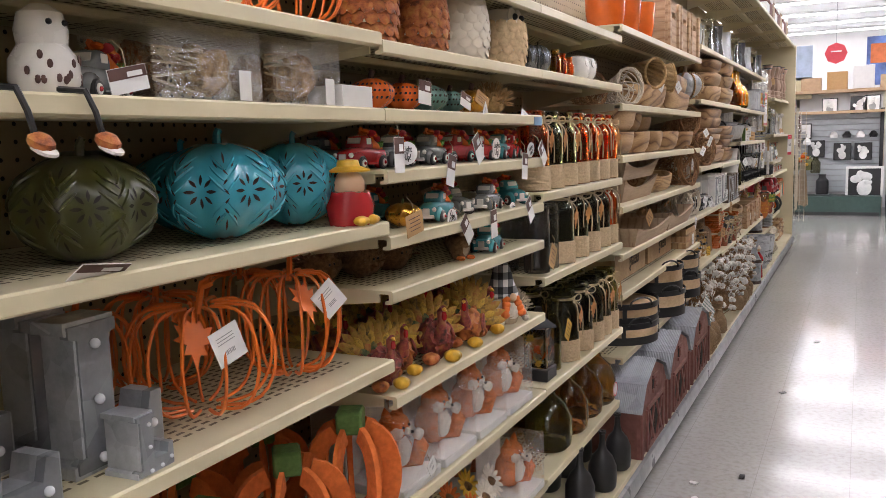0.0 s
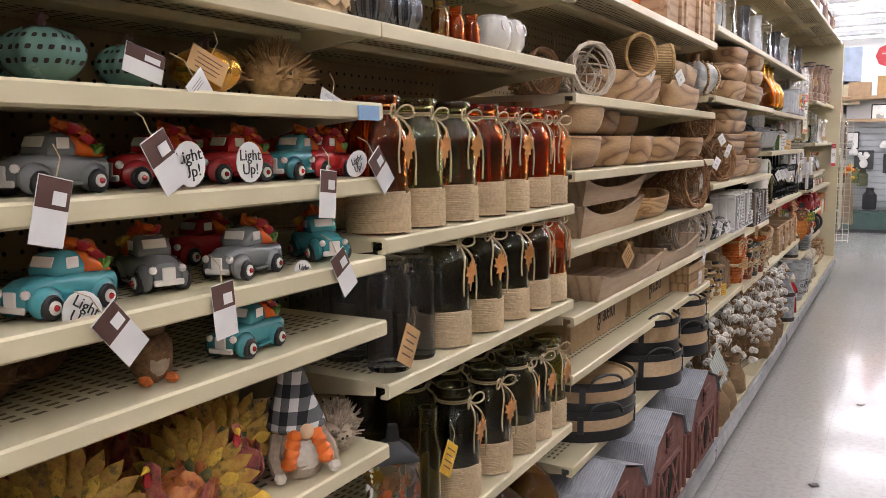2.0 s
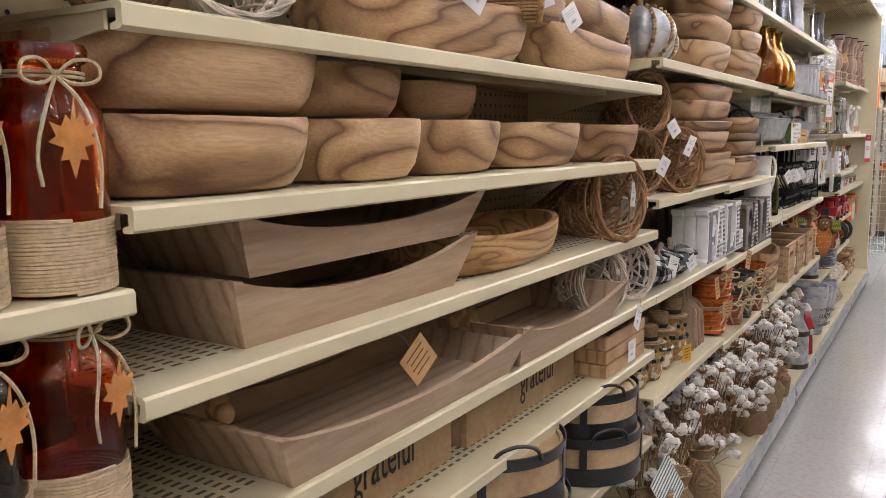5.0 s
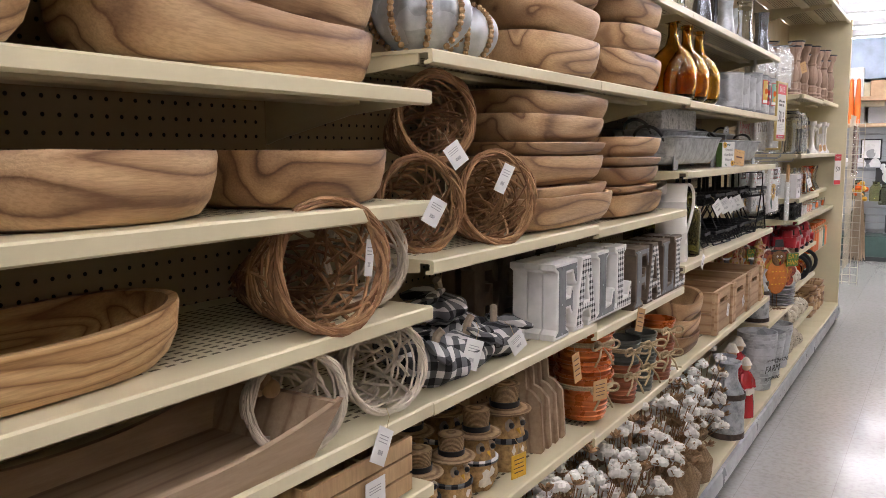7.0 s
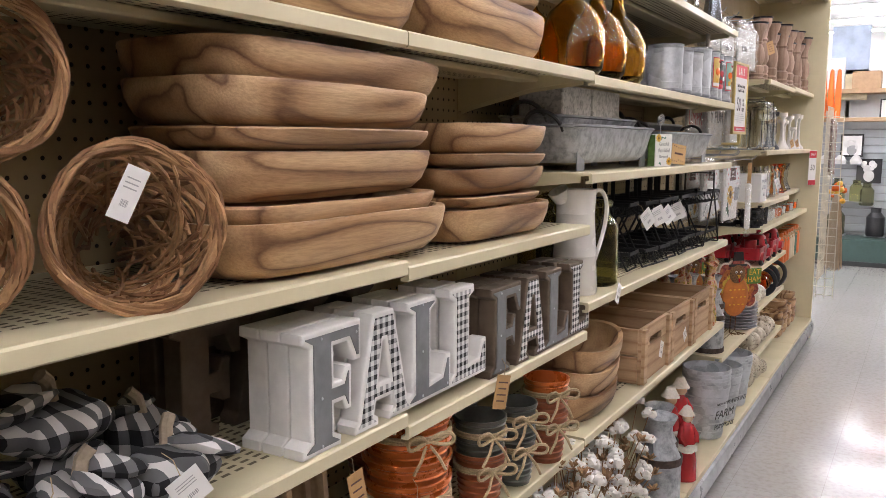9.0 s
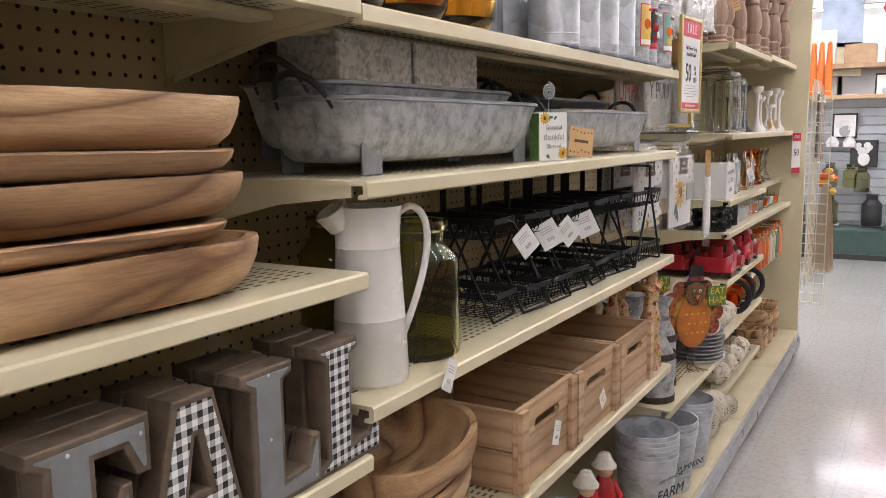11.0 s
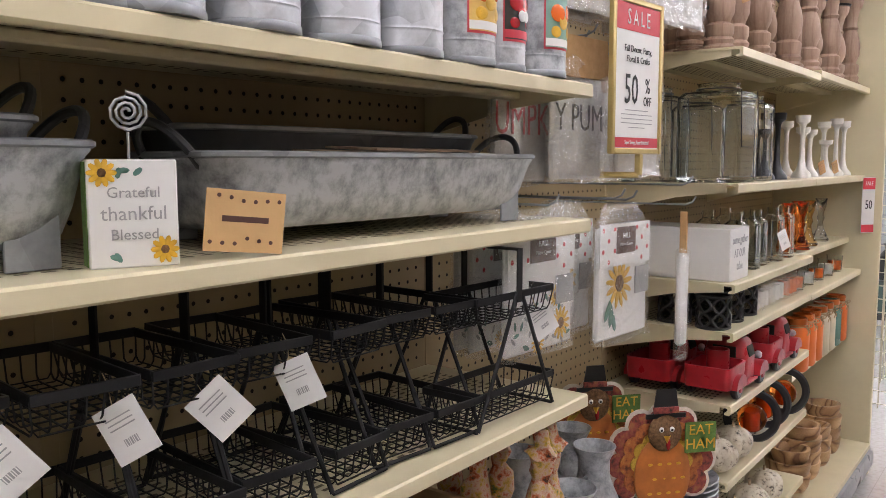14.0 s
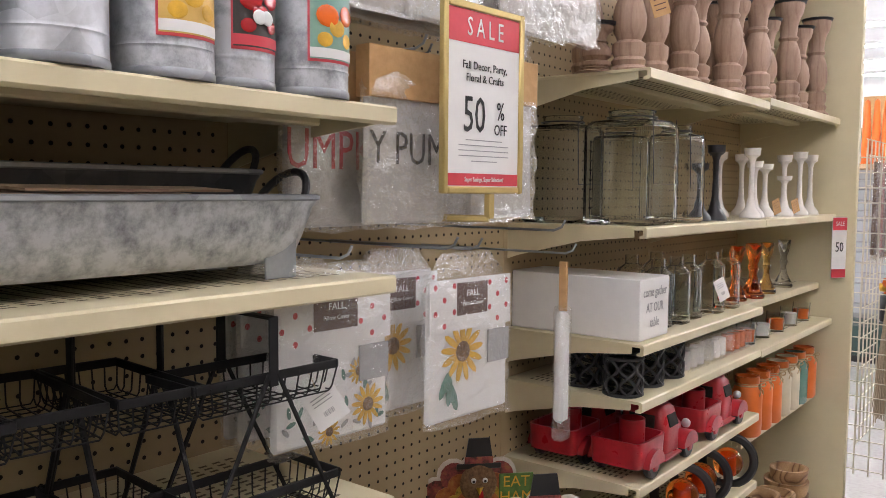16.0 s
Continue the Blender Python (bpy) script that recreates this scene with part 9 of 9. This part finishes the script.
def wire_grid(x, y0, y1, z0, z1):
    o = thing("wire_grid_panel", "ivory wire grid panel at the end of the run", "wire grid")
    for i in range(6):
        y = y0 + (y1 - y0) * i / 5
        part("upright_wire", tube([(x, y, z0), (x, y, z1)], 0.0028, 5), WIREW, o)
    n = int((z1 - z0) / 0.055)
    for j in range(n + 1):
        z = z0 + (z1 - z0) * j / n
        part("cross_wire", tube([(x - 0.004, y0, z), (x - 0.004, y1, z)], 0.0024, 5), WIREW, o)


wire_grid(-0.635, 9.74, 10.06, 0.38, 1.5)
o = thing("wire_grid_panel", "ivory wire grid wing standing out from the run", "wire grid")
for i in range(5):
    part("upright_wire", tube([(-0.745 + 0.05 * i, 9.78, 0.26), (-0.745 + 0.05 * i, 9.78, 1.47)], 0.0028, 5), WIREW, o)
for j in range(22):
    part("cross_wire", tube([(-0.745, 9.775, 0.28 + 0.055 * j), (-0.545, 9.775, 0.28 + 0.055 * j)], 0.0024, 5), WIREW, o)
for k, (x, y, z) in enumerate(((-0.58, 9.98, 0.98), (-0.57, 10.08, 0.96), (-0.6, 10.14, 0.97))):
    o = thing("corn_broom", "bunch of brown broom corn hung with orange flowers", "broom", pose(x, y, z, 0, 0, 30 * k), "hanging brooms")
    rnd, g = random.Random(k), []
    for i in range(70):
        a, r = rnd.uniform(0, 6.28), rnd.uniform(0.0, 0.05)
        g.append(tube([(0.01 * math.cos(a), 0.01 * math.sin(a), -0.05), (r * 0.7 * math.cos(a), r * 0.7 * math.sin(a), -0.3), (r * math.cos(a), r * math.sin(a), -0.5 - rnd.uniform(0, 0.06))], 0.0022, 4))
    tagged(part("bristles", join(*g), OATM if k != 1 else GREYWOOD, o), kind="stuff")
    for i in range(6):
        part("flower", at(roughen(ball(0.02, 8), 0.006, 70, i), rnd.uniform(-0.03, 0.03), rnd.uniform(-0.03, 0.03), rnd.uniform(-0.1, 0.02)), (ORANGE, YELLOW)[i % 2], o)
for k in range(6):
    y, z = 9.80 + 0.05 * k, 1.42 - 0.02 * (k % 2)
    o = thing("hanging_pack", "dark packaged floral picks hung on the wire grid", "package", pose(-0.615, y, z), "hanging packs")
    part("card", box(0.012, 0.045, 0.34, 0.003, (0, 0, -0.17)), (BROWNCARD, OATM, RESIN)[k % 3], o)
    part("clear_bag", box(0.02, 0.05, 0.38, 0.004, (0, 0, -0.18)), FILM, o)

SLATW = paint("grey_slat_board", (0.42, 0.44, 0.46), 0.5, vary=0.06, scale=4)
DKGREEN = paint("dark_green_base", (0.035, 0.07, 0.06), 0.5)
TAN = paint("tan_shelf_board", (0.5, 0.34, 0.2), 0.6)
FY = 13.85


def slat_wall(x0, x1):
    o = thing("slat_wall", "grey slatwall display with dark green base", "slatwall", pose(x0, FY, 0), "slatwalls")
    w = x1 - x0
    part("backing", box(w, 0.02, 1.5, 0, (w / 2, 0.05, 0.8)), GREYINK, o)
    for k in range(14):
        part("slat", box(w - 0.01, 0.02, 0.078, 0.004, (w / 2, 0.028, 0.36 + 0.085 * k)), SLATW, o)
    part("base", box(w, 0.5, 0.28, 0.01, (w / 2, -0.19, 0.14)), DKGREEN, o)
    part("kick", box(w - 0.05, 0.47, 0.05, 0, (w / 2, -0.21, 0.025)), BLACK, o)
    part("end_post", box(0.05, 0.08, 1.55, 0.004, (w - 0.02, -0.0, 0.79)), BLACK, o)
    part("top_shelf", box(w, 0.36, 0.04, 0.004, (w / 2, -0.1, 1.52)), TAN, o)


slat_wall(-2.0, 0.28)
slat_wall(0.34, 2.6)
FLOWERW = paint("white_blossom_print", (0.75, 0.74, 0.72), 0.6)


def picture(x, z, w, h, frame_m, dark, y=FY - 0.02):
    o = thing("flower_picture", "framed print of white blossoms on dark ground", "picture", pose(x, y, z), "blossom pictures")
    part("frame", box(w, 0.03, h, 0.004), frame_m, o)
    part("print", box(w * 0.86, 0.004, h * 0.86, 0, (0, -0.0165, 0)), BLACK if dark else PAPER, o)
    rnd = random.Random(int(x * 100) + 7)
    for k in range(7):
        part("blossom", at(roughen(ball(min(w, h) * 0.13, 10, 1, 0.1, 1), 0.01, 20, k), rnd.uniform(-0.26, 0.26) * w, -0.0195, rnd.uniform(-0.05, 0.32) * h), FLOWERW, o)
    part("vase", at(ball(min(w, h) * 0.22, 14, 1, 0.08, 1.2), 0, -0.0195, -h * 0.2), FLOWERW if dark else GREYINK, o)


picture(0.05, 0.48, 0.5, 0.46, PAPER, True, FY - 0.16)
for x, z in ((-0.26, 0.93), (0.02, 0.93), (-0.05, 1.62), (-0.62, 0.98)):
    picture(x, z, 0.24, 0.26, BLACK, True)
for x, z in ((-0.45, 1.62), (0.12, 1.64), (-0.8, 1.25)):
    picture(x, z, 0.22, 0.24, BLACK, False)


def lantern(x, z, s, m):
    o = thing("bottle_lantern", "dark glass bottle lantern on the slatwall", "lantern", pose(x, FY - 0.14, z), "bottle lanterns")
    part("glass", lathe([(0, 0), (0.085 * s, 0), (0.09 * s, 0.02 * s), (0.09 * s, 0.2 * s), (0.05 * s, 0.25 * s), (0.05 * s, 0.29 * s), (0.065 * s, 0.3 * s), (0, 0.3 * s)], 20), m, o)
    part("peg_shelf", box(0.2 * s, 0.16, 0.012, 0.002, (0, 0.06, -0.007)), SLATW, o)


for x, z, s, m in ((-0.52, 0.3, 1.0, BLACK), (-0.62, 0.62, 0.8, DARKG), (-0.9, 0.3, 1.0, DARKG), (-0.9, 0.66, 0.8, DARKG), (-0.72, 0.66, 0.75, OLIVEG), (-1.2, 0.3, 1.0, BLACK)):
    lantern(x, z, s, m)
for k, (x, z) in enumerate(((-0.38, 1.14), (-0.2, 1.14), (-0.02, 1.14), (0.15, 1.14), (-0.75, 1.05), (-0.9, 1.05), (-1.05, 1.05))):
    o = thing("shelf_figurine", "small white and black ornament on a slatwall peg", "ornament", pose(x, FY - 0.06, z), "slatwall ornaments")
    part("body", lathe([(0, 0), (0.05, 0), (0.06, 0.04), (0.03, 0.09), (0, 0.1)], 16), (PAPER, BLACK)[k % 2] if k < 4 else PAPER, o)
    part("peg_shelf", box(0.13, 0.12, 0.01, 0.001, (0, 0.03, -0.006)), SLATW, o)
# signs, stock boxes and pictures standing on the high shelf and hung above
o = thing("hanging_sign", "round red and white sign hung from the ceiling", "sign", pose(-0.42, FY + 1.2, 2.5))
part("disc", at(lathe([(0, -0.01), (0.17, -0.01), (0.17, 0.01), (0, 0.01)], 8), 0, 0, 0, 90, 0, 0), REDINK, o)
part("print_bar", box(0.16, 0.004, 0.02, 0, (0, -0.013, 0.03)), PAPER, o)
part("wire", tube([(0, 0, 0.17), (0, 0, 2.5)], 0.004, 4), GALVD, o)
SKYP = paint("poster_blue", (0.12, 0.2, 0.5), 0.5, vary=0.6, scale=4)
SUNP = paint("poster_red", (0.6, 0.16, 0.05), 0.5, vary=0.5, scale=4)
for x, z, w, h, m in ((0.3, 2.32, 0.55, 0.75, SKYP), (-0.95, 2.35, 0.4, 0.55, paint("poster_pale_blue", (0.45, 0.55, 0.7), 0.5, vary=0.3, scale=4)), (-0.95, 1.95, 0.4, 0.35, paint("poster_cream", (0.7, 0.65, 0.45), 0.5, vary=0.3, scale=5))):
    o = thing("wall_poster", "bright printed poster board above the slatwall", "poster", pose(x, FY + 0.9, z), "poster boards")
    part("board", box(w, 0.03, h, 0.003), m, o)
    if m is SKYP:
        part("sun_patch", box(w * 0.8, 0.006, h * 0.4, 0, (0, -0.0165, h * 0.15)), SUNP, o)
    part("stand", box(0.04, 0.04, z - h / 2, 0, (0, 0.04, -h / 2 - (z - h / 2) / 2)), WIREW, o)
for k in range(12):
    x = -1.9 + 0.38 * k
    h = 0.2 + 0.08 * ((k * 7) % 3)
    solid("stock_box", box(0.3, 0.28, h, 0.006, (0, 0, h / 2)), (TAN, KRAFT, PAPER)[k % 3], "cardboard stock box on the high shelf", "box", pose(x, FY + 0.95, 1.9), "stock boxes")
o = thing("high_shelf", "long tan shelf behind the slatwall", "shelf", pose(0, FY + 0.95, 0))
part("board", box(5.0, 0.4, 0.05, 0.004, (0, 0, 1.873)), TAN, o)
part("panel", box(5.0, 0.03, 1.85, 0, (0, 0.2, 0.925)), WHITEWALL, o)
for k in range(8):
    solid("orange_candle", lathe([(0, 0), (0.035, 0), (0.03, 0.05), (0.036, 0.1), (0.03, 0.3), (0.02, 0.5), (0, 0.52)], 14), WIREORANGE, "tall orange turned candle pillar", "candle", pose(-1.45 + 0.07 * k, FY - 0.1, 1.541), "orange pillars")
# scraps on the floor
for k, (x, y, c) in enumerate(((-0.35, 3.0, BLACK), (-0.47, 2.75, PAPER), (-0.5, 2.88, PAPER), (-0.30, 4.1, BLACK), (-0.2, 5.2, PAPER))):
    solid("floor_scrap", roughen(box(0.02, 0.03, 0.003, 0.0), 0.004, 40, k), c, "small scrap of paper on the floor", "litter", pose(x, y, 0.005, 0, 0, 40 * k), "floor scraps")
